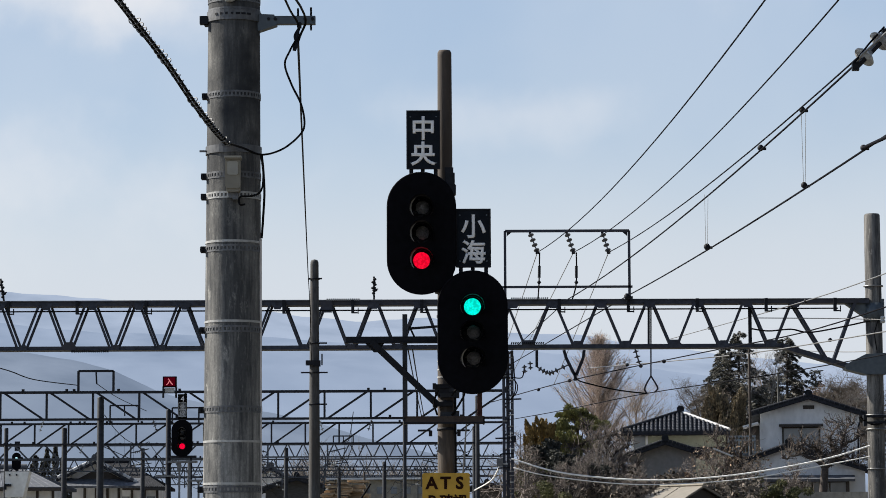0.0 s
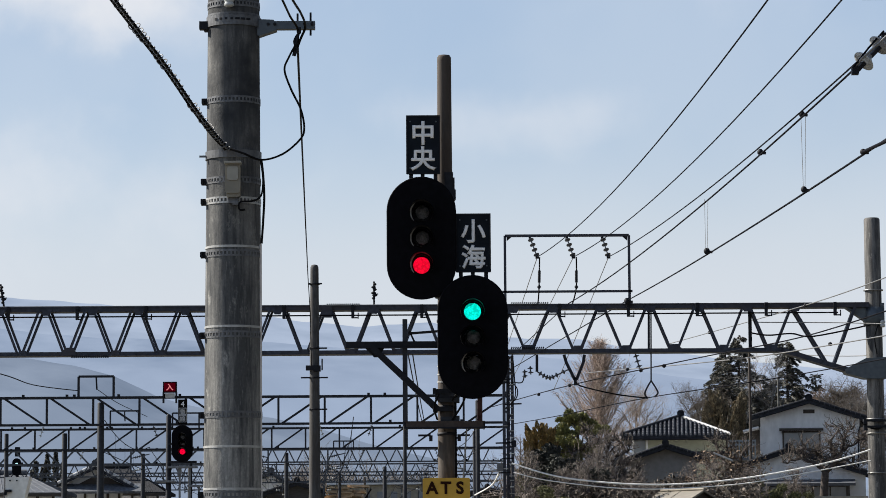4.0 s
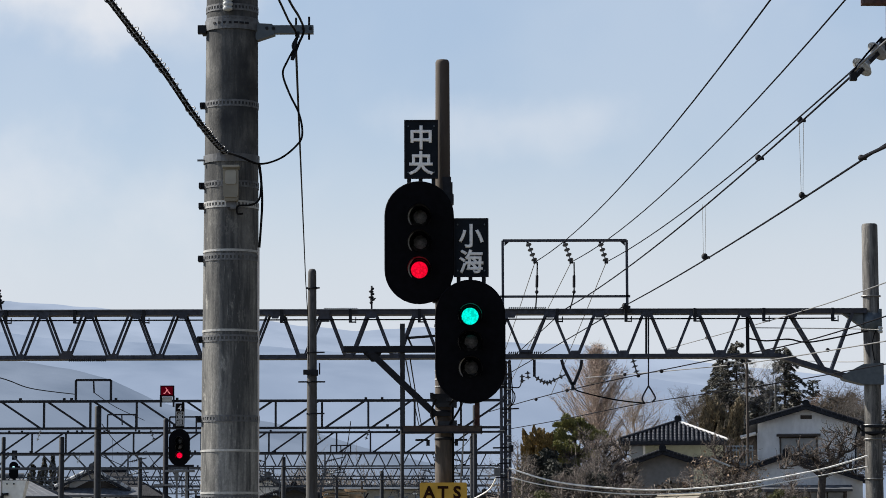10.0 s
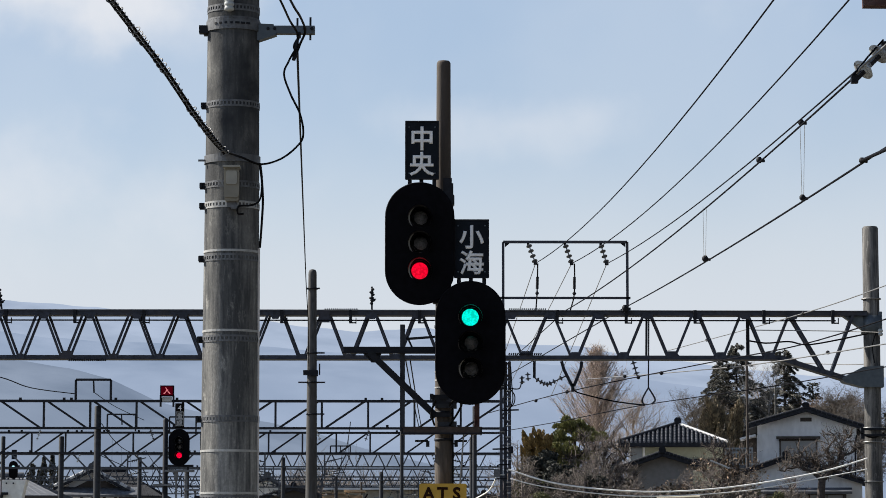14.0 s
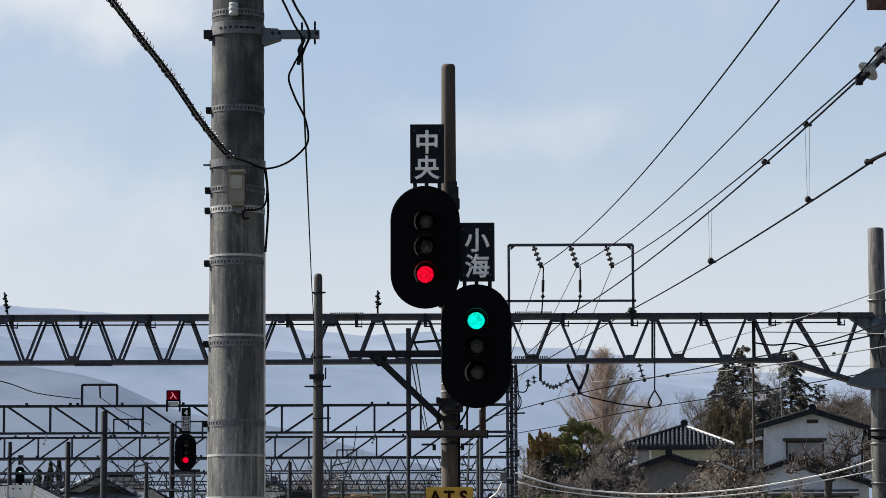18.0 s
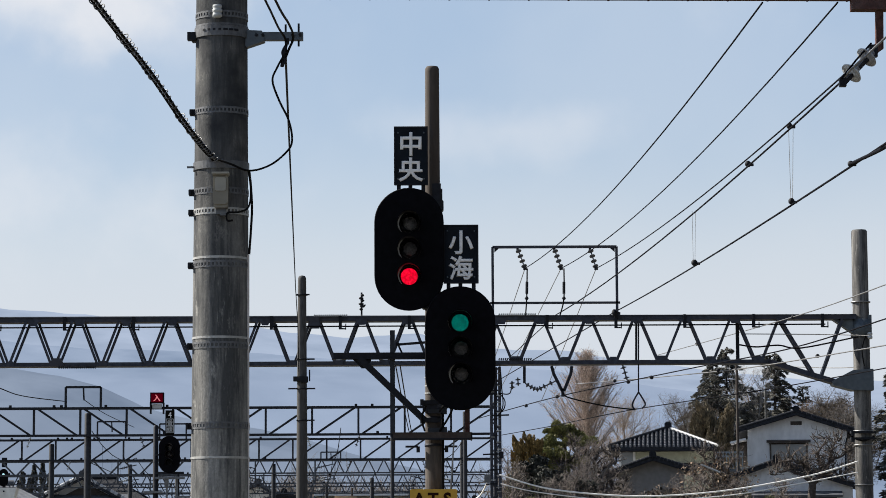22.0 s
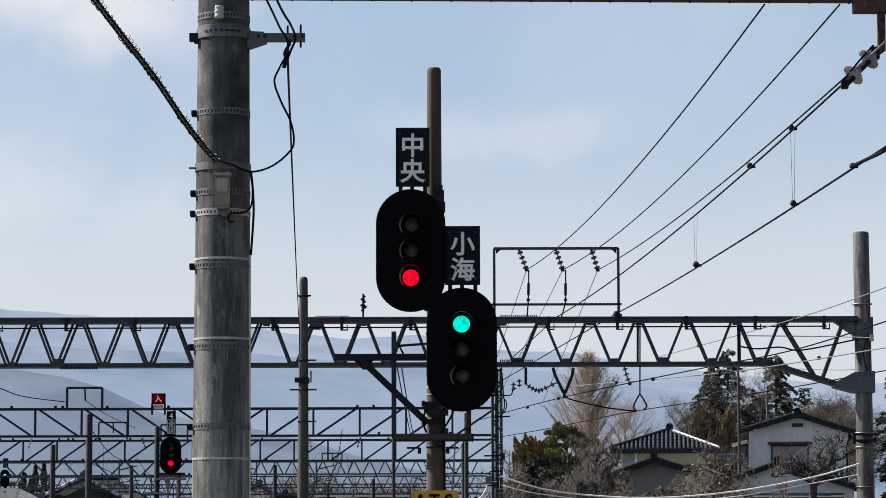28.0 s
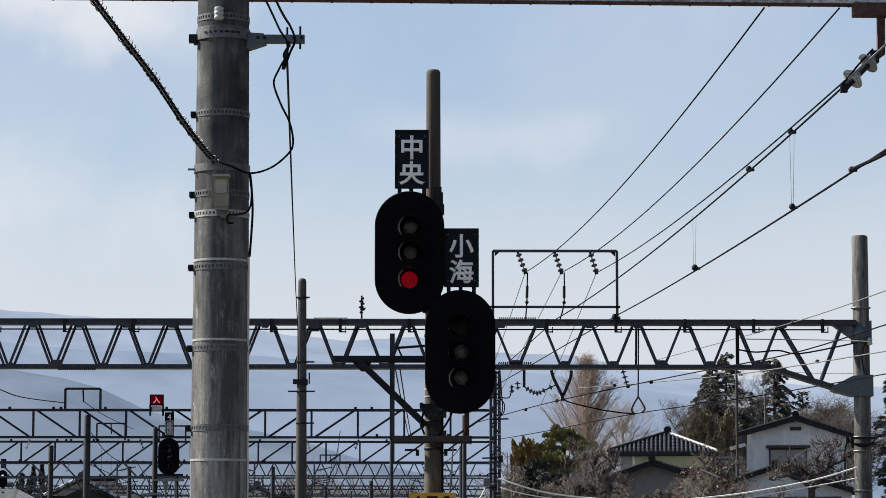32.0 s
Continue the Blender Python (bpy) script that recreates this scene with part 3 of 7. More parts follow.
def mast():
    cx, cy = -1.119, 15.0
    base = (cx, cy, 0)
    ob = thing("utility_pole", "weathered grey concrete pole with perforated steel straps and cables", "pole", base)

    def rad(z):
        return 0.1575 - (z - 2.6) / 150
    sh = Shape()
    sh.lathe((cx, cy, 0), [(rad(z), z) for z in (0, 1, 2, 3, 4, 5, 6, 7, 8, 8.6)] + [(0.08, 8.66)], 48)
    part("shaft", sh, CONCRETE_MAST, ob)
    # perforated straps with buckles on the left
    shiny = 4.439
    for z in (5.5, 5.432, 4.981, 4.548, 4.439, 4.156, 3.725, 3.302, 2.882):
        s = part("strap", strap_ring(Shape(), (cx, cy, z), rad(z), 0.036), BRIGHT_BAND if z == shiny else STRAP_STEEL, ob)
        if z > 5.4:
            continue
        bk = Shape()
        bk.box((cx - rad(z) - 0.012, cy - 0.02, z), (0.026, 0.03, 0.034)).box((cx - rad(z) - 0.02, cy - 0.045, z), (0.012, 0.02, 0.026))
        part("buckle", bk, STEEL_DARK, s)
    # plain bright bands
    for z in (4.687, 4.192, 3.767, 3.133, 2.911):
        sh = Shape().lathe((cx, cy, z), [(rad(z), -0.006), (rad(z) + 0.003, -0.006), (rad(z) + 0.003, 0.006), (rad(z), 0.006)], 40, None, True)
        part("band", sh, BRIGHT_BAND, ob)
    # clamp that carries the cable bundle
    z = 4.678
    sh = Shape().lathe((cx, cy, z), [(rad(z), -0.012), (rad(z) + 0.007, -0.012), (rad(z) + 0.007, 0.03), (rad(z), 0.03)], 40, None, True)
    sh.bar((cx - rad(z) - 0.035, cy - 0.05, z + 0.004), (cx - rad(z), cy - 0.05, z + 0.004), 0.01)
    sh.bar((cx - 0.05, cy - rad(z) - 0.03, z + 0.02), (cx + 0.02, cy - rad(z) - 0.03, z + 0.024), 0.012)
    part("clamp", sh, GALVANISED, ob)
    # side arm
    z = 5.393
    arm = Shape().box((cx + rad(z) + 0.15, cy - 0.02, z), (0.3, 0.05, 0.043))
    r0 = cx + rad(z) - 0.02
    arm.prism([(r0, z + 0.033), (r0 + 0.1, z + 0.028), (r0 + 0.115, z - 0.028), (r0 + 0.02, z - 0.06), (r0, z - 0.05)], cy - 0.05, cy + 0.02)
    arm = part("arm", arm, STEEL_BLUE, ob)
    for dx in (0.05, 0.085, 0.245, 0.285):
        part("bolt", Shape().lathe((cx + rad(z) + dx, cy - 0.045, z + 0.004), [(0.009, 0), (0.009, 0.012)], 6, FRONT), STEEL_DARK, arm)
    part("bolt", Shape().tube([(cx + rad(z) + 0.275, cy, z - 0.05), (cx + rad(z) + 0.275, cy, z + 0.075)], 0.006, 6), STEEL_DARK, arm)
    part("bolt", Shape().tube([(cx + rad(z) + 0.205, cy, z - 0.03), (cx + rad(z) + 0.205, cy, z + 0.07)], 0.006, 6), STEEL_DARK, arm)
    part("collar", Shape().lathe((cx, cy, z + 0.018), [(rad(z), -0.03), (rad(z) + 0.008, -0.03), (rad(z) + 0.008, 0.026), (rad(z), 0.026)], 40, None, True), STRAP_STEEL, ob)
    for k in range(7):
        t = radians(-126 + 12 * k)
        part("collar_slot", Shape().box((cx + (rad(z) + 0.009) * math.cos(t), cy + (rad(z) + 0.009) * math.sin(t), z + 0.02), (0.003, 0.014 if k < 4 else 0.024, 0.011), Matrix.Rotation(t, 3, "Z")), STEEL_DARK, ob)
    # left lug of the arm's clamp
    part("lug", Shape().box((cx - rad(z) - 0.02, cy - 0.03, z), (0.045, 0.05, 0.042)).box((cx - rad(z) - 0.01, cy, z), (0.02, 0.06, 0.05)), STEEL_DARK, ob)
    # small porcelain knob
    zk = 5.505
    part("knob", Shape().lathe((cx - 0.012, cy - rad(zk) - 0.025, zk), [(0.014, -0.035), (0.026, -0.03), (0.026, -0.014), (0.02, -0.01), (0.027, -0.004), (0.027, 0.01), (0.02, 0.014), (0.026, 0.02), (0.024, 0.034), (0.012, 0.036)], 16), PORCELAIN, ob, "small white porcelain insulator knob")
    # junction box
    xb, zb = -1.106, 4.529
    yb = cy - rad(zb) - 0.04
    bx = part("junction_box", Shape().box((xb, yb, zb), (0.074, 0.07, 0.17), None, 0.008), BOX_BEIGE, ob, "grey-beige junction box")
    part("box_lid", Shape().box((xb, yb - 0.04, zb + 0.01), (0.08, 0.01, 0.155), None, 0.01).box((xb, yb - 0.02, zb + 0.088), (0.084, 0.075, 0.008)), BOX_BEIGE, bx)
    part("box_panel", Shape().box((xb, yb - 0.049, zb + 0.038), (0.058, 0.008, 0.072), None, 0.008).box((xb, yb - 0.03, zb + 0.096), (0.09, 0.08, 0.01)), BOX_PALE, bx, "paler upper panel and cap")
    part("box_bracket", Shape().box((xb, yb + 0.02, zb - 0.1), (0.05, 0.05, 0.03)).box((xb + 0.012, yb, zb - 0.115), (0.03, 0.04, 0.02)), GALVANISED, bx)
    # conduit down the right side
    part("conduit", Shape().tube([(cx + rad(z) + 0.016, cy - 0.03, 0.0), (cx + rad(z) + 0.006, cy - 0.03, 4.213)], 0.009, 10), CONDUIT_PALE, ob, "pale plastic conduit")
    return ob


mast()
cable(glide([(-1.146, 14.82, 4.712), (-1.055, 14.8, 4.678), (-0.96, 14.86, 4.65), (-0.852, 14.9, 4.685), (-0.762, 14.9, 4.758), (-0.735, 14.9, 4.819), (-0.753, 14.9, 4.925), (-0.804, 14.9, 5.032), (-0.84, 14.9, 5.139), (-0.816, 14.9, 5.209), (-0.781, 14.92, 5.28)]), 0.006, BLACK_RUBBER, "black rubber cable looping from the pole", "cable", "cable", "pole cables")
cable(glide([(-0.961, 14.87, 4.651), (-0.954, 14.9, 4.577), (-0.949, 14.92, 4.458), (-0.955, 14.93, 4.338), (-0.965, 14.95, 4.213)]), 0.0065, BLACK_RUBBER, "black cable down the side of the concrete pole", "cable", "cable", "pole cables")
cable(glide([(-0.964, 14.87, 4.645), (-0.952, 14.87, 4.543), (-0.962, 14.84, 4.454), (-1.008, 14.82, 4.425), (-1.069, 14.8, 4.417), (-1.072, 14.8, 4.378), (-1.042, 14.8, 4.378)]), 0.0055, BLACK_RUBBER, "black cable into the junction box", "cable", "cable", "pole cables")
cable(glide([(-0.85, 12.8, 5.348), (-0.807, 14, 5.357), (-0.794, 14.6, 5.373), (-0.771, 14.9, 5.362), (-0.771, 14.95, 5.285)]), 0.006, BLACK_RUBBER, "black cable down to the side arm", "cable", "cable", "pole cables")
cable(glide([(-0.798, 12.8, 5.348), (-0.756, 14, 5.357), (-0.738, 14.6, 5.39), (-0.729, 14.9, 5.374), (-0.758, 14.93, 5.306), (-0.788, 14.93, 5.22)]), 0.0065, BLACK_RUBBER, "black cable down to the side arm", "cable", "cable", "pole cables")
cable([(-0.774, 14.95, 5.316), (-0.891, 17.5, 5.42), (-1.237, 25, 5.814), (-1.98, 41.2, 6.561), (-1.951, 41.3, 6.029), (-1.939, 41.4, 5.247)], 0.007, BLACK_RUBBER, "thin black wire to the slim post", "cable", "cable", "pole cables")
solo("cable_clamp", Shape().tube(glide([(-0.765, 14.95, 5.353), (-0.776, 14.93, 5.306), (-0.793, 14.92, 5.219)]), 0.008, 8).tube(glide([(-0.765, 14.95, 5.353), (-0.79, 14.93, 5.3), (-0.775, 14.92, 5.25), (-0.793, 14.92, 5.219)]), 0.006, 6).box((-0.764, 14.93, 5.358), (0.022, 0.03, 0.03)), STEEL_DARK, "dark wedge clamp holding cables at the arm", "clamp")


def bundle():
    """A carried cable with its wound hanger wire."""
    a = [(-1.75, 13.2, 5.471), (-1.618, 13.6, 5.304), (-1.514, 13.9, 5.18), (-1.399, 14.2, 5.043), (-1.284, 14.5, 4.88), (-1.197, 14.7, 4.773), (-1.133, 14.8, 4.709)]
    line = glide(a, 14)
    ob = thing("hanger_cable", "black cable bundle wound with a spiral hanger wire", "cable", line[-1])
    part("messenger", Shape().tube(line, 0.006, 8), BLACK_RUBBER, ob)
    part("cable", Shape().tube([p + Vector((-0.013, 0, -0.013)) for p in line], 0.0065, 8), BLACK_RUBBER, ob)
    part("thin_cable", Shape().tube([p + Vector((-0.006, 0.008, -0.006)) for p in line], 0.0028, 6), WIRE_GREY, ob)
    pts, total = [], len(line) - 1
    rnd = random.Random(4)
    wob = [0.6 + 0.9 * rnd.random() ** 1.5 for _ in range(80)]
    for i in range(1300):
        t = i / 1299
        k = t * total
        j = min(int(k), total - 1)
        p = line[j].lerp(line[j + 1], k - j)
        d = (line[j + 1] - line[j]).normalized()
        u = d.cross(Vector((0, 1, 0))).normalized()
        w = u.cross(d)
        ph = t * 2 * math.pi * 50 + 0.9 * wob[int(t * 60)]
        r = 0.021 * wob[int(t * 50)] * (1 - 0.35 * t)
        pts.append(p + Vector((0, 0, -0.008)) + (u * math.cos(ph) + w * math.sin(ph)) * r)
    part("spiral", Shape().tube(pts, 0.0031, 5), GALVANISED, ob, "bright spiral hanger wire")


bundle()


# ======================= the colour-light signal =======================
def stadium(cx, cz, w, h, n=20):
    r, s = w / 2, h / 2 - w / 2
    pts = [(cx + r * math.cos(math.pi * i / n), cz + s + r * math.sin(math.pi * i / n)) for i in range(n + 1)]
    return pts + [(cx - r * math.cos(math.pi * i / n), cz - s - r * math.sin(math.pi * i / n)) for i in range(n + 1)]


def ring_plate(sh, outer, inner_list, y0, y1):
    """A plate with round holes."""
    loops = [[Vector((x, z, 0)) for x, z in loop] for loop in [outer] + inner_list]
    flat = [q for loop in loops for q in loop]
    tris = tessellate_polygon(loops)
    k = len(flat)
    v = [(q.x, y0, q.y) for q in flat] + [(q.x, y1, q.y) for q in flat]
    f = [tuple(t) for t in tris] + [tuple(i + k for i in t[::-1]) for t in tris]
    base = 0
    for loop in loops:
        n = len(loop)
        f += [(base + i, base + i + k, base + (i + 1) % n + k, base + (i + 1) % n) for i in range(n)]
        base += n
    return sh.add(v, f)


WHEELS = []


def circle(cx, cz, r, n=28):
    return [(cx + r * math.cos(2 * math.pi * i / n), cz + r * math.sin(2 * math.pi * i / n)) for i in range(n)]


def head(ob, cx, cy, cz, w, h, lamps, r, lit, light, depth=0.2, glint_at=(0, 1, 2)):
    """A signal head: back board with lens openings, housing, hoods, and the lamp at the index lit, which added filter
    wheels dim.
    """
    holes = [circle(cx, z, r) for z in lamps]
    bd = part("backboard", ring_plate(Shape(), stadium(cx, cz, w, h), holes, cy - 0.008, cy + 0.008), BLACK_PAINT, ob)
    part("backboard_rim", Shape().tube([(x, cy, z) for x, z in stadium(cx, cz, w, h)] + [(cx + w / 2, cy, cz + h / 2 - w / 2)], 0.011 * w / 0.58, 6), BLACK_PAINT, bd)
    top, low = max(lamps) + r * 1.9, min(lamps) - r * 1.9
    box = Shape()
    wid = w * 0.62
    for bx in (-1, 1):
        box.box((cx + bx * wid / 2, cy + depth / 2 + 0.01, (top + low) / 2), (0.01, depth, top - low))
    for bz in (top, low):
        box.box((cx, cy + depth / 2 + 0.01, bz), (wid, depth, 0.01))
    box.box((cx, cy + depth + 0.012, (top + low) / 2), (wid, 0.01, top - low))
    part("housing", box, BLACK_PAINT, ob)
    for i, z in enumerate(lamps):
        hd = Shape()
        n, L = 18, r * 2.6
        for ins, rr in ((0, r * 1.22), (1, r * 1.16)):
            ring = []
            for k in range(n + 1):
                t = radians(-38 + 256 * k / n)
                c, s = math.cos(t), math.sin(t)
                ln = L * (0.35 + 0.65 * max(0, (s + 0.62) / 1.62))
                ring.append(((cx + rr * c, cy - 0.008, z + rr * s), (cx + rr * c, cy - 0.008 - ln, z + rr * s - ln * 0.06)))
            vs = [q for pr in ring for q in pr]
            fs = [(2 * k, 2 * k + 1, 2 * k + 3, 2 * k + 2) for k in range(n)]
            hd.add(vs, [q if ins else q[::-1] for q in fs], True)
        part("hood", hd, HOOD_PAINT, ob)
        # a pale crescent mesh stands in for light caught in the hood
        if i in glint_at:
            cr = []
            for k in range(15):
                f = k / 14
                a = radians(118 + 112 * f)
                wd = r * 0.14 * math.sin(math.pi * f) ** 0.6 + 0.0005
                cr.append(((cx + r * 1.15 * math.cos(a), z + r * 1.15 * math.sin(a)), (cx + (r * 1.15 - wd) * math.cos(a), z + (r * 1.15 - wd) * math.sin(a))))
            rim = Shape().prism([p[0] for p in cr] + [p[1] for p in cr[::-1]], cy - 0.03, cy - 0.024)
            part("hood_glint", rim, BRIGHT_BAND, ob, "pale crescent standing in for a glint in the hood")
        cup = Shape().lathe((cx, cy + 0.012, z), [(r * 1.0, 0.0), (r * 1.12, 0.0), (r * 1.12, -0.015), (r * 1.0, -0.015)], 28, FRONT, True)
        unit = part("lamp_unit", cup, BLACK_PAINT, ob)
        lens = Shape().lathe((cx, cy + 0.012, z), [(r * 0.99, 0.0), (r * 0.85, r * 0.1), (r * 0.5, r * 0.2), (r * 0.12, r * 0.24)], 28, FRONT)
        part("lens", lens, LENS, unit)
        if i == lit:
            part("light_board", Shape().lathe((cx, cy + 0.07, z), [(r * 0.85, 0), (r * 0.85, 0.004)], 28, FRONT), light, unit)
        else:
            part("reflector", Shape().lathe((cx, cy + 0.06, z), [(r * 0.95, -0.03), (r * 0.7, 0.0), (r * 0.3, 0.012)], 20, FRONT), FILTER_SHUT, unit)
            # grey disc stands in for the soft reflection in an unlit lens
            part("lens_sheen", Shape().lathe((cx + r * 0.1, cy + 0.045, z + r * 0.1), [(r * 0.72, -0.012), (r * 0.58, 0.004), (r * 0.22, 0.012)], 9, FRONT), SHEEN_GREY, unit)
    return ob


def added_filter_wheel(ob, cx, cy, cz, r, name="added_filter_wheel"):
    """Two added wheels, not parts of the signal, that dim the lamp from axles to both sides behind the lens. At 0
    degrees the open sector of each stands before the lamp; at 120 and 240 the first one brings a grey and a closed
    sector, the second a light and a dark grey one."""
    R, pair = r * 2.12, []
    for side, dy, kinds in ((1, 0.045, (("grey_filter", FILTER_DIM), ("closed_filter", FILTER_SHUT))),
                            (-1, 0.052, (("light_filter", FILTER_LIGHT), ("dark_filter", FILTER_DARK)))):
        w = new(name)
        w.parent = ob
        w["label"] = "added unseen filter wheel that dims the lamp"
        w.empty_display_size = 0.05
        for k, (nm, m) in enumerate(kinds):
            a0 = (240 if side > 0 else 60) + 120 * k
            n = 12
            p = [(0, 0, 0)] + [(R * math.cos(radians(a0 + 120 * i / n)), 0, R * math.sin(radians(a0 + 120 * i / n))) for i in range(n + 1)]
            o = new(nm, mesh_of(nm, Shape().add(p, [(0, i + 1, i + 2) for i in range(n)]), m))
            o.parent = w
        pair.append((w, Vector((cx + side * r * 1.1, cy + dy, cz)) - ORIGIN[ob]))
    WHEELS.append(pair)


def signal_post():
    d = 24.4
    cx = 0.02
    ob = thing("railway_signal", "two black three-lamp railway signals on a brown steel post", "signal", (cx, d, 0))
    zt = 6.877
    sh = Shape().lathe((cx, d, 0), [(0.082, 0), (0.074, 3.375), (0.061, zt - 0.05), (0.061, zt - 0.02), (0.05, zt), (0.02, zt + 0.006)], 28)
    part("post", sh, CONCRETE_BROWN, ob)
    for zz in (5.681, 5.572, 4.547, 3.911, 3.803, 3.57):
        part("band", Shape().lathe((cx, d, zz), [(0.06, -0.012), (0.078, -0.012), (0.078, 0.012), (0.06, 0.012)], 24), STEEL_GREY, ob)
    ya, yb = 24.1, 23.95
    r = 0.085
    ax_, az = -0.184, 5.239
    bx_, bz = 0.249, 4.375
    head(ob, ax_, ya, az, 0.576, 1.041, [5.459, 5.239, 5.01], r, 2, RED_GLOW)
    head(ob, bx_, yb, bz, 0.578, 1.035, [4.597, 4.371, 4.149], r, 0, GREEN_GLOW, glint_at=(2,))
    added_filter_wheel(ob, ax_, ya, 5.01, r)
    added_filter_wheel(ob, bx_, yb, 4.597, r)
    # arms from the post to the heads
    for z, x, y in ((5.644, ax_, ya), (4.79, ax_, ya), (4.814, bx_, yb), (3.904, bx_, yb)):
        part("bracket", Shape().bar((cx, d - 0.05, z), (x, y + 0.24, z), 0.05, 0.03).box((cx, d - 0.03, z), (0.19, 0.14, 0.09), None, 0.01), STEEL_GREY, ob)
    part("clamp_plate", Shape().box((cx + 0.035, d - 0.07, 5.706), (0.075, 0.03, 0.26)).box((cx + 0.075, d - 0.05, 5.741), (0.02, 0.05, 0.1)), STEEL_GREY, ob)
    # line-name plates
    yy = 24.16
    for x0m, x1m, zt_, zb_, word in ((-0.312, -0.019, 6.311, 5.799, "\u4e2d\u592e"), (0.111, 0.412, 5.454, 4.946, "\u5c0f\u6d77")):
        xm, zm, ww, hh = (x0m + x1m) / 2, (zt_ + zb_) / 2, x1m - x0m, zt_ - zb_
        pl = part("name_plate", Shape().box((xm, yy, zm), (ww, 0.02, hh), None, 0.006), SIGN_DARK, ob, "dark slate plate with white characters")
        rim = Shape()
        for sx in (-1, 1):
            rim.box((xm + sx * (ww / 2 - 0.006), yy - 0.013, zm), (0.012, 0.008, hh))
            rim.box((xm, yy - 0.013, zm + sx * (hh / 2 - 0.006)), (ww - 0.024, 0.008, 0.012))
        part("plate_rim", rim, STEEL_DARK, pl)
        letters(word[0], 0.215, SIGN_WHITE, pl, (xm, yy - 0.012, zm + hh * 0.2), 0.002, bold=0.0055)
        letters(word[1], 0.215, SIGN_WHITE, pl, (xm, yy - 0.012, zm - hh * 0.235), 0.002, bold=0.0055)
        for sx, sz in ((-1, -1), (-1, 1), (1, -1), (1, 1)):
            part("plate_bolt", Shape().lathe((xm + sx * (ww / 2 - 0.035), yy - 0.01, zm + sz * (hh / 2 - 0.055)), [(0.008, 0), (0.006, 0.005)], 8, FRONT), STEEL_BLUE, pl)
        for sx in (-0.36, -0.02, 0.36):
            part("plate_leg", Shape().box((xm + sx * ww, yy + 0.015, zb_ - 0.03), (0.034 if sx else 0.05, 0.015, 0.1)), STEEL_DARK, pl)
    # walkway bracket and its uprights
    zc = 3.643
    x0, x1 = -0.327, 0.338
    part("step_channel", Shape().box(((x0 + x1) / 2, d - 0.12, zc), (x1 - x0, 0.09, 0.048)).box(((x0 + x1) / 2, d - 0.12, zc + 0.028), (x1 - x0 + 0.02, 0.1, 0.008)), STEP_STEEL, ob, "grey-brown steel channel with wear")
    part("step_channel", Shape().box(((x0 + x1) / 2, d + 0.12, zc), (x1 - x0, 0.06, 0.048)), STEP_STEEL, ob)
    part("upright", Shape().box((-0.333, d - 0.02, (4.563 + zc) / 2), (0.042, 0.05, 4.563 - zc)), STEEL_COOL, ob)
    part("upright", Shape().box((0.312, d + 0.05, (4.35 + zc) / 2), (0.042, 0.05, 4.35 - zc)), RUST_RED, ob)
    part("handrail", Shape().bar((-0.307, 24.45, 4.444), (-0.047, 24.45, 4.463), 0.03, 0.02), STEEL_GREY, ob)
    part("handrail", Shape().bar((-0.297, 24.45, 4.469), (-0.253, 24.45, 4.375), 0.016, 0.016), STEEL_GREY, ob)
    za = 4.343
    part("side_arm", Shape().box((-0.424, d - 0.05, za), (0.834, 0.06, 0.05)).box((-0.424, d - 0.05, za - 0.028), (0.863, 0.08, 0.008)), STEEL_DARK, ob)
    part("brace", Shape().bar((-0.618, 24.33, 4.319), (-0.045, 24.33, 3.771), 0.06, 0.055), STEEL_DARK, ob)
    part("gusset", Shape().prism([(-0.678, za - 0.03), (-0.512, za - 0.03), (-0.551, za - 0.11), (-0.6, za - 0.11)], d - 0.06, d - 0.04), STEEL_DARK, ob)
    # foot brackets below
    for u, w in ((-0.168, -0.114), (0.169, 0.13)):
        part("peg", Shape().box((u, d - 0.03, zc - 0.085), (0.11, 0.05, 0.016)).box((w, d - 0.03, zc - 0.11), (0.03, 0.04, 0.05)), STEEL_DARK, ob)
    for k, v in enumerate((3.935, 3.857, 3.779, 3.697)):
        part("clamp", Shape().box((cx + (0.03 if k % 2 else -0.02), d - 0.09, v), (0.16, 0.05, 0.035)).box((cx + (0.1 if k % 2 else -0.1), d - 0.1, v), (0.03, 0.06, 0.05)), STEEL_COOL if k % 2 else STEEL_DARK, ob)
    for pts in (((0.072, 24.2, 3.851), (0.11, 24.1, 3.894), (0.178, 24.1, 3.875), (0.144, 24.2, 3.793), (0.071, 24.28, 3.686)), ((-0.044, 24.2, 3.9), (-0.083, 24.25, 3.796), (-0.055, 24.28, 3.686))):
        part("cable", Shape().tube(glide(pts), 0.009, 6), BLACK_RUBBER, ob)
    for v in (4.082, 4.018, 4.243, 4.155):
        part("band", Shape().lathe((cx, d, v), [(0.06, -0.006), (0.076, -0.006), (0.076, 0.006), (0.06, 0.006)], 20, None, True), BRIGHT_BAND, ob)
    # yellow notice
    xa, zn = 0.017, 3.008
    hh = 0.36
    nt = part("notice", Shape().box((xa, 24.2, zn), (0.404, 0.012, hh), None, 0.01), SIGN_YELLOW, ob, "amber notice with black lettering")
    for ch, dx in (("A", -0.122), ("T", -0.004), ("S", 0.117)):
        letters(ch, 0.143, LETTER_BROWN, nt, (xa + dx, 24.192, 3.104), 0.002, bold=0.005)
    for ch, dx in (("P", -0.118), ("\u78ba", 0.0), ("\u8a8d", 0.118)):
        letters(ch, 0.118 if dx >= 0 else 0.135, LETTER_BROWN, nt, (xa + dx, 24.192, 2.95), 0.002, bold=0.003)
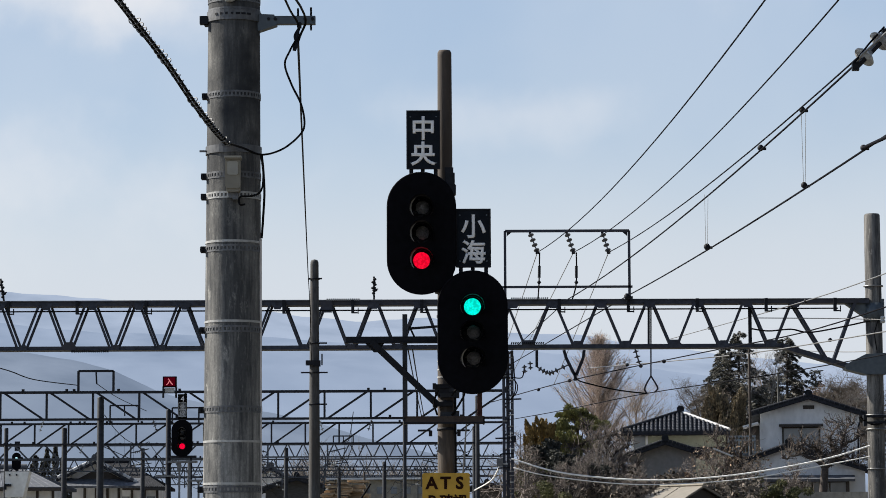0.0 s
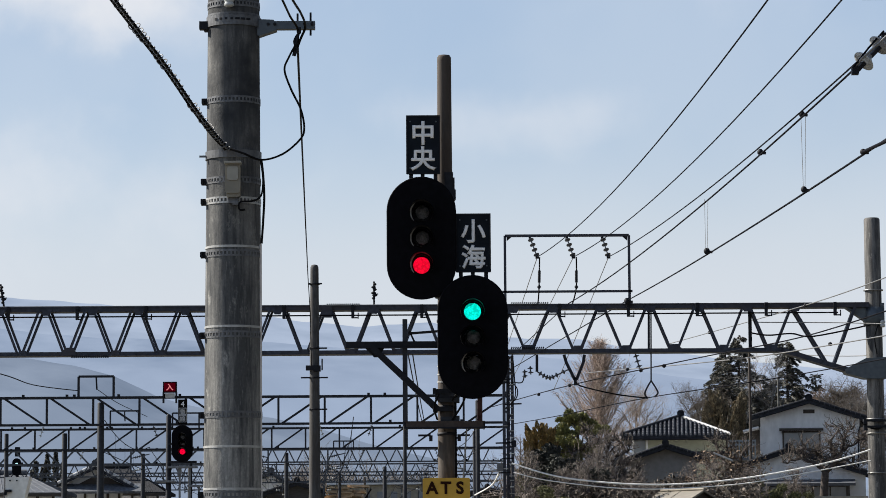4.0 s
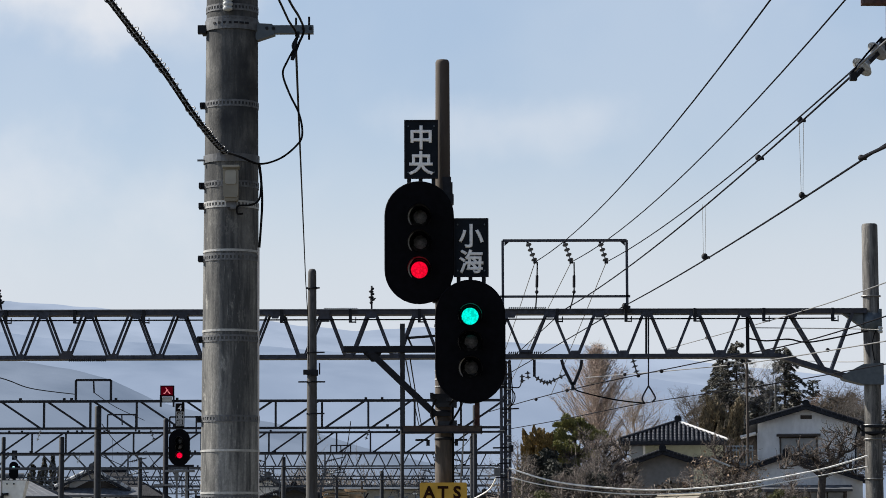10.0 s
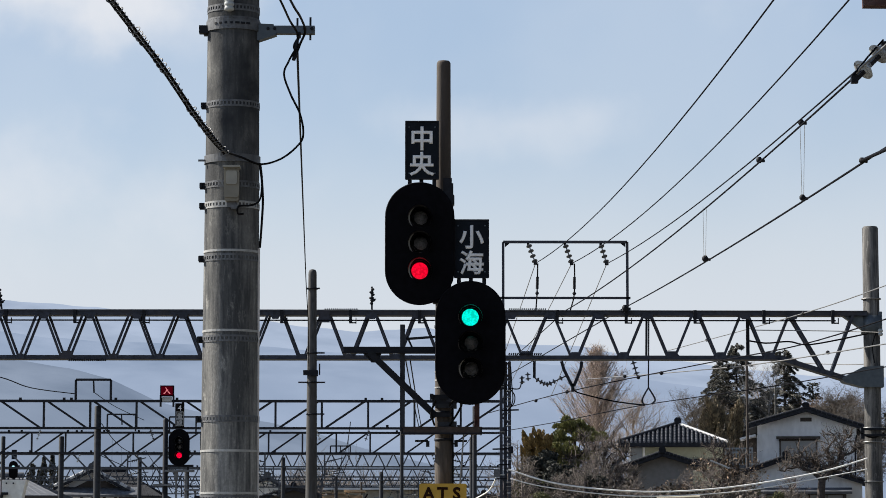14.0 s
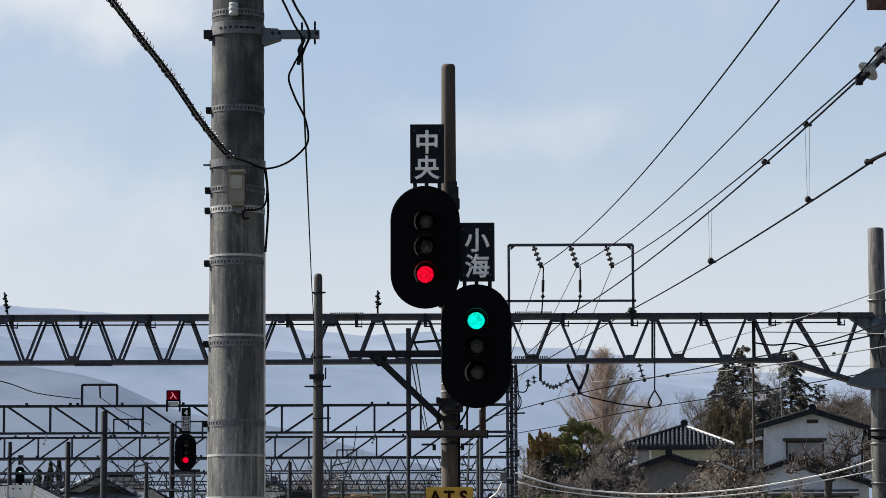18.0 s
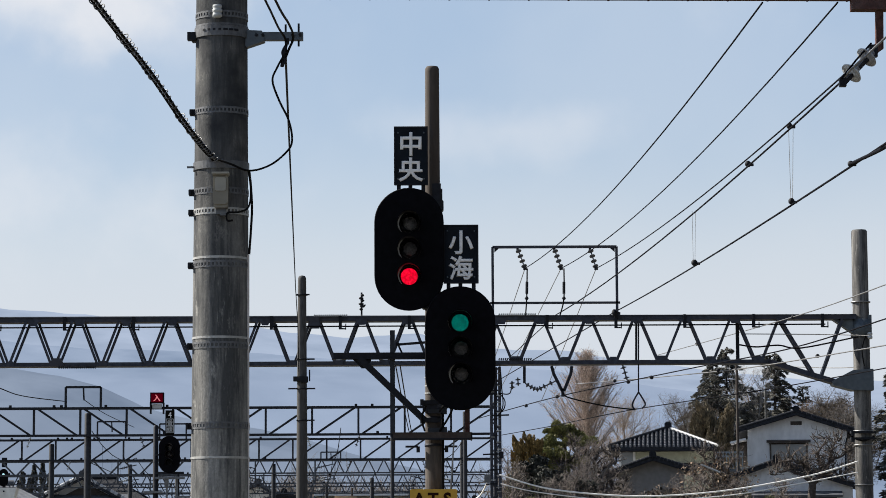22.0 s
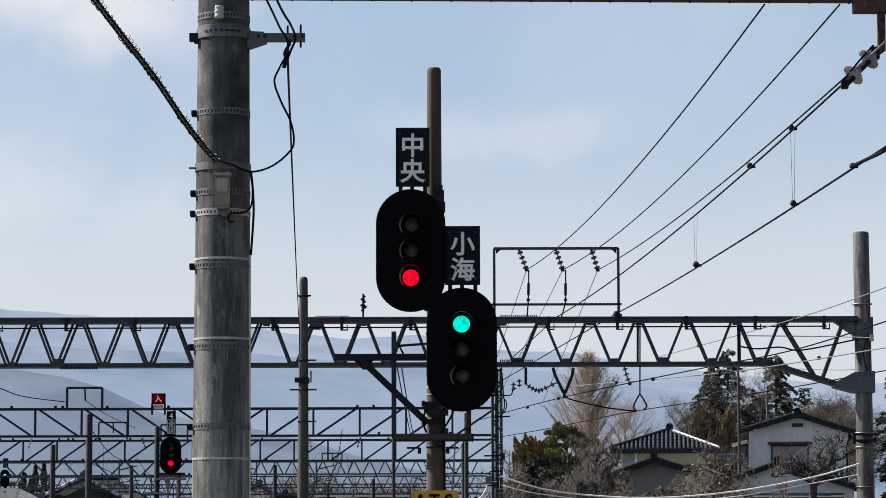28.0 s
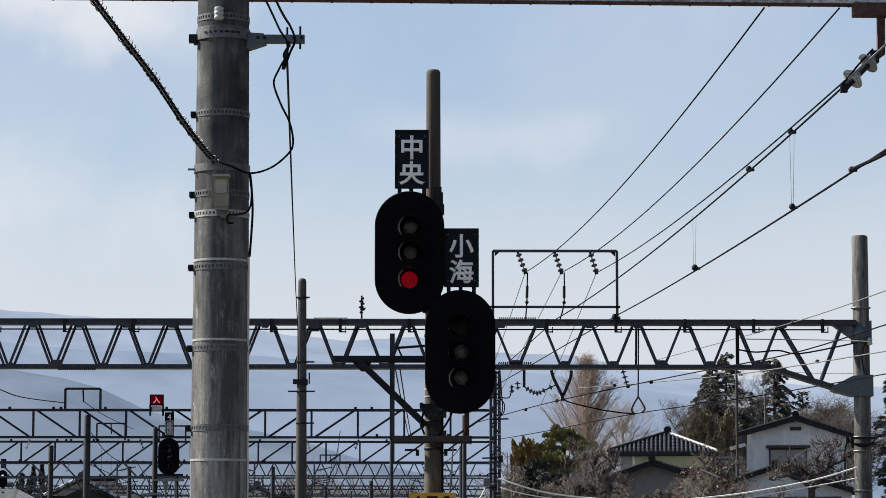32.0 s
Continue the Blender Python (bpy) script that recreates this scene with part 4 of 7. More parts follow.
    part("notice_strap", Shape().box((xa, 24.28, zn), (0.03, 0.14, 0.2)), STEEL_GREY, nt)
    part("cable", Shape().tube([(cx + 0.085, d - 0.06, 0), (cx + 0.08, d - 0.06, zc + 0.2), (cx + 0.09, d - 0.1, zc + 0.3)], 0.01, 8), BLACK_RUBBER, ob)
    part("earth_wire", Shape().tube([(cx + 0.175, d - 0.08, zc - 0.03), (cx + 0.13, d - 0.08, zn), (cx + 0.11, d - 0.08, 0)], 0.007, 6), WIRE_GREY, ob)
    # dark strip put in for the shaded underside, with both end plates
    part("step_shade_and_ends", Shape().box(((x0 + x1) / 2, d - 0.168, zc - 0.026), (x1 - x0 + 0.01, 0.008, 0.014)).box((x0 - 0.008, d, zc), (0.012, 0.3, 0.06)).box((x1 + 0.008, d, zc), (0.012, 0.3, 0.06)), STEEL_DARK, ob)
    return ob


signal_post()


def slim_post():
    d = 42.0
    cx = -1.921
    zt = 6.781
    ob = thing("slim_post", "slim grey-brown concrete post with steel clamps", "pole", (cx, d, 0))
    part("shaft", Shape().lathe((cx, d, 0), [(0.105, 0), (0.085, 3.525), (0.062, zt - 0.05), (0.06, zt - 0.01), (0.045, zt + 0.02), (0.01, zt + 0.03)], 20), CONCRETE_SLIM, ob)
    for z, wl, wr in ((6.519, 0.02, 0.045), (5.555, 0.0, 0.12), (5.117, 0.13, 0.13), (4.646, 0.0, 0.12)):
        s = Shape().lathe((cx, d, z), [(0.06, -0.01), (0.084, -0.01), (0.084, 0.01), (0.06, 0.01)], 16)
        s.bar((cx - 0.07 - wl, d - 0.05, z), (cx + 0.07 + wr, d - 0.05, z), 0.022, 0.022)
        part("clamp", s, STEEL_DARK, ob)
    z = 5.26
    part("bracket", Shape().box((cx - 0.06, d - 0.06, z), (0.13, 0.12, 0.07)).box((cx + 0.04, d - 0.09, z - 0.01), (0.11, 0.05, 0.09)).box((cx + 0.115, d - 0.06, z + 0.05), (0.02, 0.03, 0.17)), STEEL_DARK, ob)
    return ob


slim_post()


# ======================= overhead line gantries =======================
def column(ob, x, d, z_top, r, name="column", material=None):
    return part(name, Shape().lathe((x, d, 0), [(r * 1.2, 0), (r, z_top * 0.6), (r * 0.94, z_top - 0.03), (r * 0.8, z_top)], 20), material or CONCRETE_COLUMN, ob)


def lattice_column(ob, x, d, z_top, w, step):
    """A square column of four angles with lacing."""
    legs = Shape()
    for sx in (-1, 1):
        for sy in (-1, 1):
            legs.box((x + sx * w / 2, d + sy * w / 2, z_top / 2), (w * 0.34, w * 0.34, z_top))
    c = part("lattice_column", legs, STEEL_TRUSS, ob)
    lace, z, k = Shape(), 0.2, 1
    while z + step < z_top:
        for sy in (-1, 1):
            lace.bar((x - k * w / 2, d + sy * w / 2, z), (x + k * w / 2, d + sy * w / 2, z + step), w * 0.14, w * 0.16)
        for sx in (-1, 1):
            lace.bar((x + sx * w / 2, d - k * w / 2, z), (x + sx * w / 2, d + k * w / 2, z + step), w * 0.16, w * 0.14)
        z, k = z + step, -k
    part("lacing", lace, STEEL_TRUSS, c)
    return c


def main_gantry():
    d = 47.0
    xl, xr = -11.361, 7.182
    zt, zb = 6.564, 5.831
    ob = thing("overhead_gantry", "grey steel truss gantry for overhead lines on concrete columns", "gantry", (xr, d, 0))
    column(ob, xr, d, 8.037, 0.142)
    column(ob, xl, d, 8.037, 0.142)
    hx = 5.652
    hz = 5.453
    part("top_chord", Shape().box(((xl + xr) / 2, d, zt), (xr - xl - 0.2, 0.34, 0.07)).box(((xl + xr) / 2, d, zt + 0.04), (xr - xl - 0.2, 0.37, 0.012)), STEEL_TRUSS, ob)
    part("bottom_chord", Shape().box(((xl + hx) / 2, d, zb), (hx - xl, 0.34, 0.06)).box(((xl + hx) / 2, d, zb - 0.032), (hx - xl, 0.37, 0.01)), STEEL_TRUSS, ob)
    part("haunch_chord", Shape().bar((hx - 0.05, d, zb), (6.915, 47, 5.424), 0.34, 0.08), STEEL_TRUSS, ob)
    step = 0.769
    step2 = 0.808
    left0, right0 = -6.985, 1.415
    nodes = [left0 + step * k for k in range(-5, 6)] + [-2.31 + 0.775 * k for k in range(5)] + [right0 + step2 * k for k in range(0, 6)]
    for i, x in enumerate(nodes):
        st = step if x < right0 - 0.1 else step2
        for sx in (-1, 1):
            for off, skew in ((-0.17, 0.0), (0.17, 0.021)):
                shift = -0.03 if x < -2.5 else 0.0
                if sx > 0:
                    shift -= 0.045 if x < -2.5 else 0.02
                a = (x + sx * 0.07 + skew + shift, d + off, zb + 0.02)
                b = (x + sx * (st / 2 - 0.05) + skew + shift, d + off, zt - 0.02)
                part("diagonal", Shape().bar(a, b, 0.042 if x > right0 - 0.1 else 0.034, 0.04), STEEL_TRUSS, ob)
        big, tall = (0.1, 0.1) if i in (6, 16, 19) else ((0.08, 0.085) if i > 16 else (0.055, 0.05))
        part("node_plate", Shape().prism([(x - big * 1.25, zb - 0.03), (x + big * 1.25, zb - 0.03), (x + big * 1.15, zb + 0.03), (x + big * 0.9, zb + 0.055), (x + big * 0.75, zb + tall), (x - big * 0.75, zb + tall), (x - big * 0.9, zb + 0.055), (x - big * 1.15, zb + 0.03)], d - 0.19, d - 0.175), STEEL_TRUSS, ob)
        part("node_plate", Shape().prism([(x + st / 2 - 0.1, zt + 0.0), (x + st / 2 + 0.1, zt + 0.0), (x + st / 2 + 0.05, zt - 0.1), (x + st / 2 - 0.05, zt - 0.1)], d - 0.19, d - 0.175), STEEL_TRUSS, ob)
    # hanger bar behind the truss, and the gusset over the middle bay
    part("hanger_bar", Shape().box((5.125, d + 0.1, (zt + zb) / 2), (0.055, 0.05, zt - zb - 0.05)), STEEL_DARK, ob)
    part("node_plate", Shape().box((-1.93, d - 0.2, zt - 0.06), (0.16, 0.012, 0.2)), STEEL_TRUSS, ob)
    # last steep V over the haunch
    xv, zv = 6.429, 5.568
    for u in (-0.62, 0.42):
        for off, skew in ((-0.15, 0.0), (0.15, 0.019)):
            part("diagonal", Shape().bar((xv + (0.05 if u > 0 else -0.05) + skew, d + off, zv), (xv + u + skew, d + off, zt - 0.03), 0.056, 0.05), STEEL_TRUSS, ob)
    # knee plates at the column
    part("knee_plate", Shape().prism([(6.59, zt + 0.04), (xr + 0.165, zt + 0.04), (xr + 0.165, zt - 0.3), (7.073, zt - 0.3)], d - 0.09, d + 0.09), STEEL_BLUE, ob, "blue-grey steel knee plate")
    part("knee_plate", Shape().prism([(6.654, 5.491), (7.014, 5.678), (xr + 0.165, 5.696), (xr + 0.165, 5.338), (7.008, 5.339), (6.68, 5.425)], d - 0.18, d + 0.18), STEEL_BLUE, ob, "blue-grey steel knee plate")
    for zz in (zt - 0.18, 5.517):
        part("column_clamp", Shape().lathe((xr, d, zz), [(0.15, -0.15), (0.175, -0.15), (0.175, 0.15), (0.15, 0.15)], 20), STEEL_BLUE, ob)
    for v in (6.821, 4.671, 4.436, 3.781):
        part("band", Shape().lathe((xr, d, v), [(0.13, -0.01), (0.165, -0.01), (0.165, 0.01), (0.13, 0.01)], 20), WIRE_GREY, ob)
    # cable along the truss with its clips
    part("cable", Shape().tube([(xl, d - 0.21, zt - 0.125), (6.558, d - 0.21, zt - 0.125)], 0.012, 6), BLACK_RUBBER, ob)
    part("cable", Shape().tube([(xl, d - 0.02, zt + 0.065), (-4.286, d - 0.02, zt + 0.065), (6.561, d - 0.02, zt + 0.05)], 0.01, 6), WIRE_GREY, ob)
    for k in range(17):
        x = -7.229 + k * 1.145
        if x < 6.56:
            cl = Shape().box((x, d - 0.2, zt - 0.06), (0.05, 0.06, 0.22)).box((x + 0.035, d - 0.2, zt - 0.165), (0.11, 0.03, 0.02)).box((x + 0.09, d - 0.2, zt - 0.13), (0.015, 0.03, 0.1))
            part("cable_clip", cl, STEEL_DARK, ob)
    # rack of short spikes under and on the chords
    for x0, n, z, mt in ((-6.165, 18, zb - 0.055, STEEL_DARK), (-1.928, 16, zt + 0.055, WIRE_GREY), (1.138, 18, zt + 0.06, WIRE_GREY), (1.132, 16, zb + 0.05, STEEL_DARK)):
        s = Shape()
        for k in range(n):
            s.box((x0 + 0.035 * k, d - 0.19, z), (0.022, 0.06, 0.035), Matrix.Rotation(0.35, 3, "Y"))
        part("rope_wrap", s, mt, ob)
    # mid support
    lattice_column(ob, 1.079, 47.4, zb - 0.04, 0.14, 0.13)
    part("inner_post", Shape().box((1.079, 47.42, (zb - 0.04) / 2), (0.06, 0.06, zb - 0.04)), STEEL_TRUSS, ob)
    rnd = random.Random(12)
    for k in range(26):
        v = 3.3 + 0.095 * k + rnd.gauss(0, 0.015)
        part("step_iron", Shape().box((1.079 + 0.05 * rnd.choice((-1, 1, 1)), 47.3, v), (0.05 + 0.05 * rnd.random(), 0.03, 0.016)), WIRE_GREY if k % 3 else PORCELAIN, ob)
    xm = 1.061
    for v, a, b in ((5.384, -0.15, 0.06), (5.327, -0.1, 0.05), (4.97, -0.05, 0.24), (4.322, -0.2, 0.14), (4.06, -0.1, 0.1), (3.826, -0.16, 0.05)):
        part("cross_piece", Shape().bar((xm + a, 47.28, v), (xm + b, 47.28, v + 0.01), 0.025), STEEL_DARK, ob)
    part("switch_box", Shape().box((xm + 0.11, 47.3, 4.313), (0.07, 0.08, 0.11)), STEEL_DARK, ob)
    part("junction_box", Shape().box((xm - 0.13, 47.3, 3.92), (0.1, 0.08, 0.14)), GALVANISED, ob)
    return ob


main_gantry()


PORTAL_GLAZE = mat("grey_white_porcelain", (0.1, 0.105, 0.115), 0.25, 0, 10, 0.2)


def portal():
    d = 47.0
    ob = thing("wire_portal", "dark steel frame with hanging insulators on the gantry", "frame", (2.062, 47, 6.626))
    x0, x1 = 1.037, 3.112
    zt, zm, zb = 7.774, 6.834, 6.597
    w = 0.042
    part("crossbar", Shape().box(((x0 + x1) / 2, d, zt), (x1 - x0, 0.06, w)), STEEL_TRUSS, ob)
    part("crossbar", Shape().box(((x0 + x1) / 2, d, zm), (x1 - x0 + 0.1, 0.06, 0.036)), STEEL_TRUSS, ob)
    for x in (x0, x1):
        part("upright", Shape().box((x, d + 0.001, (zt + zb) / 2), (w, 0.062, zt - zb)), STEEL_TRUSS, ob)
    for x, s in ((x0 + 0.03, 1), (x1 - 0.03, -1)):
        part("corner_brace", Shape().prism([(x, zt), (x + s * 0.09, zt - 0.01), (x, zt - 0.09)], d - 0.02, d + 0.02), STEEL_DARK, ob)
    for a, b in (((1.457, 47, 7.748), (1.571, 46.8, 7.394)), ((2.072, 47, 7.745), (2.173, 46.8, 7.392)), ((2.668, 47, 7.743), (2.757, 46.8, 7.389))):
        part("insulator_string", insulator(Shape(), a, b, 4, 0.05), PORTAL_GLAZE, ob)
        part("cap", Shape().box(b, (0.06, 0.05, 0.05)), STEEL_DARK, ob)
        part("cap", Shape().box(a, (0.04, 0.05, 0.07)), STEEL_DARK, ob)
    for a, b, c in (((1.612, 46.9, 7.404), (1.599, 46.9, 6.903), (1.578, 46.9, 6.619)), ((2.225, 46.9, 7.402), (2.22, 46.9, 6.9), (2.152, 46.9, 6.617))):
        part("jumper", Shape().tube(glide([a, b, c]), 0.012, 6), BLACK_RUBBER, ob)
        part("jumper_sleeve", Shape().tube([lerp(a, b, 0.45), lerp(a, b, 0.85)], 0.024, 8), STEEL_DARK, ob)
        part("jumper_sleeve", Shape().lathe(lerp(a, b, 1.0), [(0.015, -0.03), (0.035, 0.0), (0.015, 0.03)], 8), STEEL_DARK, ob)
    return ob


portal()


def spike(x, z, d, h, lean=0.0):
    s = Shape().bar((x, d, z), (x + lean, d, z + h), 0.03)
    for k, (f, r) in enumerate(((0.3, 0.03), (0.42, 0.045), (0.52, 0.045), (0.66, 0.035), (0.76, 0.04), (0.88, 0.03))):
        s.lathe((x + lean * f + (0.012 if k % 2 else -0.008), d - 0.01, z + h * f), [(r * 0.5, -0.022), (r, -0.008), (r, 0.008), (r * 0.5, 0.022)], 9)
    s.bar((x + lean * 0.45 - 0.02, d, z + h * 0.44), (x + lean * 0.45 + 0.07, d, z + h * 0.48), 0.018)
    return solo("wire_holder", s, STEEL_DARK, "dark steel wire holder standing on the gantry", "bracket", "wire holders")


spike(-1.155, 6.621, 47.0, 0.4)
spike(-7.324, 6.572, 47.0, 0.44, -0.07)


def under_gear():
    """Insulators and brackets that hang below the gantry."""
    d = 46.9
    for a, b in (((3.187, 46.9, 5.782), (3.259, 46.9, 5.528)),):
        s = insulator(Shape(), a, b, 3, 0.055)
        solo("hanging_insulator", s, PORCELAIN_DARK, "grey porcelain insulator hanging under the gantry", "insulator", "hanging insulators")
    s = Shape()
    for p, q in (((2.003, 46.9, 5.769), (2.04, 46.9, 5.637)), ((2.04, 46.9, 5.637), (2.178, 46.9, 5.354)), ((2.341, 46.9, 5.767), (2.321, 46.9, 5.636)), ((2.321, 46.9, 5.636), (2.206, 46.9, 5.354)), ((2.188, 46.9, 5.392), (2.186, 46.9, 5.26))):
        s.bar(p, q, 0.05)
    solo("wire_bracket", s, STEEL_GREY, "steel V-shaped bracket under the gantry", "bracket")
    s = Shape().bar((1.552, 46.9, 5.771), (1.55, 46.9, 5.488), 0.045)
    solo("wire_bracket", s, STEEL_DARK, "short steel hanger under the gantry", "bracket")
    line = glide([(1.559, 46.9, 5.488), (1.662, 46.9, 5.422), (1.765, 46.9, 5.384), (1.878, 46.9, 5.431), (2.095, 46.9, 5.533)])
    s = Shape().tube(line, 0.012, 6)
    for k in range(3, 22, 3):
        p, q = line[k], line[k + 1]
        s.lathe(p, [(0.02, -0.02), (0.05, 0.0), (0.02, 0.02)], 10, (q - p).to_track_quat("Z", "Y").to_matrix())
    solo("hanging_insulator", s, PORCELAIN_DARK, "string of grey insulators slung under the gantry", "insulator", "hanging insulators")
    # looped dropper
    s = Shape().tube([(3.456, 46.85, 6.588), (3.441, 46.85, 5.308)], 0.012, 6)
    s.tube(glide([(3.438, 46.8, 5.324), (3.361, 46.8, 5.193), (3.332, 46.8, 5.1), (3.378, 46.8, 5.034)]), 0.014, 6)
    s.tube(glide([(3.438, 46.8, 5.324), (3.52, 46.8, 5.192), (3.547, 46.8, 5.117), (3.49, 46.8, 5.052)]), 0.014, 6)
    solo("looped_dropper", s, STEEL_DARK, "black looped dropper rod below the truss", "dropper")
    s = Shape().bar((3.425, 46.95, 6.473), (3.417, 46.95, 5.841), 0.036)
    solo("hanger_bar", s, STEEL_GREY, "grey upright hanger bar in the truss", "bracket")
    # lead-ins at the mid support
    for pts in (((1.157, 46.9, 5.678), (1.174, 46.9, 5.396), (1.191, 46.9, 5.114), (1.124, 46.9, 4.974)), ((1.126, 46.9, 5.321), (1.219, 46.9, 5.208), (1.209, 46.9, 5.067), (1.105, 46.9, 4.955)), ((1.344, 46.9, 5.527), (1.305, 46.9, 5.32), (1.136, 46.9, 5.321))):
        cable(glide(pts), 0.01, BLACK_RUBBER, "black lead-in cable at the lattice support", "cable", "cable", "lead-in cables")
    for p in ((1.344, 46.9, 5.527), (1.438, 46.9, 5.583)):
        solo("hanging_insulator", insulator(Shape(), p, Vector(p) + Vector((0.01, 0, -0.14)), 2, 0.05), PORCELAIN_DARK, "small grey insulator under the gantry", "insulator", "hanging insulators")


under_gear()


def far_gantry(d, z_top, z_bot, x0, x1, panel, kind, cols, flip=None, lean=1, thick=0.068, label="grey steel lattice gantry over the far tracks"):
    ob = thing("overhead_gantry", label, "gantry", ((x0 + x1) / 2, d, 0), "far gantries")
    # V trusses stand farthest and take the steel with haze in its colour
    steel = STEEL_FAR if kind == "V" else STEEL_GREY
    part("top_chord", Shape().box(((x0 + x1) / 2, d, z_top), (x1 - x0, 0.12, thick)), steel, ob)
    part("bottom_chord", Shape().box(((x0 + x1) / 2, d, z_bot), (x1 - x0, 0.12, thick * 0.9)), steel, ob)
    n = int((x1 - x0) / panel)
    for k in range(n):
        x = x0 + k * panel
        if kind == "V":
            for sx in (-1, 1):
                part("diagonal", Shape().bar((x + panel / 2 + sx * 0.04, d, z_bot), (x + panel / 2 + sx * panel * 0.46, d, z_top), thick * 0.75), steel, ob)
        else:
            part("post", Shape().box((x, d, (z_top + z_bot) / 2), (thick * 0.8, 0.08, z_top - z_bot)), steel, ob)
            up = (lean if flip is None else (1 if x > flip else -1)) > 0
            a, b = ((x + 0.08, d, z_bot), (x + panel - 0.08, d, z_top)) if up else ((x + 0.08, d, z_top), (x + panel - 0.08, d, z_bot))
            part("diagonal", Shape().bar(a, b, thick * 0.8), steel, ob)
    for x, w in cols:
        if w > 0:
            column(ob, x, d + 0.15, z_top - 0.12, w, material=STEEL_COOL)
        else:
            lattice_column(ob, x, d + 0.15, z_top + 0.1, -w, 0.3)
    rnd = random.Random(int(d))
    for k in range(int((x1 - x0) / 0.9)):
        x = x0 + rnd.random() * (x1 - x0)
        part("stud", Shape().box((x, d - 0.05, z_top + thick * 0.7 if rnd.random() < 0.6 else z_bot + thick * 0.7), (0.07, 0.06, 0.08)), STEEL_DARK, ob)
    return ob


far_gantry(75.0, 6.599, 5.88, -25.284, 1.754, 1.229, "N", [(-9.122, 0.095), (-1.04, 0.05), (0.893, 0.06)], flip=-6.078)
far_gantry(95.0, 6.603, 5.92, -30.778, 2.176, 1.136, "N", [(-14.715, 0.075), (-12.76, 0.095), (1.034, 0.08)], lean=1)
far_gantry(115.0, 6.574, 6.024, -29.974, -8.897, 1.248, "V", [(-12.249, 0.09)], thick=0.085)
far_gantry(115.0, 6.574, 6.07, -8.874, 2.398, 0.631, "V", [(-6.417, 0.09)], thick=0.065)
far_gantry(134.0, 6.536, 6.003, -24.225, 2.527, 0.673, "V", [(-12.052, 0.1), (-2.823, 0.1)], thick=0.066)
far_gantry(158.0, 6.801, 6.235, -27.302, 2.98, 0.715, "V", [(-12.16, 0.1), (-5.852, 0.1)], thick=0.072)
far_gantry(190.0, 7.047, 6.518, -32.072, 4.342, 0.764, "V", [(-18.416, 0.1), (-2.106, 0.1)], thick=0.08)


def small_frame(d, xa, xb, za, zb, w=0.05):
    ob = thing("wire_portal", "small steel frame standing on a far gantry", "frame", ((xa + xb) / 2, d, zb), "far wire frames")
    part("crossbar", Shape().box(((xa + xb) / 2, d, za), (xb - xa, w, w)), STEEL_GREY, ob)
    for x in (xa, xb):
        part("upright", Shape().box((x, d, (za + zb) / 2), (w, w, za - zb)), STEEL_GREY, ob)
    part("hanger", Shape().bar(((xa + xb) / 2, d, za), ((xa + xb) / 2 + 0.02, d, za - 0.35), 0.04), STEEL_DARK, ob)


small_frame(75.0, -9.698, -8.767, 7.165, 6.609, 0.06)
small_frame(95.0, -11.21, -10.261, 7.218, 6.649, 0.05)
small_frame(95.0, -9.12, -8.228, 7.133, 6.64, 0.05)
small_frame(115.0, -4.489, -3.685, 6.912, 6.591, 0.05)


# ======================= the near beam =======================
def near_beam():
    d = 21.0
    x0, x1 = -9.0, 9.0
    zb = 6.777
    ob = thing("crossbeam", "rust-stained grey steel crossbeam over the platform track", "beam", (0, d, zb))
    part("web", Shape().box((0, d, zb + 0.15), (x1 - x0, 0.014, 0.28)), RUST, ob)
    part("lower_flange", Shape().box((0, d, zb + 0.007), (x1 - x0, 0.08, 0.014)), RUST_RED, ob)
    part("upper_flange", Shape().box((0, d, zb + 0.295), (x1 - x0, 0.15, 0.014)), RUST, ob)
    for k in range(60):
        s = Shape().lathe((x0 + 0.15 + 0.3 * k, d - 0.025, zb), [(0.012, 0), (0.012, -0.012), (0.006, -0.016)], 6)
        part("rivet", s, RUST_RED, ob)
    for x in (x0, x1):
        part("support", Shape().lathe((x, d, 0), [(0.17, 0), (0.15, zb + 0.5)], 20), CONCRETE, ob)
    # bracket with two white discs, which holds the catenary
    xb = 3.397
    br = Shape().box((xb - 0.08, d - 0.02, zb - 0.034), (0.27, 0.13, 0.095)).bar((xb, d, zb), (xb - 0.003, d, zb - 0.372), 0.06, 0.055).bar((xb - 0.003, d - 0.01, zb - 0.35), (3.327, 20.87, 6.368), 0.05, 0.05)
    part("hanger_bracket", br, RUST_RED, ob, "dark red rusted hanger bracket")
    ob.rotation_euler.y = 0.0075      # the beam dips a little to the right
    ob.location.z += 0.0225


near_beam()
E1, E2 = Vector((3.321, 20.86, 6.361)), Vector((3.072, 20.75, 6.104))
s = Shape().bar(E1 + Vector((0.006, 0, -0.004)), E2 + Vector((0.006, 0, -0.004)), 0.05, 0.03)
discs = []
for t in (0.28, 0.78):
    sd = Shape()
    discs.append(sd)
    c = E1.lerp(E2, t) + Vector((0.022, 0, 0.026))
    m = (E2 - E1).to_track_quat("Z", "Y").to_matrix()
    sd.lathe(c, [(0.028, -0.056), (0.038, -0.034), (0.06, -0.016), (0.086, 0.008), (0.085, 0.015), (0.07, 0.01), (0.062, 0.02), (0.052, 0.013), (0.042, 0.024), (0.028, 0.02)], 28, m)
GLAZE = mat("grey_weathered_porcelain", (0.5, 0.54, 0.58), 0.3, 0, 25, 0.35, 0.1, second=(0.16, 0.15, 0.15), big=0.7)
ins = thing("strain_insulator", "two grey-white porcelain disc insulators on a steel link", "insulator", E1)
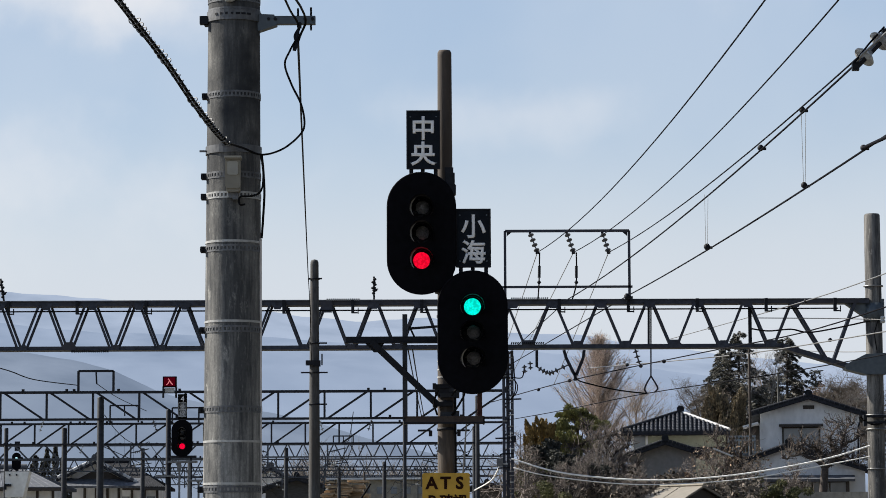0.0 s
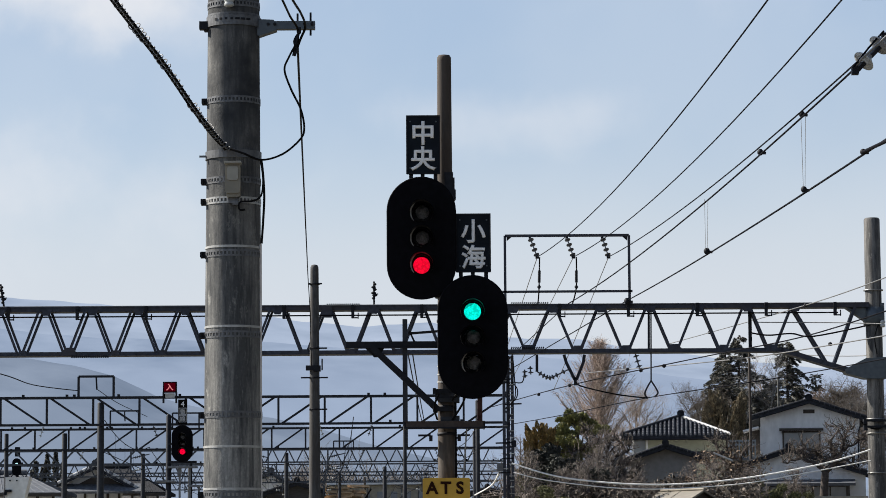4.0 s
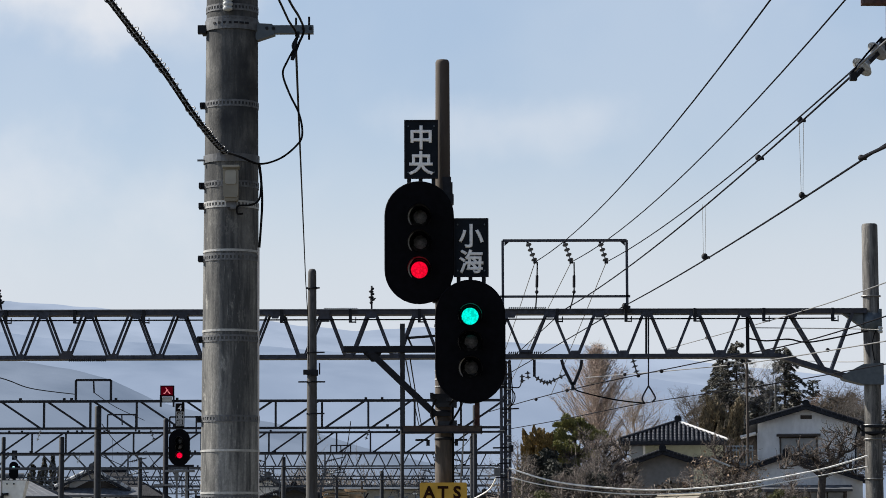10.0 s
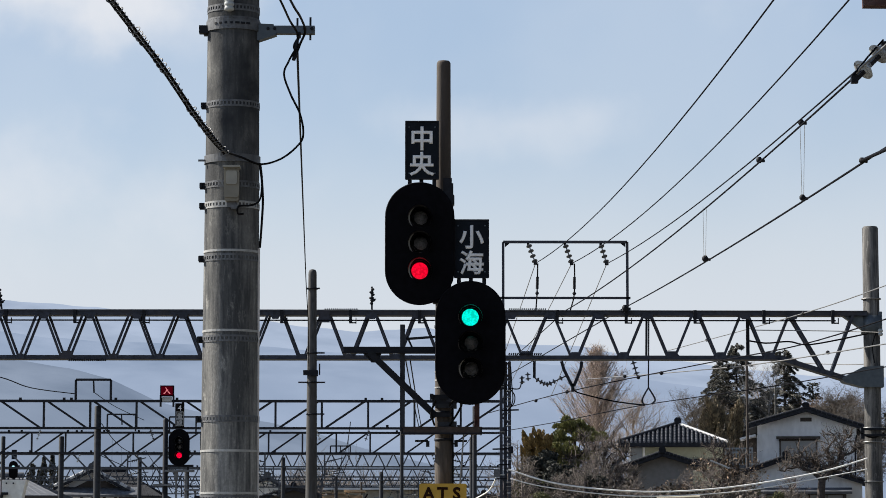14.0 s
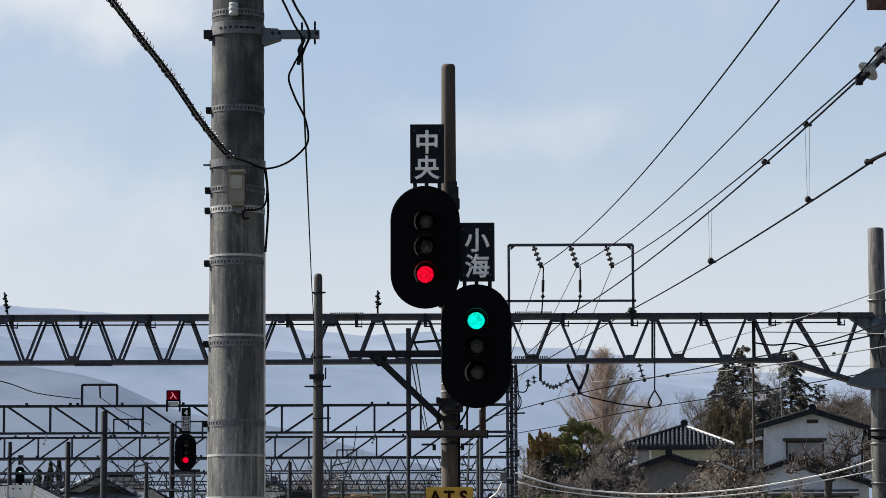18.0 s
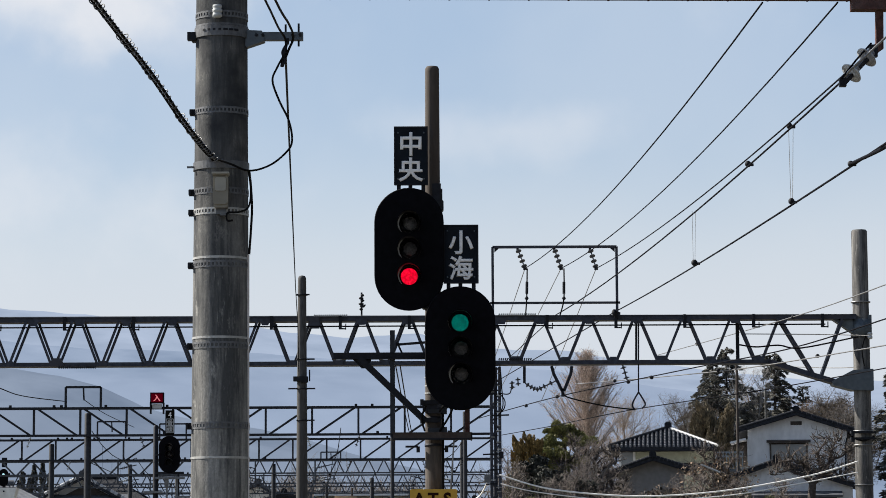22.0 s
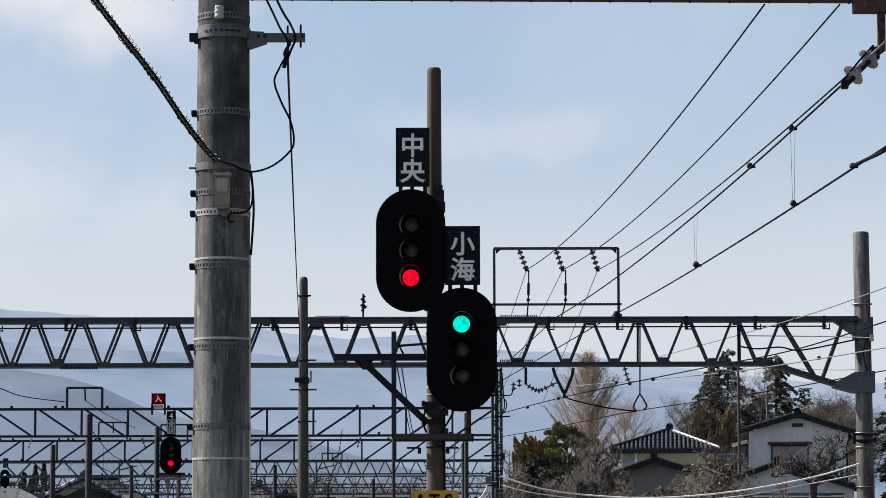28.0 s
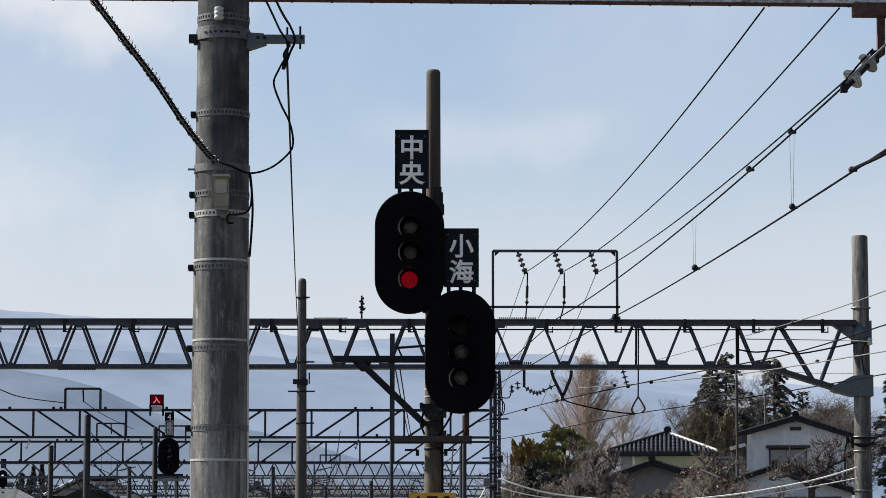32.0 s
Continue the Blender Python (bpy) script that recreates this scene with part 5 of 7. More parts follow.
part("link", s, STEEL_GREY, ins)
for sd in discs:
    part("disc", sd, GLAZE, ins, "grey-white porcelain disc")
off = Vector((-0.026, -0.1, 0.036))
part("link_wire", Shape().tube([E2 + off * 0.6, E1.lerp(E2, 0.5) + off, E1 + off + Vector((0.01, 0.08, 0.02))], 0.008, 6), WIRE_METAL, ins)
part("jumper_wire", Shape().tube([(3.08, 20.74, 6.135), (3.107, 20.66, 6.176), (3.377, 20.6, 6.418), (3.805, 20.93, 6.79)], 0.008, 8), WIRE_GREY, ins, "pale jumper wire up to the crossbeam")
part("end_clamp", Shape().box(E2, (0.05, 0.06, 0.06)), STEEL_DARK, ins)
part("end_clamp", Shape().box(E1, (0.06, 0.07, 0.09)), STEEL_DARK, ins)

# ======================= overhead wires =======================
# feeders that run up from the frame to the near beam
for p, q, r in (((1.571, 46.8, 7.394), (2.551, 21.3, 6.821), 0.0075), ((2.173, 46.8, 7.392), (3.127, 21.3, 6.819), 0.0075)):
    cable(hang(p, q, 0.24), r, WIRE_METAL, "dark feeder wire from the frame to the crossbeam")
cable(hang((2.757, 46.8, 7.389), (3.089, 20.8, 6.172), 0.12), 0.0075, WIRE_METAL, "dark feeder wire to the white insulators")
cable([(0.614, 75, 6.63), (1.36, 60, 6.56)] + hang((2.08, 46.9, 6.62), (3.08, 20.8, 6.13), 0.13), 0.009, WIRE_METAL, "messenger wire running to the white insulators")
cable(hang((3.065, 46.9, 6.669), (3.382, 20, 5.616), 0.05), 0.0095, WIRE_METAL, "thick contact wire above the track")
cable([(3.337, 22.2, 5.696), (3.326, 20.8, 5.593), (3.29, 19, 5.469)], 0.014, WIRE_METAL, "grey pipe beside the contact wire", "wire_pipe", "pipe")
cable([(3.025, 47, 6.65), (0.584, 75, 6.597)], 0.01, WIRE_METAL, "contact wire beyond the gantry")
for p, q in (((1.571, 46.8, 7.394), (1.244, 75, 6.624)), ((2.173, 46.8, 7.392), (1.604, 75, 6.622)), ((2.757, 46.8, 7.389), (2.5, 64, 6.15))):
    cable(hang(p, q, 0.02), 0.007, WIRE_GREY, "pale wire beyond the frame")
for c in ((3.257, 25.3, 6.476), (3.294, 29, 6.649), (3.337, 22.2, 5.696), (3.351, 26, 5.879), (3.174, 33.8, 6.122), (3.052, 46.7, 6.642)):
    v = Vector(c)
    k = v.y / 5000 * 5.5
    solo("wire_clamp", Shape().lathe(v, [(k * 0.5, -k), (k, -k * 0.4), (k, k * 0.4), (k * 0.5, k)], 10).box(v + Vector((k, 0, -k * 0.3)), (k * 1.6, k, k * 0.8)), STEEL_DARK, "dark clamp on an overhead wire", "clamp", "wire clamps")
for u in (((3.247, 25.3, 6.451), (3.346, 26, 5.89)), ((3.288, 25.3, 6.45), (3.362, 26, 5.89)), ((3.081, 33, 6.654), (3.161, 33.8, 6.122)), ((3.121, 33, 6.653), (3.181, 33.8, 6.122))):
    cable([u[0], u[1]], 0.0022, BRIGHT_BAND, "thin dropper wire between two overhead wires", "dropper_wire", "wire", "dropper wires")

# wires across the right of the yard
for pts, r, m in (
        (((1.018, 60, 5.555), (2.231, 50, 5.436), (3.829, 42, 5.387), (4.712, 37, 5.316), (5.401, 33, 5.389)), 0.0085, WIRE_METAL),
        (((4.753, 60, 6.861), (5.665, 44, 6.326), (5.901, 36, 6.085)), 0.008, WIRE_GREY),
        (((1.324, 70, 5.557), (2.575, 62, 5.461), (3.854, 54, 5.409), (5.478, 46, 5.314), (6.693, 40, 5.297)), 0.0085, WIRE_METAL),
        (((2.86, 56, 6.022), (4.635, 48, 5.716), (5.361, 44, 5.593), (6.365, 38, 5.467)), 0.009, WIRE_GREY),
        (((5.236, 47, 6.299), (6.486, 46.5, 6.245), (7.153, 46, 6.184)), 0.008, WIRE_GREY),
        (((6.062, 50, 5.961), (6.78, 48, 5.793), (7.11, 47, 5.734)), 0.008, WIRE_GREY),
        (((5.029, 46, 6.045), (5.306, 46, 6.007), (5.675, 46, 6.033), (6.043, 46, 5.986), (6.969, 46, 6.166)), 0.013, BLACK_RUBBER),
        (((2.194, 46.85, 5.314), (2.294, 46.8, 5.235), (2.854, 46.8, 5.102), (3.381, 46.84, 5.036)), 0.012, BLACK_RUBBER)):
    cable(glide(pts), r, m, "thin overhead wire across the yard")
for p in ((5.187, 55, 6.734), (5.665, 44, 6.326), (2.231, 50, 5.436), (1.78, 53, 5.439), (3.385, 52, 5.837), (3.515, 45, 5.453), (4.682, 46, 5.631), (6.034, 44, 5.714), (3.285, 47, 5.506)):
    solo("wire_clamp", Shape().lathe(p, [(0.015, -0.03), (0.032, -0.012), (0.032, 0.012), (0.015, 0.03)], 8), STEEL_DARK, "dark clamp on an overhead wire", "clamp", "wire clamps")
for pts, r in ((((1.124, 47.2, 3.982), (2.013, 47.1, 3.731), (3.413, 47, 3.61), (4.809, 46.9, 3.686), (6.203, 46.8, 3.92), (7.048, 46.8, 4.158)), 0.014), (((1.152, 47.2, 3.831), (1.824, 47.1, 3.676), (3.225, 47, 3.537), (4.808, 46.9, 3.602), (6.014, 46.8, 3.79), (7.045, 46.8, 3.981)), 0.009)):
    cable(glide(pts), r, WHITE_CABLE, "white sheathed cable slung between two supports", "white_cable", "cable", "white cables")
cable(glide([(0.647, 60, 3.691), (0.923, 55, 3.796), (0.941, 48, 3.872)]), 0.014, WHITE_CABLE, "white sheathed cable at the lattice support", "white_cable", "cable", "white cables")
cable(glide([(-9.105, 47.1, 5.906), (-9.115, 58, 6.197), (-9.576, 66, 6.425), (-9.714, 74.8, 6.781)]), 0.013, WIRE_METAL, "sagging dark feeder wire")
cable(glide([(-9.175, 74.8, 6.808), (-9.662, 84, 6.903), (-9.869, 94, 6.979)]), 0.01, WIRE_METAL, "sagging dark feeder wire")

# catenaries of the far tracks: messenger, contact wire and droppers
for x_at, z1, z2 in ((-2.4, 6.05, 5.2), (-5.6, 6.1, 5.2), (-9.0, 6.0, 5.15), (1.0, 6.0, 5.2)):
    for y0, y1 in ((75, 95), (95, 115), (115, 134), (134, 158), (158, 190)):
        a, b = x_at - 0.045 * (y0 - 75), x_at - 0.045 * (y1 - 75)
        mes = hang((a, y0, z1), (b, y1, z1), 0.35, 10)
        cable(mes, 0.011, WIRE_METAL, "messenger wire of a far track")
        cable([(a, y0, z2), (b, y1, z2)], 0.011, WIRE_METAL, "contact wire of a far track")
        if y0 < 130:
            for k in (2, 4, 6, 8):
                cable([mes[k], (mes[k].x, mes[k].y, z2)], 0.004, WIRE_METAL, "thin dropper wire of a far track", "dropper_wire", "wire", "dropper wires")


def cantilever(x, d, z, s):
    """A registration arm with insulators below a far gantry."""
    ob = thing("registration_arm", "steel registration arm with an insulator below a gantry", "bracket", (x, d, z), "registration arms")
    y = d - 0.1
    part("drop_tube", Shape().bar((x, y, z), (x, y, z - 0.8), 0.05), STEEL_FAR, ob)
    part("arm_tube", Shape().bar((x, y, z - 0.3), (x + s * 0.62, y, z - 0.16), 0.034).bar((x, y, z - 0.72), (x + s * 0.7, y, z - 0.64), 0.03), STEEL_FAR, ob)
    part("insulator_string", insulator(Shape(), (x + s * 0.12, y, z - 0.28), (x + s * 0.32, y, z - 0.23), 3, 0.055), PORCELAIN_DARK, ob)
    part("insulator_string", insulator(Shape(), (x + s * 0.1, y, z - 0.7), (x + s * 0.3, y, z - 0.67), 3, 0.055), PORCELAIN, ob)


for d, zb in ((95.0, 5.92), (115.0, 6.07), (134.0, 6.003), (158.0, 6.235)):
    for i, x_at in enumerate((-2.4, -5.6, -9.0, 1.0)):
        cantilever(x_at - 0.045 * (d - 75) + 0.6 * (1 if i % 2 else -1), d, zb, -1 if i % 2 else 1)


# short hanging insulators under the nearest far gantries
for d, z, xs in ((75.0, 5.85, (-10.6, -7.7, -4.9, -3.3, -1.9, 0.2)), (95.0, 5.89, (-12.1, -10.2, -6.4, -4.2, -2.7, -0.3))):
    for k, x in enumerate(xs):
        hi = thing("hanging_insulator", "small string insulator hanging below a far gantry", "insulator", (x, d - 0.1, z), "far hanging insulators")
        part("string", insulator(Shape(), (x, d - 0.1, z), (x + (0.1 if k % 2 else -0.1), d - 0.1, z - 0.3), 3, 0.05), PORCELAIN_DARK if k % 3 else PORCELAIN, hi)


# ======================= far signals by the yard =======================
def yard_signal():
    d = 73.0
    xp = -7.106
    ob = thing("railway_signal", "small black railway signal on a grey post before a gantry", "signal", (xp, d, 0))
    part("post", Shape().lathe((xp, d, 0), [(0.085, 0), (0.065, 5.998), (0.04, 6.056)], 14), STEEL_GREY, ob)
    cx, cz = -6.719, 5.282
    head(ob, cx, 72.6, cz, 0.525, 0.934, [5.456, 5.282, 5.08], 0.085, 2, RED_FAR, glint_at=())
    added_filter_wheel(ob, cx, 72.6, 5.08, 0.085)
    part("bracket", Shape().bar((xp, d - 0.1, 4.819), (cx + 0.35, d - 0.1, 4.819), 0.06), STEEL_GREY, ob)
    part("bracket", Shape().bar((xp, d - 0.1, cz), (cx, d - 0.15, cz), 0.05), STEEL_GREY, ob)
    pl = part("track_plate", Shape().box((cx, 72.7, 6.099), (0.234, 0.03, 0.643)), LETTER_BLACK, ob, "dark plate with a white track number")
    dim = mat("grey_lettering", (0.5, 0.51, 0.52), 0.5)
    for ch, v in (("4", 6.302), ("\u756a", 6.113), ("\u7dda", 5.925)):
        letters(ch, 0.2 if ch == "4" else 0.15, SIGN_WHITE if ch == "4" else dim, pl, (cx, 72.68, v), 0.002, bold=0.002)
        if ch != "4":
            rim = Shape()
            for sx in (-1, 1):
                rim.box((cx + sx * 0.092, 72.678, v), (0.014, 0.01, 0.182)).box((cx, 72.678, v + sx * 0.084), (0.17, 0.01, 0.014))
            part("plate_frame", rim, dim, pl)
    part("ladder_rail", Shape().bar((cx + 0.2, d, 0), (cx + 0.2, d, 4.817), 0.05), STEEL_GREY, ob)
    part("platform", Shape().box((-6.724, d - 0.1, 4.686), (0.734, 0.4, 0.05)), PLATFORM_STEEL, ob)
    part("platform_bracket", Shape().box((-6.81, d - 0.15, 4.57), (0.1, 0.1, 0.24)), PLATFORM_STEEL, ob)
    part("lower_platform", Shape().box((-7.159, d - 0.1, 4.325), (0.47, 0.3, 0.05)), PLATFORM_STEEL, ob)
    part("lower_platform", Shape().box((-6.416, d - 0.05, 4.206), (0.381, 0.3, 0.05)), PLATFORM_STEEL, ob)
    for u in (-6.809, -6.547, -6.313):
        part("ladder_rail", Shape().bar((u, d - 0.1, 0), (u, d - 0.1, 4.658 if u < -6.489 else 4.206), 0.05), PLATFORM_STEEL, ob)
    return ob


yard_signal()


def route_sign():
    d = 74.88
    ob = thing("route_indicator", "small red-lit indicator box on a gantry", "sign", (-7.243, 74.8, 6.56))
    x, z = -7.26, 6.86
    part("case", Shape().box((x, d, z), (0.361, 0.16, 0.286)), BLACK_PAINT, ob)
    pn = part("panel", Shape().box((x, d - 0.085, z), (0.301, 0.012, 0.226)), RED_PANEL, ob, "glowing red panel")
    letters("\u5165", 0.19, SIGN_RED, pn, (x, d - 0.095, z), 0.002, bold=0.004)
    part("base_plate", Shape().box((x, d, z - 0.22), (0.256, 0.04, 0.12)), PORCELAIN, ob, "pale plate below the panel")
    for sx in (-1, 1):
        part("leg", Shape().box((x + sx * 0.17, d, z - 0.27), (0.04, 0.16, 0.3)), STEEL_DARK, ob)


route_sign()


def dwarf_signal():
    d = 120.0
    x = -18.116
    ob = thing("railway_signal", "far black signal on a slim post", "signal", (x, d, 0))
    z0 = 6.084
    part("post", Shape().lathe((x, d + 0.15, 0), [(0.08, 0), (0.07, z0)], 10), STEEL_GREY, ob)
    part("backboard", Shape().prism(stadium(x, z0, 0.386, 0.748, 10), d - 0.02, d + 0.02), BLACK_PAINT, ob)
    part("lamp", Shape().lathe((x, d - 0.03, 6.204), [(0.06, 0), (0.06, 0.01)], 12, FRONT), WHITE_FAR, ob, "pale lit lamp")
    part("track_plate", Shape().box((x + 0.03, d, 6.729), (0.22, 0.04, 0.4)), SIGN_DARK, ob)


dwarf_signal()


def relay_box():
    d = 66.0
    x, z = -9.984, 3.978
    ob = thing("equipment_box", "off-white equipment box on a post with a slanting side", "box", (x, d, 0))
    w, h = 0.42, 0.6
    part("case", Shape().prism([(x - w / 2, z + h / 2), (x + w / 2 + 0.14, z + h / 2), (x + w / 2, z - h / 2), (x - w / 2, z - h / 2)], d - 0.2, d + 0.25), BOX_WHITE, ob)
    part("post", Shape().box((x - 0.05, d, (z - h / 2) / 2), (0.09, 0.09, z - h / 2)), STEEL_GREY, ob)
    part("fitting", Shape().box((x - 0.14, d - 0.23, z - 0.02), (0.16, 0.06, 0.06)).box((x - 0.2, d - 0.24, z - 0.08), (0.06, 0.06, 0.08)), STEEL_DARK, ob)
    for k in (-0.1, 0.06):
        part("bolt", Shape().lathe((x + k, d - 0.2, z + 0.22), [(0.02, 0), (0.02, 0.03)], 8, FRONT), STEEL_GREY, ob)


relay_box()


# ======================= houses =======================
def slab(sh, a, b, c, d, t):
    """A slanting roof sheet through four corners, t thick, downwards."""
    p = [Vector(q) for q in (a, b, c, d)]
    lo = [q - Vector((0, 0, t)) for q in p]
    return sh.add(p + lo, [(0, 1, 2, 3), (7, 6, 5, 4), (0, 4, 5, 1), (1, 5, 6, 2), (2, 6, 7, 3), (3, 7, 4, 0)])


def gable_house(label, xl, xr, y0, depth, z0, z_eave, x_peak, z_peak, over, wall, tile=None, zl=None, zr=None, n=14, base=None, rib=0.07, verge=None, glint=None, plain=False):
    """A house whose gable faces the tracks: walls, two roof slopes with tile rolls, ridge and verge boards."""
    ob = thing("house", label, "house", ((xl + xr) / 2, y0, z0), "houses")
    ob.rotation_euler.z = -math.atan2((xl + xr) / 2, y0)
    tile = tile or ROOF_TILE
    verge = verge or ROOF_TILE
    zl, zr = zl or z_eave, zr or z_eave
    ya, yb = y0 - over, y0 + depth + over
    el, er = xl - over * 1.1, xr + over * 1.1
    wl_top = zl + (z_peak - zl) * (xl - el) / (x_peak - el) - 0.16
    wr_top = zr + (z_peak - zr) * (er - xr) / (er - x_peak) - 0.16
    part("wall", Shape().prism([(xl, z0), (xr, z0), (xr, wr_top), (x_peak, z_peak - 0.16), (xl, wl_top)], y0, y0 + depth), wall, ob)
    for side, ex, ez in ((-1, el, zl), (1, er, zr)):
        a, b = (x_peak, ya, z_peak), (x_peak, yb, z_peak)
        c, e = (ex, yb, ez), (ex, ya, ez)
        rf = part("roof", slab(Shape(), a, b, c, e, 0.12), tile, ob)
        # glint: pale pieces for mortar lines and painted sun glints
        for k in range(n + 1):
            up = Vector((0, 0, rib * 0.3))
            part("tile_roll", Shape().tube([lerp(a, b, k / n) + up, lerp(e, c, k / n) + up], rib, 6), TILE_ROLL if tile is ROOF_TILE and z0 > 1 else glint if glint is not None and k in (1, 2) else tile, rf)
        part("verge_board", Shape().bar((x_peak, ya - 0.03, z_peak - 0.06), (ex, ya - 0.03, ez - 0.06), 0.05, 0.2), verge, ob)
        if not plain:
            for k in range(12):
                p, q = (lerp((x_peak, ya, z_peak + 0.06), (ex, ya, ez + 0.06), (k + f) / 12) for f in (0.02, 0.97))
                part("verge_tile", Shape().tube([p, q], 0.095, 7), glint if glint is not None and k % 3 != 1 else tile, rf)
        part("gutter", Shape().tube([(ex - 0.02 * side, ya, ez - 0.1), (ex - 0.02 * side, yb, ez - 0.1)], 0.06, 8), STEEL_DARK, ob)
    if plain:
        return ob
    part("ridge", Shape().tube([(x_peak, ya - 0.05, z_peak + 0.1), (x_peak, yb, z_peak + 0.1)], 0.14, 8).box((x_peak, ya, z_peak + 0.16), (0.36, 0.2, 0.34), None, 0.1), tile, ob)
    return ob


def window(ob, x0, x1, z0, z1, y, panes=2, hood=False, frame=None):
    fr = frame or WOOD_DARK
    s = Shape()
    for z in (z0, z1):
        s.box(((x0 + x1) / 2, y - 0.04, z), (x1 - x0 + 0.14, 0.14, 0.08))
    for x in (x0, x1):
        s.box((x, y - 0.042, (z0 + z1) / 2), (0.09, 0.13, z1 - z0))
    w = part("window", s, fr, ob)
    step = (x1 - x0) / panes
    for k in range(panes):
        part("pane", Shape().box((x0 + step * (k + 0.5), y - 0.02 - 0.015 * (k % 2), (z0 + z1) / 2), (step - 0.06, 0.03, z1 - z0 - 0.06)), WINDOW_GLASS, w)
        part("sash", Shape().box((x0 + step * k + 0.02, y - 0.06, (z0 + z1) / 2), (0.05, 0.04, z1 - z0 - 0.08)), fr, w)
    if hood:
        part("window_hood", Shape().box(((x0 + x1) / 2, y - 0.25, z1 + 0.12), (x1 - x0 + 0.4, 0.5, 0.1), Matrix.Rotation(radians(8), 3, "X")), WOOD_DARK, w)
    return w


BALCONY = mat("pale_blue_grey_railing", (0.26, 0.3, 0.32), 0.5, 0.2, 12, 0.15)
Y1 = 150.0
h1 = gable_house("two-storey house with pale grey plaster gable and dark tiled roof", 16.796, 22.009, Y1, 8.0, 4.0,
                 8.846, 19.375, 10.214, 0.55, PLASTER_HOUSE, zl=9.298, zr=9.151)
window(h1, 17.99, 19.907, 7.431, 8.568, Y1, 2, True)
part("vent", Shape().box((19.364, Y1 - 0.02, 9.644), (0.6, 0.06, 0.2)), WOOD_DARK, h1)
part("corner_board", Shape().box((16.817, Y1 - 0.03, 7.739), (0.1, 0.08, 2.2)), PLASTER, h1)
part("downpipe", Shape().tube([(22.017, 149.8, 8.815), (21.95, 149.8, 8.457), (21.892, 149.8, 5.475)], 0.05, 6), STEEL_DARK, h1)
part("side_wing", Shape().box((16.532, 152.5, 8.076 - 1.5), (0.7, 3.0, 4.0)), PLASTER_GREY, h1)
bx0, bx1 = 15.185, 16.524
for k in range(9):
    part("baluster", Shape().box((bx0 + (bx1 - bx0) * k / 8, 149.0, 7.622), (0.06, 0.05, 0.95)), BALCONY, h1)
for v in (8.095, 7.887, 7.174):
    part("balcony_rail", Shape().box(((bx0 + bx1) / 2, 149.0, v), (bx1 - bx0 + 0.1, 0.1, 0.09)), BALCONY, h1)
part("balcony_side", Shape().box((bx0 - 0.06, 149.6, 7.622), (0.06, 1.2, 1.0)), BALCONY, h1)
part("balcony_roof", Shape().box((16.296, 150.2, 8.708), (0.85, 2.2, 0.1), Matrix.Rotation(radians(-14), 3, "Y")), PLASTER, h1, "small pale hood over the balcony")
part("balcony_door", Shape().box((16.468, 150.9, 8.062), (0.55, 0.1, 1.3)), WOOD_DARK, h1)
part("balcony_floor", Shape().box((15.891, 150.2, 7.145), (1.5, 2.5, 0.12)), PLASTER_GREY, h1)

h1b = gable_house("low grey-walled wing with a dark tiled roof", 15.617, 21.674, 146.0, 3.6, 4.0,
                  6.53, 17.792, 7.509, 0.4, PLASTER_HOUSE, zl=6.619, zr=6.154, n=8)
part("veranda_roof", Shape().box((18.689, 145.4, 5.779), (4.9, 1.3, 0.14), Matrix.Rotation(radians(10), 3, "X")), ROOF_GREY, h1b)
for u in (16.362, 18.558, 20.783):
    part("veranda_post", Shape().box((u, 144.9, (5.74 + 4.0) / 2), (0.12, 0.12, 5.74 - 4.0)), WOOD_DARK, h1b)
window(h1b, 16.763, 18.45, 4.694, 5.621, 146.0, 2)
window(h1b, 18.974, 20.72, 4.683, 5.611, 146.0, 2)


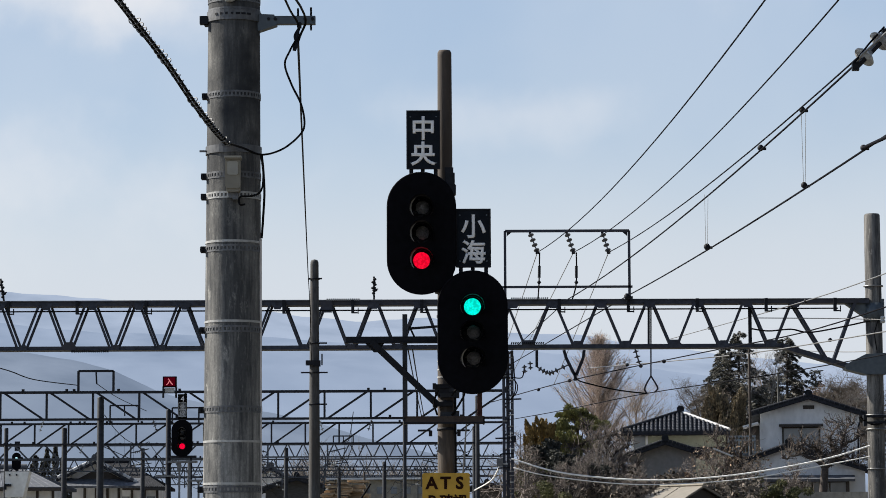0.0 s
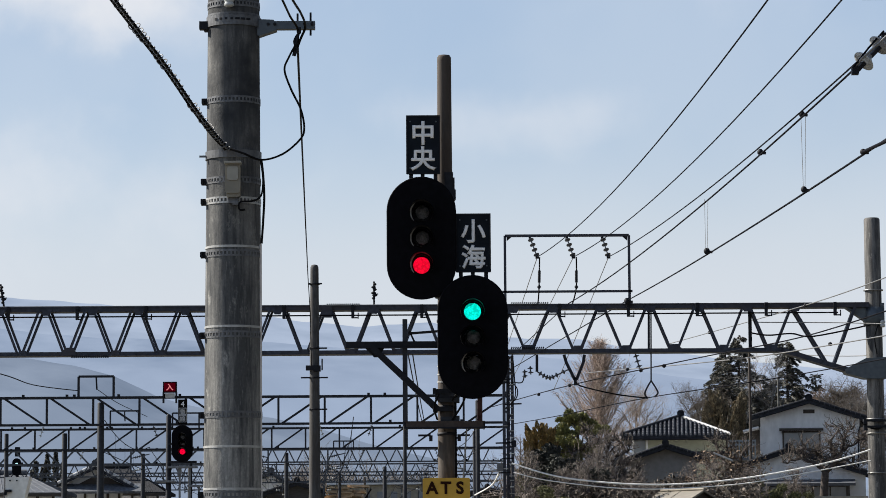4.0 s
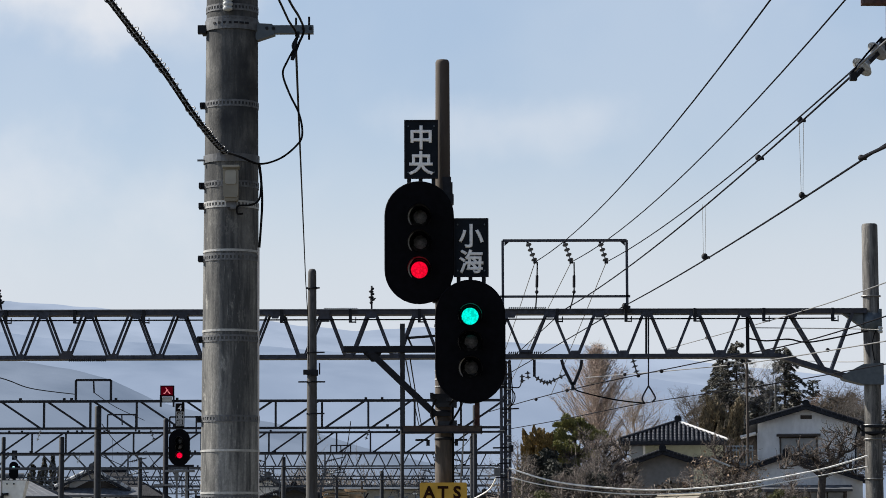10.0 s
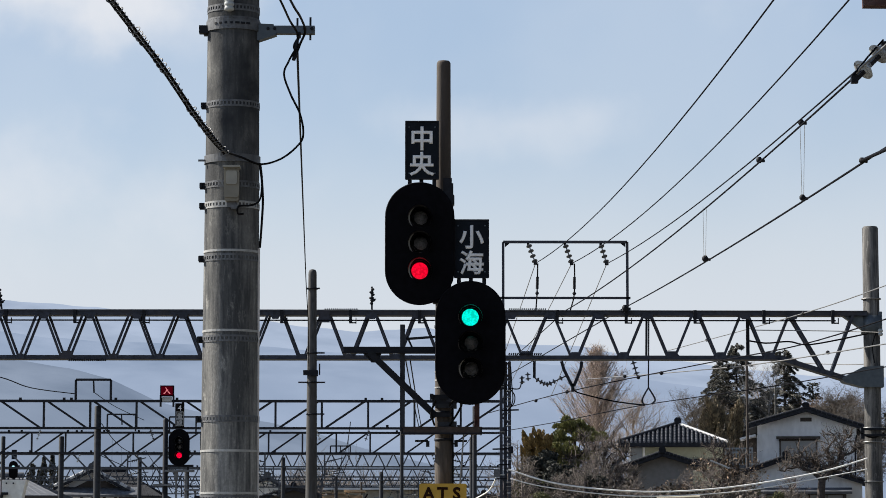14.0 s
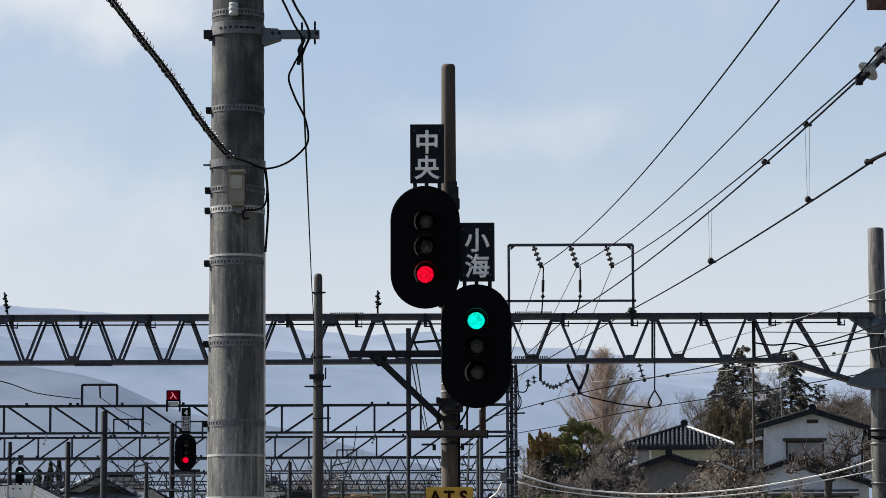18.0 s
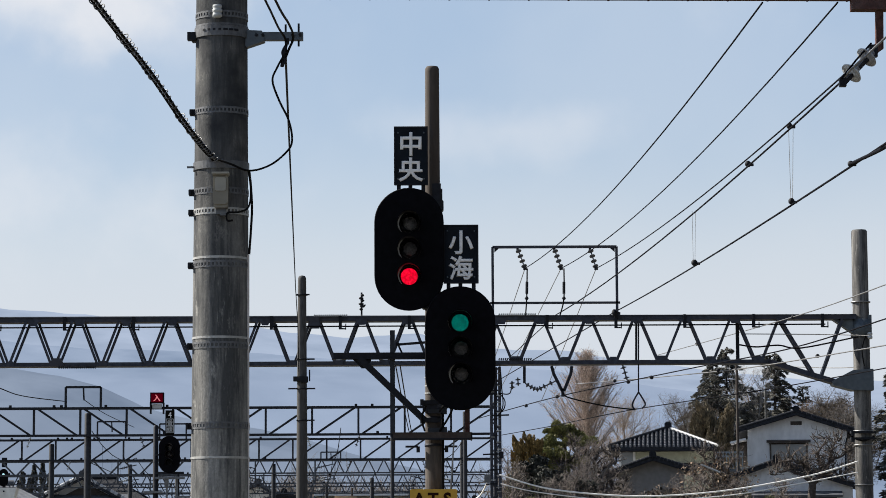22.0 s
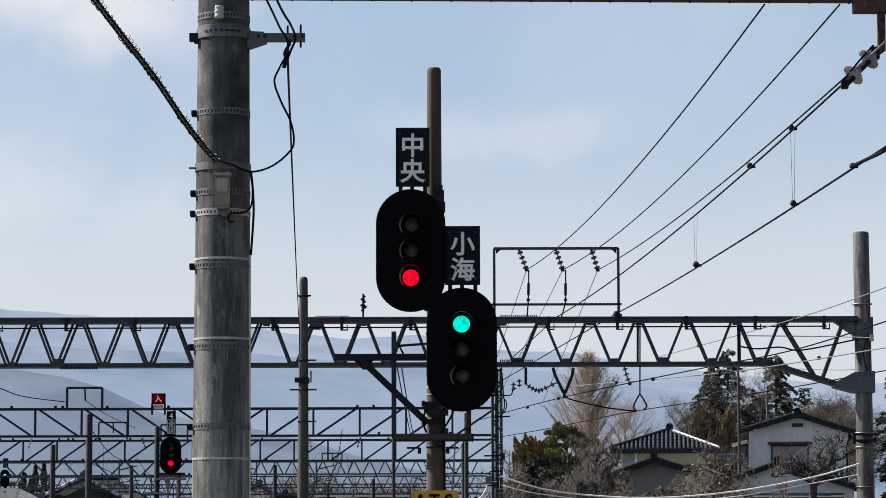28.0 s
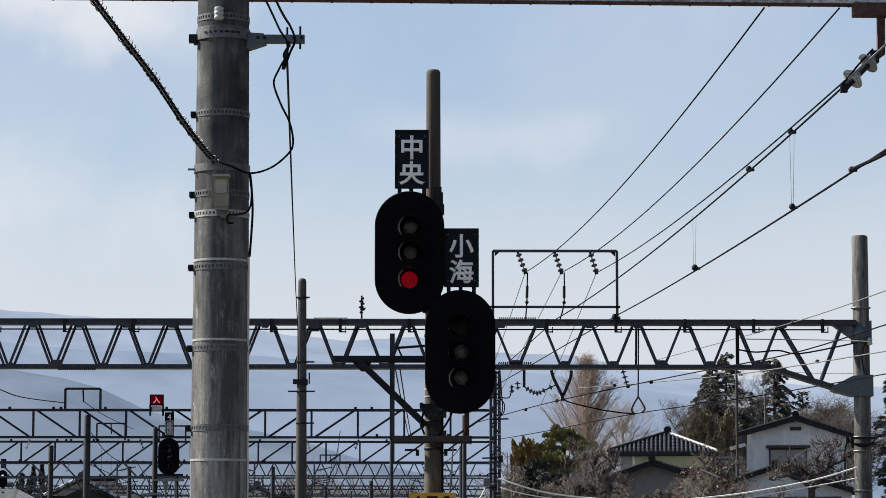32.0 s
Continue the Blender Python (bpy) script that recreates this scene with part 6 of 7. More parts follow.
def hip_house():
    y0, d = 158.0, 9.0
    xl, xr = 11.247, 15.726
    ob = thing("house", "cream-green plastered house with a dark tiled hip roof", "house", ((xl + xr) / 2, y0, 4.0), "houses")
    ob.rotation_euler.z = -math.atan2((xl + xr) / 2, y0)
    ze = 8.631
    part("wall", Shape().box(((xl + xr) / 2, y0 + d / 2, (4.0 + ze) / 2), (xr - xl, d, ze - 4.0)), PLASTER_GREEN, ob)
    el, er = 9.928, 15.951
    eave = 8.688
    ap = Vector((13.23, 160, 9.826))
    ap2 = ap + Vector((0, 3.0, 0))
    f0, f1 = Vector((el, y0 - 0.8, eave)), Vector((er, y0 - 0.8, eave))
    b0, b1 = Vector((el, y0 + d + 0.8, eave)), Vector((er, y0 + d + 0.8, eave))
    t = Vector((0, 0, 0.18))
    for quad in ((ap, f0, f1), (ap, ap2, b0, f0), (ap2, ap, f1, b1), (ap2, b1, b0)):
        q = list(quad)
        lo = [p - t for p in q]
        n = len(q)
        s = Shape().add(q + lo, [tuple(range(n)), tuple(range(2 * n - 1, n - 1, -1))] + [(i, i + n, (i + 1) % n + n, (i + 1) % n) for i in range(n)])
        part("roof", s, ROOF_TILE, ob)
    for k in range(1, 25):
        x = el + (er - el) * k / 25
        g = 1 - abs(x - ap.x) / ((ap.x - el) if x < ap.x else (er - ap.x))
        lo, hi, roll = Vector((x, y0 - 0.8, eave + 0.03)), Vector((x, y0 - 0.8 + (ap.y - y0 + 0.8) * g, eave + (ap.z - eave) * g + 0.03)), Shape()
        m = max(1, int((hi - lo).length / 0.24))
        for c in range(m):
            q0, q1 = lerp(lo, hi, c / m), lerp(lo, hi, (c + 1.12) / m)
            roll.tube([q0 + Vector((0, 0, 0.045)), q1 + Vector((0, 0, 0.01))], 0.074, 7, r_end=0.06)
        part("tile_roll", roll, TILE_ROLL, ob)
    # right ridge paler than the left: its glint is put into the colour
    for c, m in ((f0, ROOF_TILE), (f1, RIDGE_LIT)):
        part("hip_ridge", Shape().tube([ap + Vector((0, 0, 0.08)), c + Vector((0, 0, 0.08))], 0.12 if m is ROOF_TILE else 0.085, 8), m, ob)
    part("ridge", Shape().tube([ap + Vector((0, 0, 0.12)), ap2 + Vector((0, 0, 0.12))], 0.16, 8).box(ap + Vector((0, 0, 0.15)), (0.4, 0.4, 0.5), None, 0.1), ROOF_TILE, ob)
    part("gutter", Shape().tube([f0 - t, f1 - t], 0.07, 8), STEEL_DARK, ob)
    part("bay", Shape().box((10.924, y0 + 0.6, 8.102), (0.9, 1.2, 0.9)), WINDOW_GLASS, ob, "glazed bay")
    for u in (10.548, 11.332):
        part("bay_post", Shape().box((u, y0 - 0.05, 8.102), (0.12, 0.12, 1.0)), PLASTER, ob)
    part("band", Shape().box((14.556, y0 - 0.06, 7.648), (2.4, 0.2, 0.35)), ROOF_TILE, ob)


hip_house()
h3 = gable_house("low grey outbuilding with a dark tiled gable roof", 9.49, 12.822, 144.0, 6.0, 4.0, 7.046, 11.256, 7.641, 0.6, PLASTER_GREY,
                 zl=6.792, zr=6.945, n=10)


def shed():
    """A low shed turned half away, its pale sheet slope towards the sun."""
    ra, rb = Vector((9.699, 128, 5.019)), Vector((11.319, 123.4, 4.997))
    ea, eb = Vector((8.461, 126.4, 4.266)), Vector((10.095, 121.8, 4.27))
    fa, fb = Vector((11.05, 129.6, 4.298)), Vector((12.651, 125, 4.304))
    ob = thing("shed", "small dark timber shed with a pale beige sheet roof", "shed", (rb.x, rb.y, 3.9))
    up, into = Vector((0, 0, 0.06)), (ra - rb).normalized() * 0.25
    for q in ((ra, rb, eb, ea), (rb, ra, fa, fb)):
        rf = part("roof", slab(Shape(), *q, 0.07), ROOF_BEIGE, ob, "beige sheet roof")
        for k in range(3):
            part("seam", Shape().tube([lerp(q[0], q[1], k / 2) + up * 0.3, lerp(q[3], q[2], k / 2) + up * 0.3], 0.012, 5), ROOF_BEIGE, rf)
    part("ridge_cap", Shape().tube([ra + up, rb + up], 0.05, 6), ROOF_BEIGE, ob)
    g = [rb - up * 2 + into, eb - up * 2 + into, fb - up * 2 + into]
    h = [ra - up * 2 - into, ea - up * 2 - into, fa - up * 2 - into]
    low = lambda p: Vector((p.x, p.y, 3.9))
    part("wall", Shape().add([g[0], g[1], low(g[1]), low(g[2]), g[2], h[0], h[1], low(h[1]), low(h[2]), h[2]],
         [(0, 1, 2, 3, 4), (9, 8, 7, 6, 5), (1, 6, 7, 2), (4, 3, 8, 9), (0, 5, 6, 1), (0, 4, 9, 5), (2, 7, 8, 3)]), WOOD_DARK, ob)


shed()

s = Shape()
for k in range(9):
    s.box((17.024 + 0.2 + 0.4 * k, 138.0, (4.0 + 4.955) / 2), (0.392, 0.12, 4.955 - 4.0))
solo("block_wall", s, BLOCK_CREAM, "cream concrete block wall by the garden", "wall")

# houses beyond the yard
hl = gable_house("old house with grey tiled gable roof beyond the yard", -19.671, -17.039, 150.0, 5.0, 0.0, 5.988, -18.486, 6.967, 0.7, PLASTER, YARD_TILE, zl=6.019, zr=5.765, n=14, rib=0.06, glint=RIDGE_LIT)
part("gable_panel", Shape().prism([(-19.494, 5.957), (-16.922, 5.946), (-18.242, 6.609)], 149.9, 150.0), WOOD_DARK, hl)
for u in (-19.011, -18.413, -17.815, -17.217):
    part("wall_post", Shape().box((u, 149.95, 5.297), (0.14, 0.1, 1.2)), WOOD_DARK, hl)
part("pent_roof", Shape().box((-18.056, 149.3, 5.781), (4.2, 1.6, 0.12), Matrix.Rotation(radians(16), 3, "X")), YARD_TILE, hl)


def long_house(label, ridge_a, ridge_b, eave_a, eave_b, tile, rolls, r):
    """A house whose long roof slope faces the yard, with a white wall and dark posts below the eave."""
    ra, rb, ea, eb = (Vector(p) for p in (ridge_a, ridge_b, eave_a, eave_b))
    ob = thing("house", label, "house", ((ea.x + eb.x) / 2, ea.y + 1, 0), "houses")
    rf = part("roof", slab(Shape(), ra, rb, eb, ea, 0.16), tile, ob)
    back = Vector((0, 6.0, 0))
    part("back_roof", slab(Shape(), rb, ra, ea + back, eb + back, 0.16), tile, ob)
    for k in range(rolls + 1):
        part("tile_roll", Shape().tube([lerp(ra, rb, k / rolls), lerp(ea, eb, k / rolls)], r, 6), tile, rf)
    part("ridge", Shape().tube([ra + Vector((-0.1, 0, 0.1)), rb + Vector((0.1, 0, 0.1))], 0.15, 8), tile, ob)
    x0, x1, h = ea.x + 0.5, eb.x - 0.5, ea.z - 0.1
    part("wall", Shape().box(((x0 + x1) / 2, ea.y + 3.3, h / 2), (x1 - x0, 5.0, h)), PLASTER, ob)
    part("eave_board", Shape().bar(ea + Vector((0, 0.02, -0.12)), eb + Vector((0, 0.02, -0.12)), 0.05, 0.16), WOOD_DARK, ob)
    n = int((x1 - x0) / 0.7)
    for k in range(n + 1):
        part("wall_post", Shape().box((x0 + (x1 - x0) * k / n, ea.y + 0.76, h / 2), (0.13, 0.08, h)), WOOD_DARK, ob)
    for k in range(0, n, 2):
        part("window", Shape().box((x0 + (x1 - x0) * (k + 0.5) / n, ea.y + 0.77, h - 0.9), (0.45, 0.06, 0.9)), WINDOW_GLASS, ob)
    return ob


long_house("house with a large dark tiled roof beyond the yard", (-19.206, 160, 7.16), (-17.866, 160, 7.155), (-18.467, 156, 5.742), (-15.357, 156, 5.698), ROOF_TILE, 30, 0.03)
long_house("long low house with a grey sheet roof beyond the yard", (-23.304, 145, 6.441), (-21.453, 145, 6.433), (-23.048, 140, 5.42), (-18.917, 140, 5.402), ROOF_GREY, 10, 0.02)
gable_house("dark-roofed timber house beyond the yard", -10.702, -7.145, 170.0, 8.0, 0.0, 5.807, -8.84, 6.482, 0.6, DARK_SIDING, ROOF_TILE, zl=5.682, zr=5.729, n=14)
gable_house("grey-roofed house beyond the yard", -12.909, -10.369, 182.0, 8.0, 0.0, 6.62, -11.098, 7.415, 0.6, PLASTER, YARD_TILE, zl=6.555, zr=6.529, n=14)
gable_house("dark low shed beyond the yard", 1.718, 3.501, 172.0, 6.0, 0.0, 5.726, 2.612, 6.067, 0.4, WOOD_DARK, ROOF_TILE, zl=5.799, zr=5.789, n=8)
TAN = mat("tan_tarpaulin", (0.44, 0.335, 0.225), 0.85, 0, 1.5, 0.4, 0.4, by_piece=0.35)


def timber_stack(xa, xb, y, h, seed):
    """Boards and sheets piled unevenly."""
    rnd = random.Random(seed)
    ob = thing("timber_stack", "uneven stack of tan boards and sheets beyond the yard", "stack", ((xa + xb) / 2, y, 0), "timber stacks")
    n = int(h / 0.13)
    for k in range(n):
        top = h * (k + 1) / n
        lean = 0.16 * math.sin(k * 0.9 + seed) + rnd.gauss(0, 0.07)
        x = xa + lean
        while x < xb + lean - 0.15:
            w = min(xb + lean - x, 0.5 + 1.1 * rnd.random())
            if k < n - 2 or rnd.random() < 0.6:
                part("board", Shape().box((x + w / 2, y + rnd.gauss(0, 0.2), top - h / n / 2), (w - 0.01, 2.4, h / n * (0.6 + 0.5 * rnd.random())), Matrix.Rotation(rnd.gauss(0, 0.06), 3, "Y")), TAN, ob)
            x += w
    return ob


timber_stack(-6.756, -5.225, 160.0, 6.148, 1)
timber_stack(-5.596, -4.373, 161.5, 6.145, 4)
cable(glide([(-4.783, 158, 4.812), (-4.405, 158, 5.375), (-4.089, 158, 5.876)]), 0.06, BLACK_RUBBER, "dark bent pipe beside a timber stack", "bent_pipe", "pipe", "")
dp = thing("depot_building", "long pale depot building beyond the yard", "building", (-3.713, 178.0, 0))
part("wall", Shape().box((-3.713, 178.0, 6.455 / 2), (6.934, 4.0, 6.455)), BLOCK_CREAM, dp)
part("roof", Shape().box((-3.712, 178.0, 6.525 + 0.06), (7.146, 4.8, 0.2)), PLASTER, dp, "white roof edge")
for k in range(8):
    part("window", Shape().box((-6.52 + 0.85 * k, 175.97, 5.821), (0.4, 0.08, 0.45)), WINDOW_GLASS, dp)
for k in range(7):
    part("wall_batten", Shape().box((-6.871 + 1.05 * k, 175.96, 6.385 / 2), (0.06, 0.06, 6.385)), GALVANISED, dp)


# ======================= trees and shrubs =======================
def grow(sh, p, d, length, r, level, rnd, spread, up, shrink=0.72, kids=3, wander=0.18):
    """A branch of three bent pieces that carries smaller branches."""
    pts, q, dd = [p], p.copy(), d.copy()
    for k in range(3):
        dd = (dd + Vector((rnd.gauss(0, wander), rnd.gauss(0, wander), rnd.gauss(0, wander) + up * 0.1))).normalized()
        q = q + dd * (length / 3)
        pts.append(q.copy())
    sh.tube(pts, r, 5 if level > 2 else 3, cap=False, r_end=r * 0.55)
    if level == 0:
        return
    for k in range(kids + (1 if rnd.random() < 0.5 else 0)):
        t = 0.3 + 0.7 * (k + rnd.random()) / (kids + 1)
        i = min(2, int(t * 3))
        base = pts[i].lerp(pts[i + 1], t * 3 - i)
        side = Vector((rnd.gauss(0, 1), rnd.gauss(0, 1), rnd.gauss(0, 0.5)))
        side = (side - dd * side.dot(dd)).normalized()
        nd = (dd * (1 - spread) + side * spread + Vector((0, 0, up * 0.35))).normalized()
        grow(sh, base, nd, length * shrink * (0.75 + 0.4 * rnd.random()), r * 0.5, level - 1, rnd, spread, up, shrink, kids, wander)


def bare_tree(x, y, z0, h, seed, label, material=None, spread=0.5, up=0.5, levels=2, trunk=0.16, kids=4, first=0.3, name="bare_tree", wander=0.16, wide=0.35, boughs=26):
    """Boughs all up the trunk, shorter towards the top, each with its twigs."""
    rnd = random.Random(seed)
    material = material or BARK
    ob = thing(name, label, "tree", (x, y, z0), "bare trees")
    stem = glide([(x, y, z0 - 0.1), (x + rnd.gauss(0, 0.02) * h, y, z0 + h * 0.35), (x + rnd.gauss(0, 0.03) * h, y, z0 + h * 0.7), (x + rnd.gauss(0, 0.03) * h, y, z0 + h * 0.95)], 5)
    part("trunk", Shape().tube(stem, trunk, 8, r_end=trunk * 0.12), material, ob)
    limbs = Shape()
    for k in range(boughs):
        t = first + (0.97 - first) * (k + rnd.random()) / boughs
        i = min(len(stem) - 2, int(t * (len(stem) - 1)))
        b = stem[i].lerp(stem[i + 1], t * (len(stem) - 1) - i)
        a = rnd.random() * 2 * math.pi
        d = Vector((math.cos(a) * spread, math.sin(a) * spread, (1 - spread) * (0.5 + up))).normalized()
        grow(limbs, b, d, h * wide * (1.15 - t) ** 0.8 * (0.6 + 0.6 * rnd.random()), trunk * 0.4 * (1.2 - t), levels, rnd, spread, up, 0.62, kids, wander)
    tagged(part("branching", limbs, material, ob), kind="stuff")
    return ob


def spire_tree(x, y, z0, h, w, seed, label, material, trunk=0.2, boughs=150, first=0.22):
    """A conical bare tree: a straight trunk, straight boughs that climb at half a right angle, short fine twigs along them."""
    rnd = random.Random(seed)
    ob = thing("tall_bare_tree", label, "tree", (x, y, z0), "bare trees")
    part("trunk", Shape().tube([(x, y, z0 - 0.1), (x + 0.06, y, z0 + h * 0.5), (x, y, z0 + h)], trunk, 8, r_end=0.02), material, ob)
    limbs = Shape()
    for k in range(boughs):
        t = first + (0.99 - first) * ((k + rnd.random()) / boughs) ** 0.85
        a, el = rnd.random() * 6.283, radians(34 + 26 * t + rnd.gauss(0, 7))
        L = w * (1.02 - t) ** 0.75 * (0.6 + 0.45 * rnd.random()) + 0.25
        d = Vector((math.cos(a) * math.cos(el), math.sin(a) * math.cos(el), math.sin(el)))
        p = Vector((x, y, z0 + h * t))
        pts = [p, p + d * L * 0.5 + Vector((rnd.gauss(0, 0.05), 0, -0.03 * L)), p + d * L + Vector((rnd.gauss(0, 0.1), 0, 0.07 * L))]
        limbs.tube(pts, 0.018 + 0.012 * L, 4, cap=False, r_end=0.008)
        for m in range(int(6 + L * 9)):
            f = 0.15 + 0.85 * rnd.random()
            c = pts[0].lerp(pts[1], f * 2) if f < 0.5 else pts[1].lerp(pts[2], f * 2 - 1)
            q = (d * 0.75 + Vector((rnd.gauss(0, 0.5), rnd.gauss(0, 0.5), rnd.gauss(0.15, 0.4)))).normalized()
            ln = (0.25 + 0.5 * rnd.random()) * (1.15 - 0.5 * f)
            tip = c + q * ln
            limbs.tube([c, tip], 0.0095, 3, cap=False, r_end=0.005)
            for _ in range(2):
                e = c.lerp(tip, 0.3 + 0.6 * rnd.random())
                limbs.tube([e, e + (q + Vector((rnd.gauss(0, 0.7), rnd.gauss(0, 0.7), rnd.gauss(0, 0.6)))).normalized() * 0.22], 0.007, 3, cap=False, r_end=0.004)
    tagged(part("branching", limbs, material, ob), kind="stuff")
    return ob


def leaves(sh, c, rad, n, size, rnd, flat=1.0):
    """Small leaf blades scattered through a clump."""
    for _ in range(n):
        v = Vector((rnd.gauss(0, 1), rnd.gauss(0, 1), rnd.gauss(0, 1))).normalized()
        p = Vector(c) + Vector((v.x * rad[0], v.y * rad[1], v.z * rad[2])) * (rnd.random() ** 0.45)
        a = Vector((rnd.gauss(0, 1), rnd.gauss(0, 1), rnd.gauss(0, 1) * flat)).normalized()
        b = a.orthogonal().normalized()
        b = (b * math.cos(rnd.random() * 6.3) + a.cross(b) * math.sin(rnd.random() * 6.3))
        s = size * (0.6 + 0.8 * rnd.random())
        sh.add([p - a * s, p + b * s * 0.45, p + a * s, p - b * s * 0.45], [(0, 1, 2, 3)])


def conifer(x, y, z0, h, w, seed, label, material=None, bare=0.25, droop=0.25, rows=22):
    """Uneven whorls of boughs, each feathered with hanging sprays of needles."""
    rnd = random.Random(seed)
    ob = thing("conifer", label, "tree", (x, y, z0), "conifers")
    part("trunk", Shape().tube([(x, y, z0 - 0.1), (x, y, z0 + h)], h * 0.018, 8, r_end=0.03), BARK, ob)
    br, lf = Shape(), Shape()
    side = [0.65 + 0.5 * rnd.random() for _ in range(8)]
    for k in range(int(rows * 1.5)):
        t = bare + (1 - bare) * (k + rnd.random()) / (rows * 1.5)
        for j in range(5):
            a = rnd.random() * 6.28
            L = (w * (1.02 - t) ** 0.7 * (0.3 + 0.5 * rnd.random()) + 0.15) * side[int(a / 0.786) % 8]
            p = Vector((x, y, z0 + h * t + rnd.gauss(0, 0.12)))
            rise = 0.35 - droop * 2.2 * rnd.random()
            q = p + Vector((math.cos(a) * L, math.sin(a) * L, L * rise))
            mid = p.lerp(q, 0.55) - Vector((0, 0, 0.08 * L))
            br.tube([p, mid, q], 0.04, 3, cap=False, r_end=0.012)
            n = 9 + int(L * 13)
            for m in range(n):
                f = 0.25 + 0.75 * (m + rnd.random()) / n
                c = p.lerp(mid, f / 0.55) if f < 0.55 else mid.lerp(q, (f - 0.55) / 0.45)
                c = c + Vector((rnd.gauss(0, 0.12), rnd.gauss(0, 0.12), rnd.gauss(0, 0.06)))
                d = ((q - p).normalized() + Vector((rnd.gauss(0, 0.6), rnd.gauss(0, 0.6), rnd.gauss(0, 0.35) - 0.2))).normalized()
                u = d.cross(Vector((rnd.gauss(0, 1), rnd.gauss(0, 1), rnd.gauss(0, 1)))).normalized()
                s = 0.2 + 0.2 * rnd.random()
                lf.add([c, c + d * s * 0.5 + u * s * 0.16, c + d * s, c + d * s * 0.5 - u * s * 0.16], [(0, 1, 2, 3)])
    tagged(part("branching", br, BARK, ob), kind="stuff")
    tagged(part("crown", lf, material or NEEDLES, ob), kind="stuff")
    return ob


CEDAR_LEAF = mat("grey_brown_cedar_foliage", (0.19, 0.155, 0.1), 0.8, 0, 3, 0.4, by_piece=0.6)
DEODAR_LEAF = mat("grey_green_cedar_needles", (0.09, 0.089, 0.076), 0.75, 0, 3, 0.4, by_piece=0.6)


def deodar(x, y, z0, h, w, seed, label, material=None, thick=15):
    """A ragged cedar: long level boughs that dip at their tips, each a flat layered spray, with gaps between."""
    rnd = random.Random(seed)
    ob = thing("cedar_tree", label, "tree", (x, y, z0), "conifers")
    part("trunk", Shape().tube([(x, y, z0 - 0.1), (x + 0.1, y, z0 + h)], h * 0.018, 8, r_end=0.03), BARK_DARK, ob)
    br, lf = Shape(), Shape()
    n = int(h * thick)
    lobes = [0.7 + 0.5 * rnd.random() for _ in range(9)]
    for k in range(n):
        t = 0.12 + 0.87 * (k + rnd.random()) / n
        a = rnd.random() * 6.283
        L = w * min(1.0, (1.03 - t) * 2.4 + 0.08) * (0.38 + 0.75 * rnd.random()) * lobes[int(t * 9) % 9]
        d = Vector((math.cos(a), math.sin(a), 0))
        p = Vector((x, y, z0 + h * t))
        rise = 0.25 * rnd.random()
        pts = [p, p + d * L * 0.4 + Vector((0, 0, L * rise * 0.5)), p + d * L * 0.75 + Vector((0, 0, L * rise * 0.5)), p + d * L + Vector((0, 0, L * (rise * 0.3 - 0.16)))]
        br.tube(pts, 0.035, 3, cap=False, r_end=0.01)
        side = d.cross(Vector((0, 0, 1)))
        for m in range(int(20 + L * 95)):
            f = 0.18 + 0.82 * rnd.random() ** 0.75
            i = min(2, int(f * 3))
            c = pts[i].lerp(pts[i + 1], f * 3 - i)
            v = rnd.gauss(0, 0.17) * L * (1.25 - f)
            c = c + side * v + Vector((0, 0, -abs(v) * 0.35 + rnd.gauss(0, 0.05)))
            dd = (d * 0.8 + side * (0.9 if v > 0 else -0.9) + Vector((rnd.gauss(0, 0.25), rnd.gauss(0, 0.25), rnd.gauss(0, 0.25) - 0.25))).normalized()
            blade(lf, c, dd, 0.12 + 0.12 * rnd.random(), rnd, 0.2)
    tagged(part("branching", br, BARK_DARK, ob), kind="stuff")
    tagged(part("crown", lf, material or DEODAR_LEAF, ob), kind="stuff")
    return ob


def clump_tree(x, y, z0, pads, seed, label, material, size=0.12, dense=160, name="pine_tree", category="tree"):
    """A trunk whose limbs carry separate pads of foliage: (dx, dz, width, height)."""
    rnd = random.Random(seed)
    ob = thing(name, label, category, (x, y, z0))
    top = max(p[1] for p in pads)
    part("trunk", Shape().tube(glide([(x, y, z0 - 0.1), (x + 0.15, y, z0 + top * 0.4), (x - 0.1, y, z0 + top * 0.9)], 5), 0.13, 8, r_end=0.06), BARK, ob)
    limbs, lf = Shape(), Shape()
    for dx, dz, w, h in pads:
        c = Vector((x + dx, y + rnd.gauss(0, 0.4), z0 + dz))
        limbs.tube(glide([(x, y, z0 + dz * 0.6), ((x + c.x) / 2, y, z0 + dz * 0.85), c], 4), 0.05, 5, r_end=0.02)
        for _ in range(7):
            cc = c + Vector((rnd.gauss(0, w * 0.28), rnd.gauss(0, w * 0.25), rnd.gauss(0, h * 0.28)))
            leaves(lf, cc, (w * 0.28, w * 0.28, h * 0.34), dense // 7, size, rnd)
    tagged(part("limbs", limbs, BARK, ob), kind="stuff")
    tagged(part("crown", lf, material, ob), kind="stuff")
    return ob


SHOOTS = mat("dark_knotty_shoots", (0.08, 0.066, 0.058), 0.9, 0, 10, 0.3, 0.3, by_piece=0.7)


def blade(sh, p, d, s, rnd, broad=0.3):
    u = d.cross(Vector((rnd.gauss(0, 1), rnd.gauss(0, 1), rnd.gauss(0, 1)))).normalized() * s * broad
    sh.add([p - d * s * 0.3, p + d * s * 0.3 + u, p + d * s, p + d * s * 0.3 - u], [(0, 1, 2, 3)])


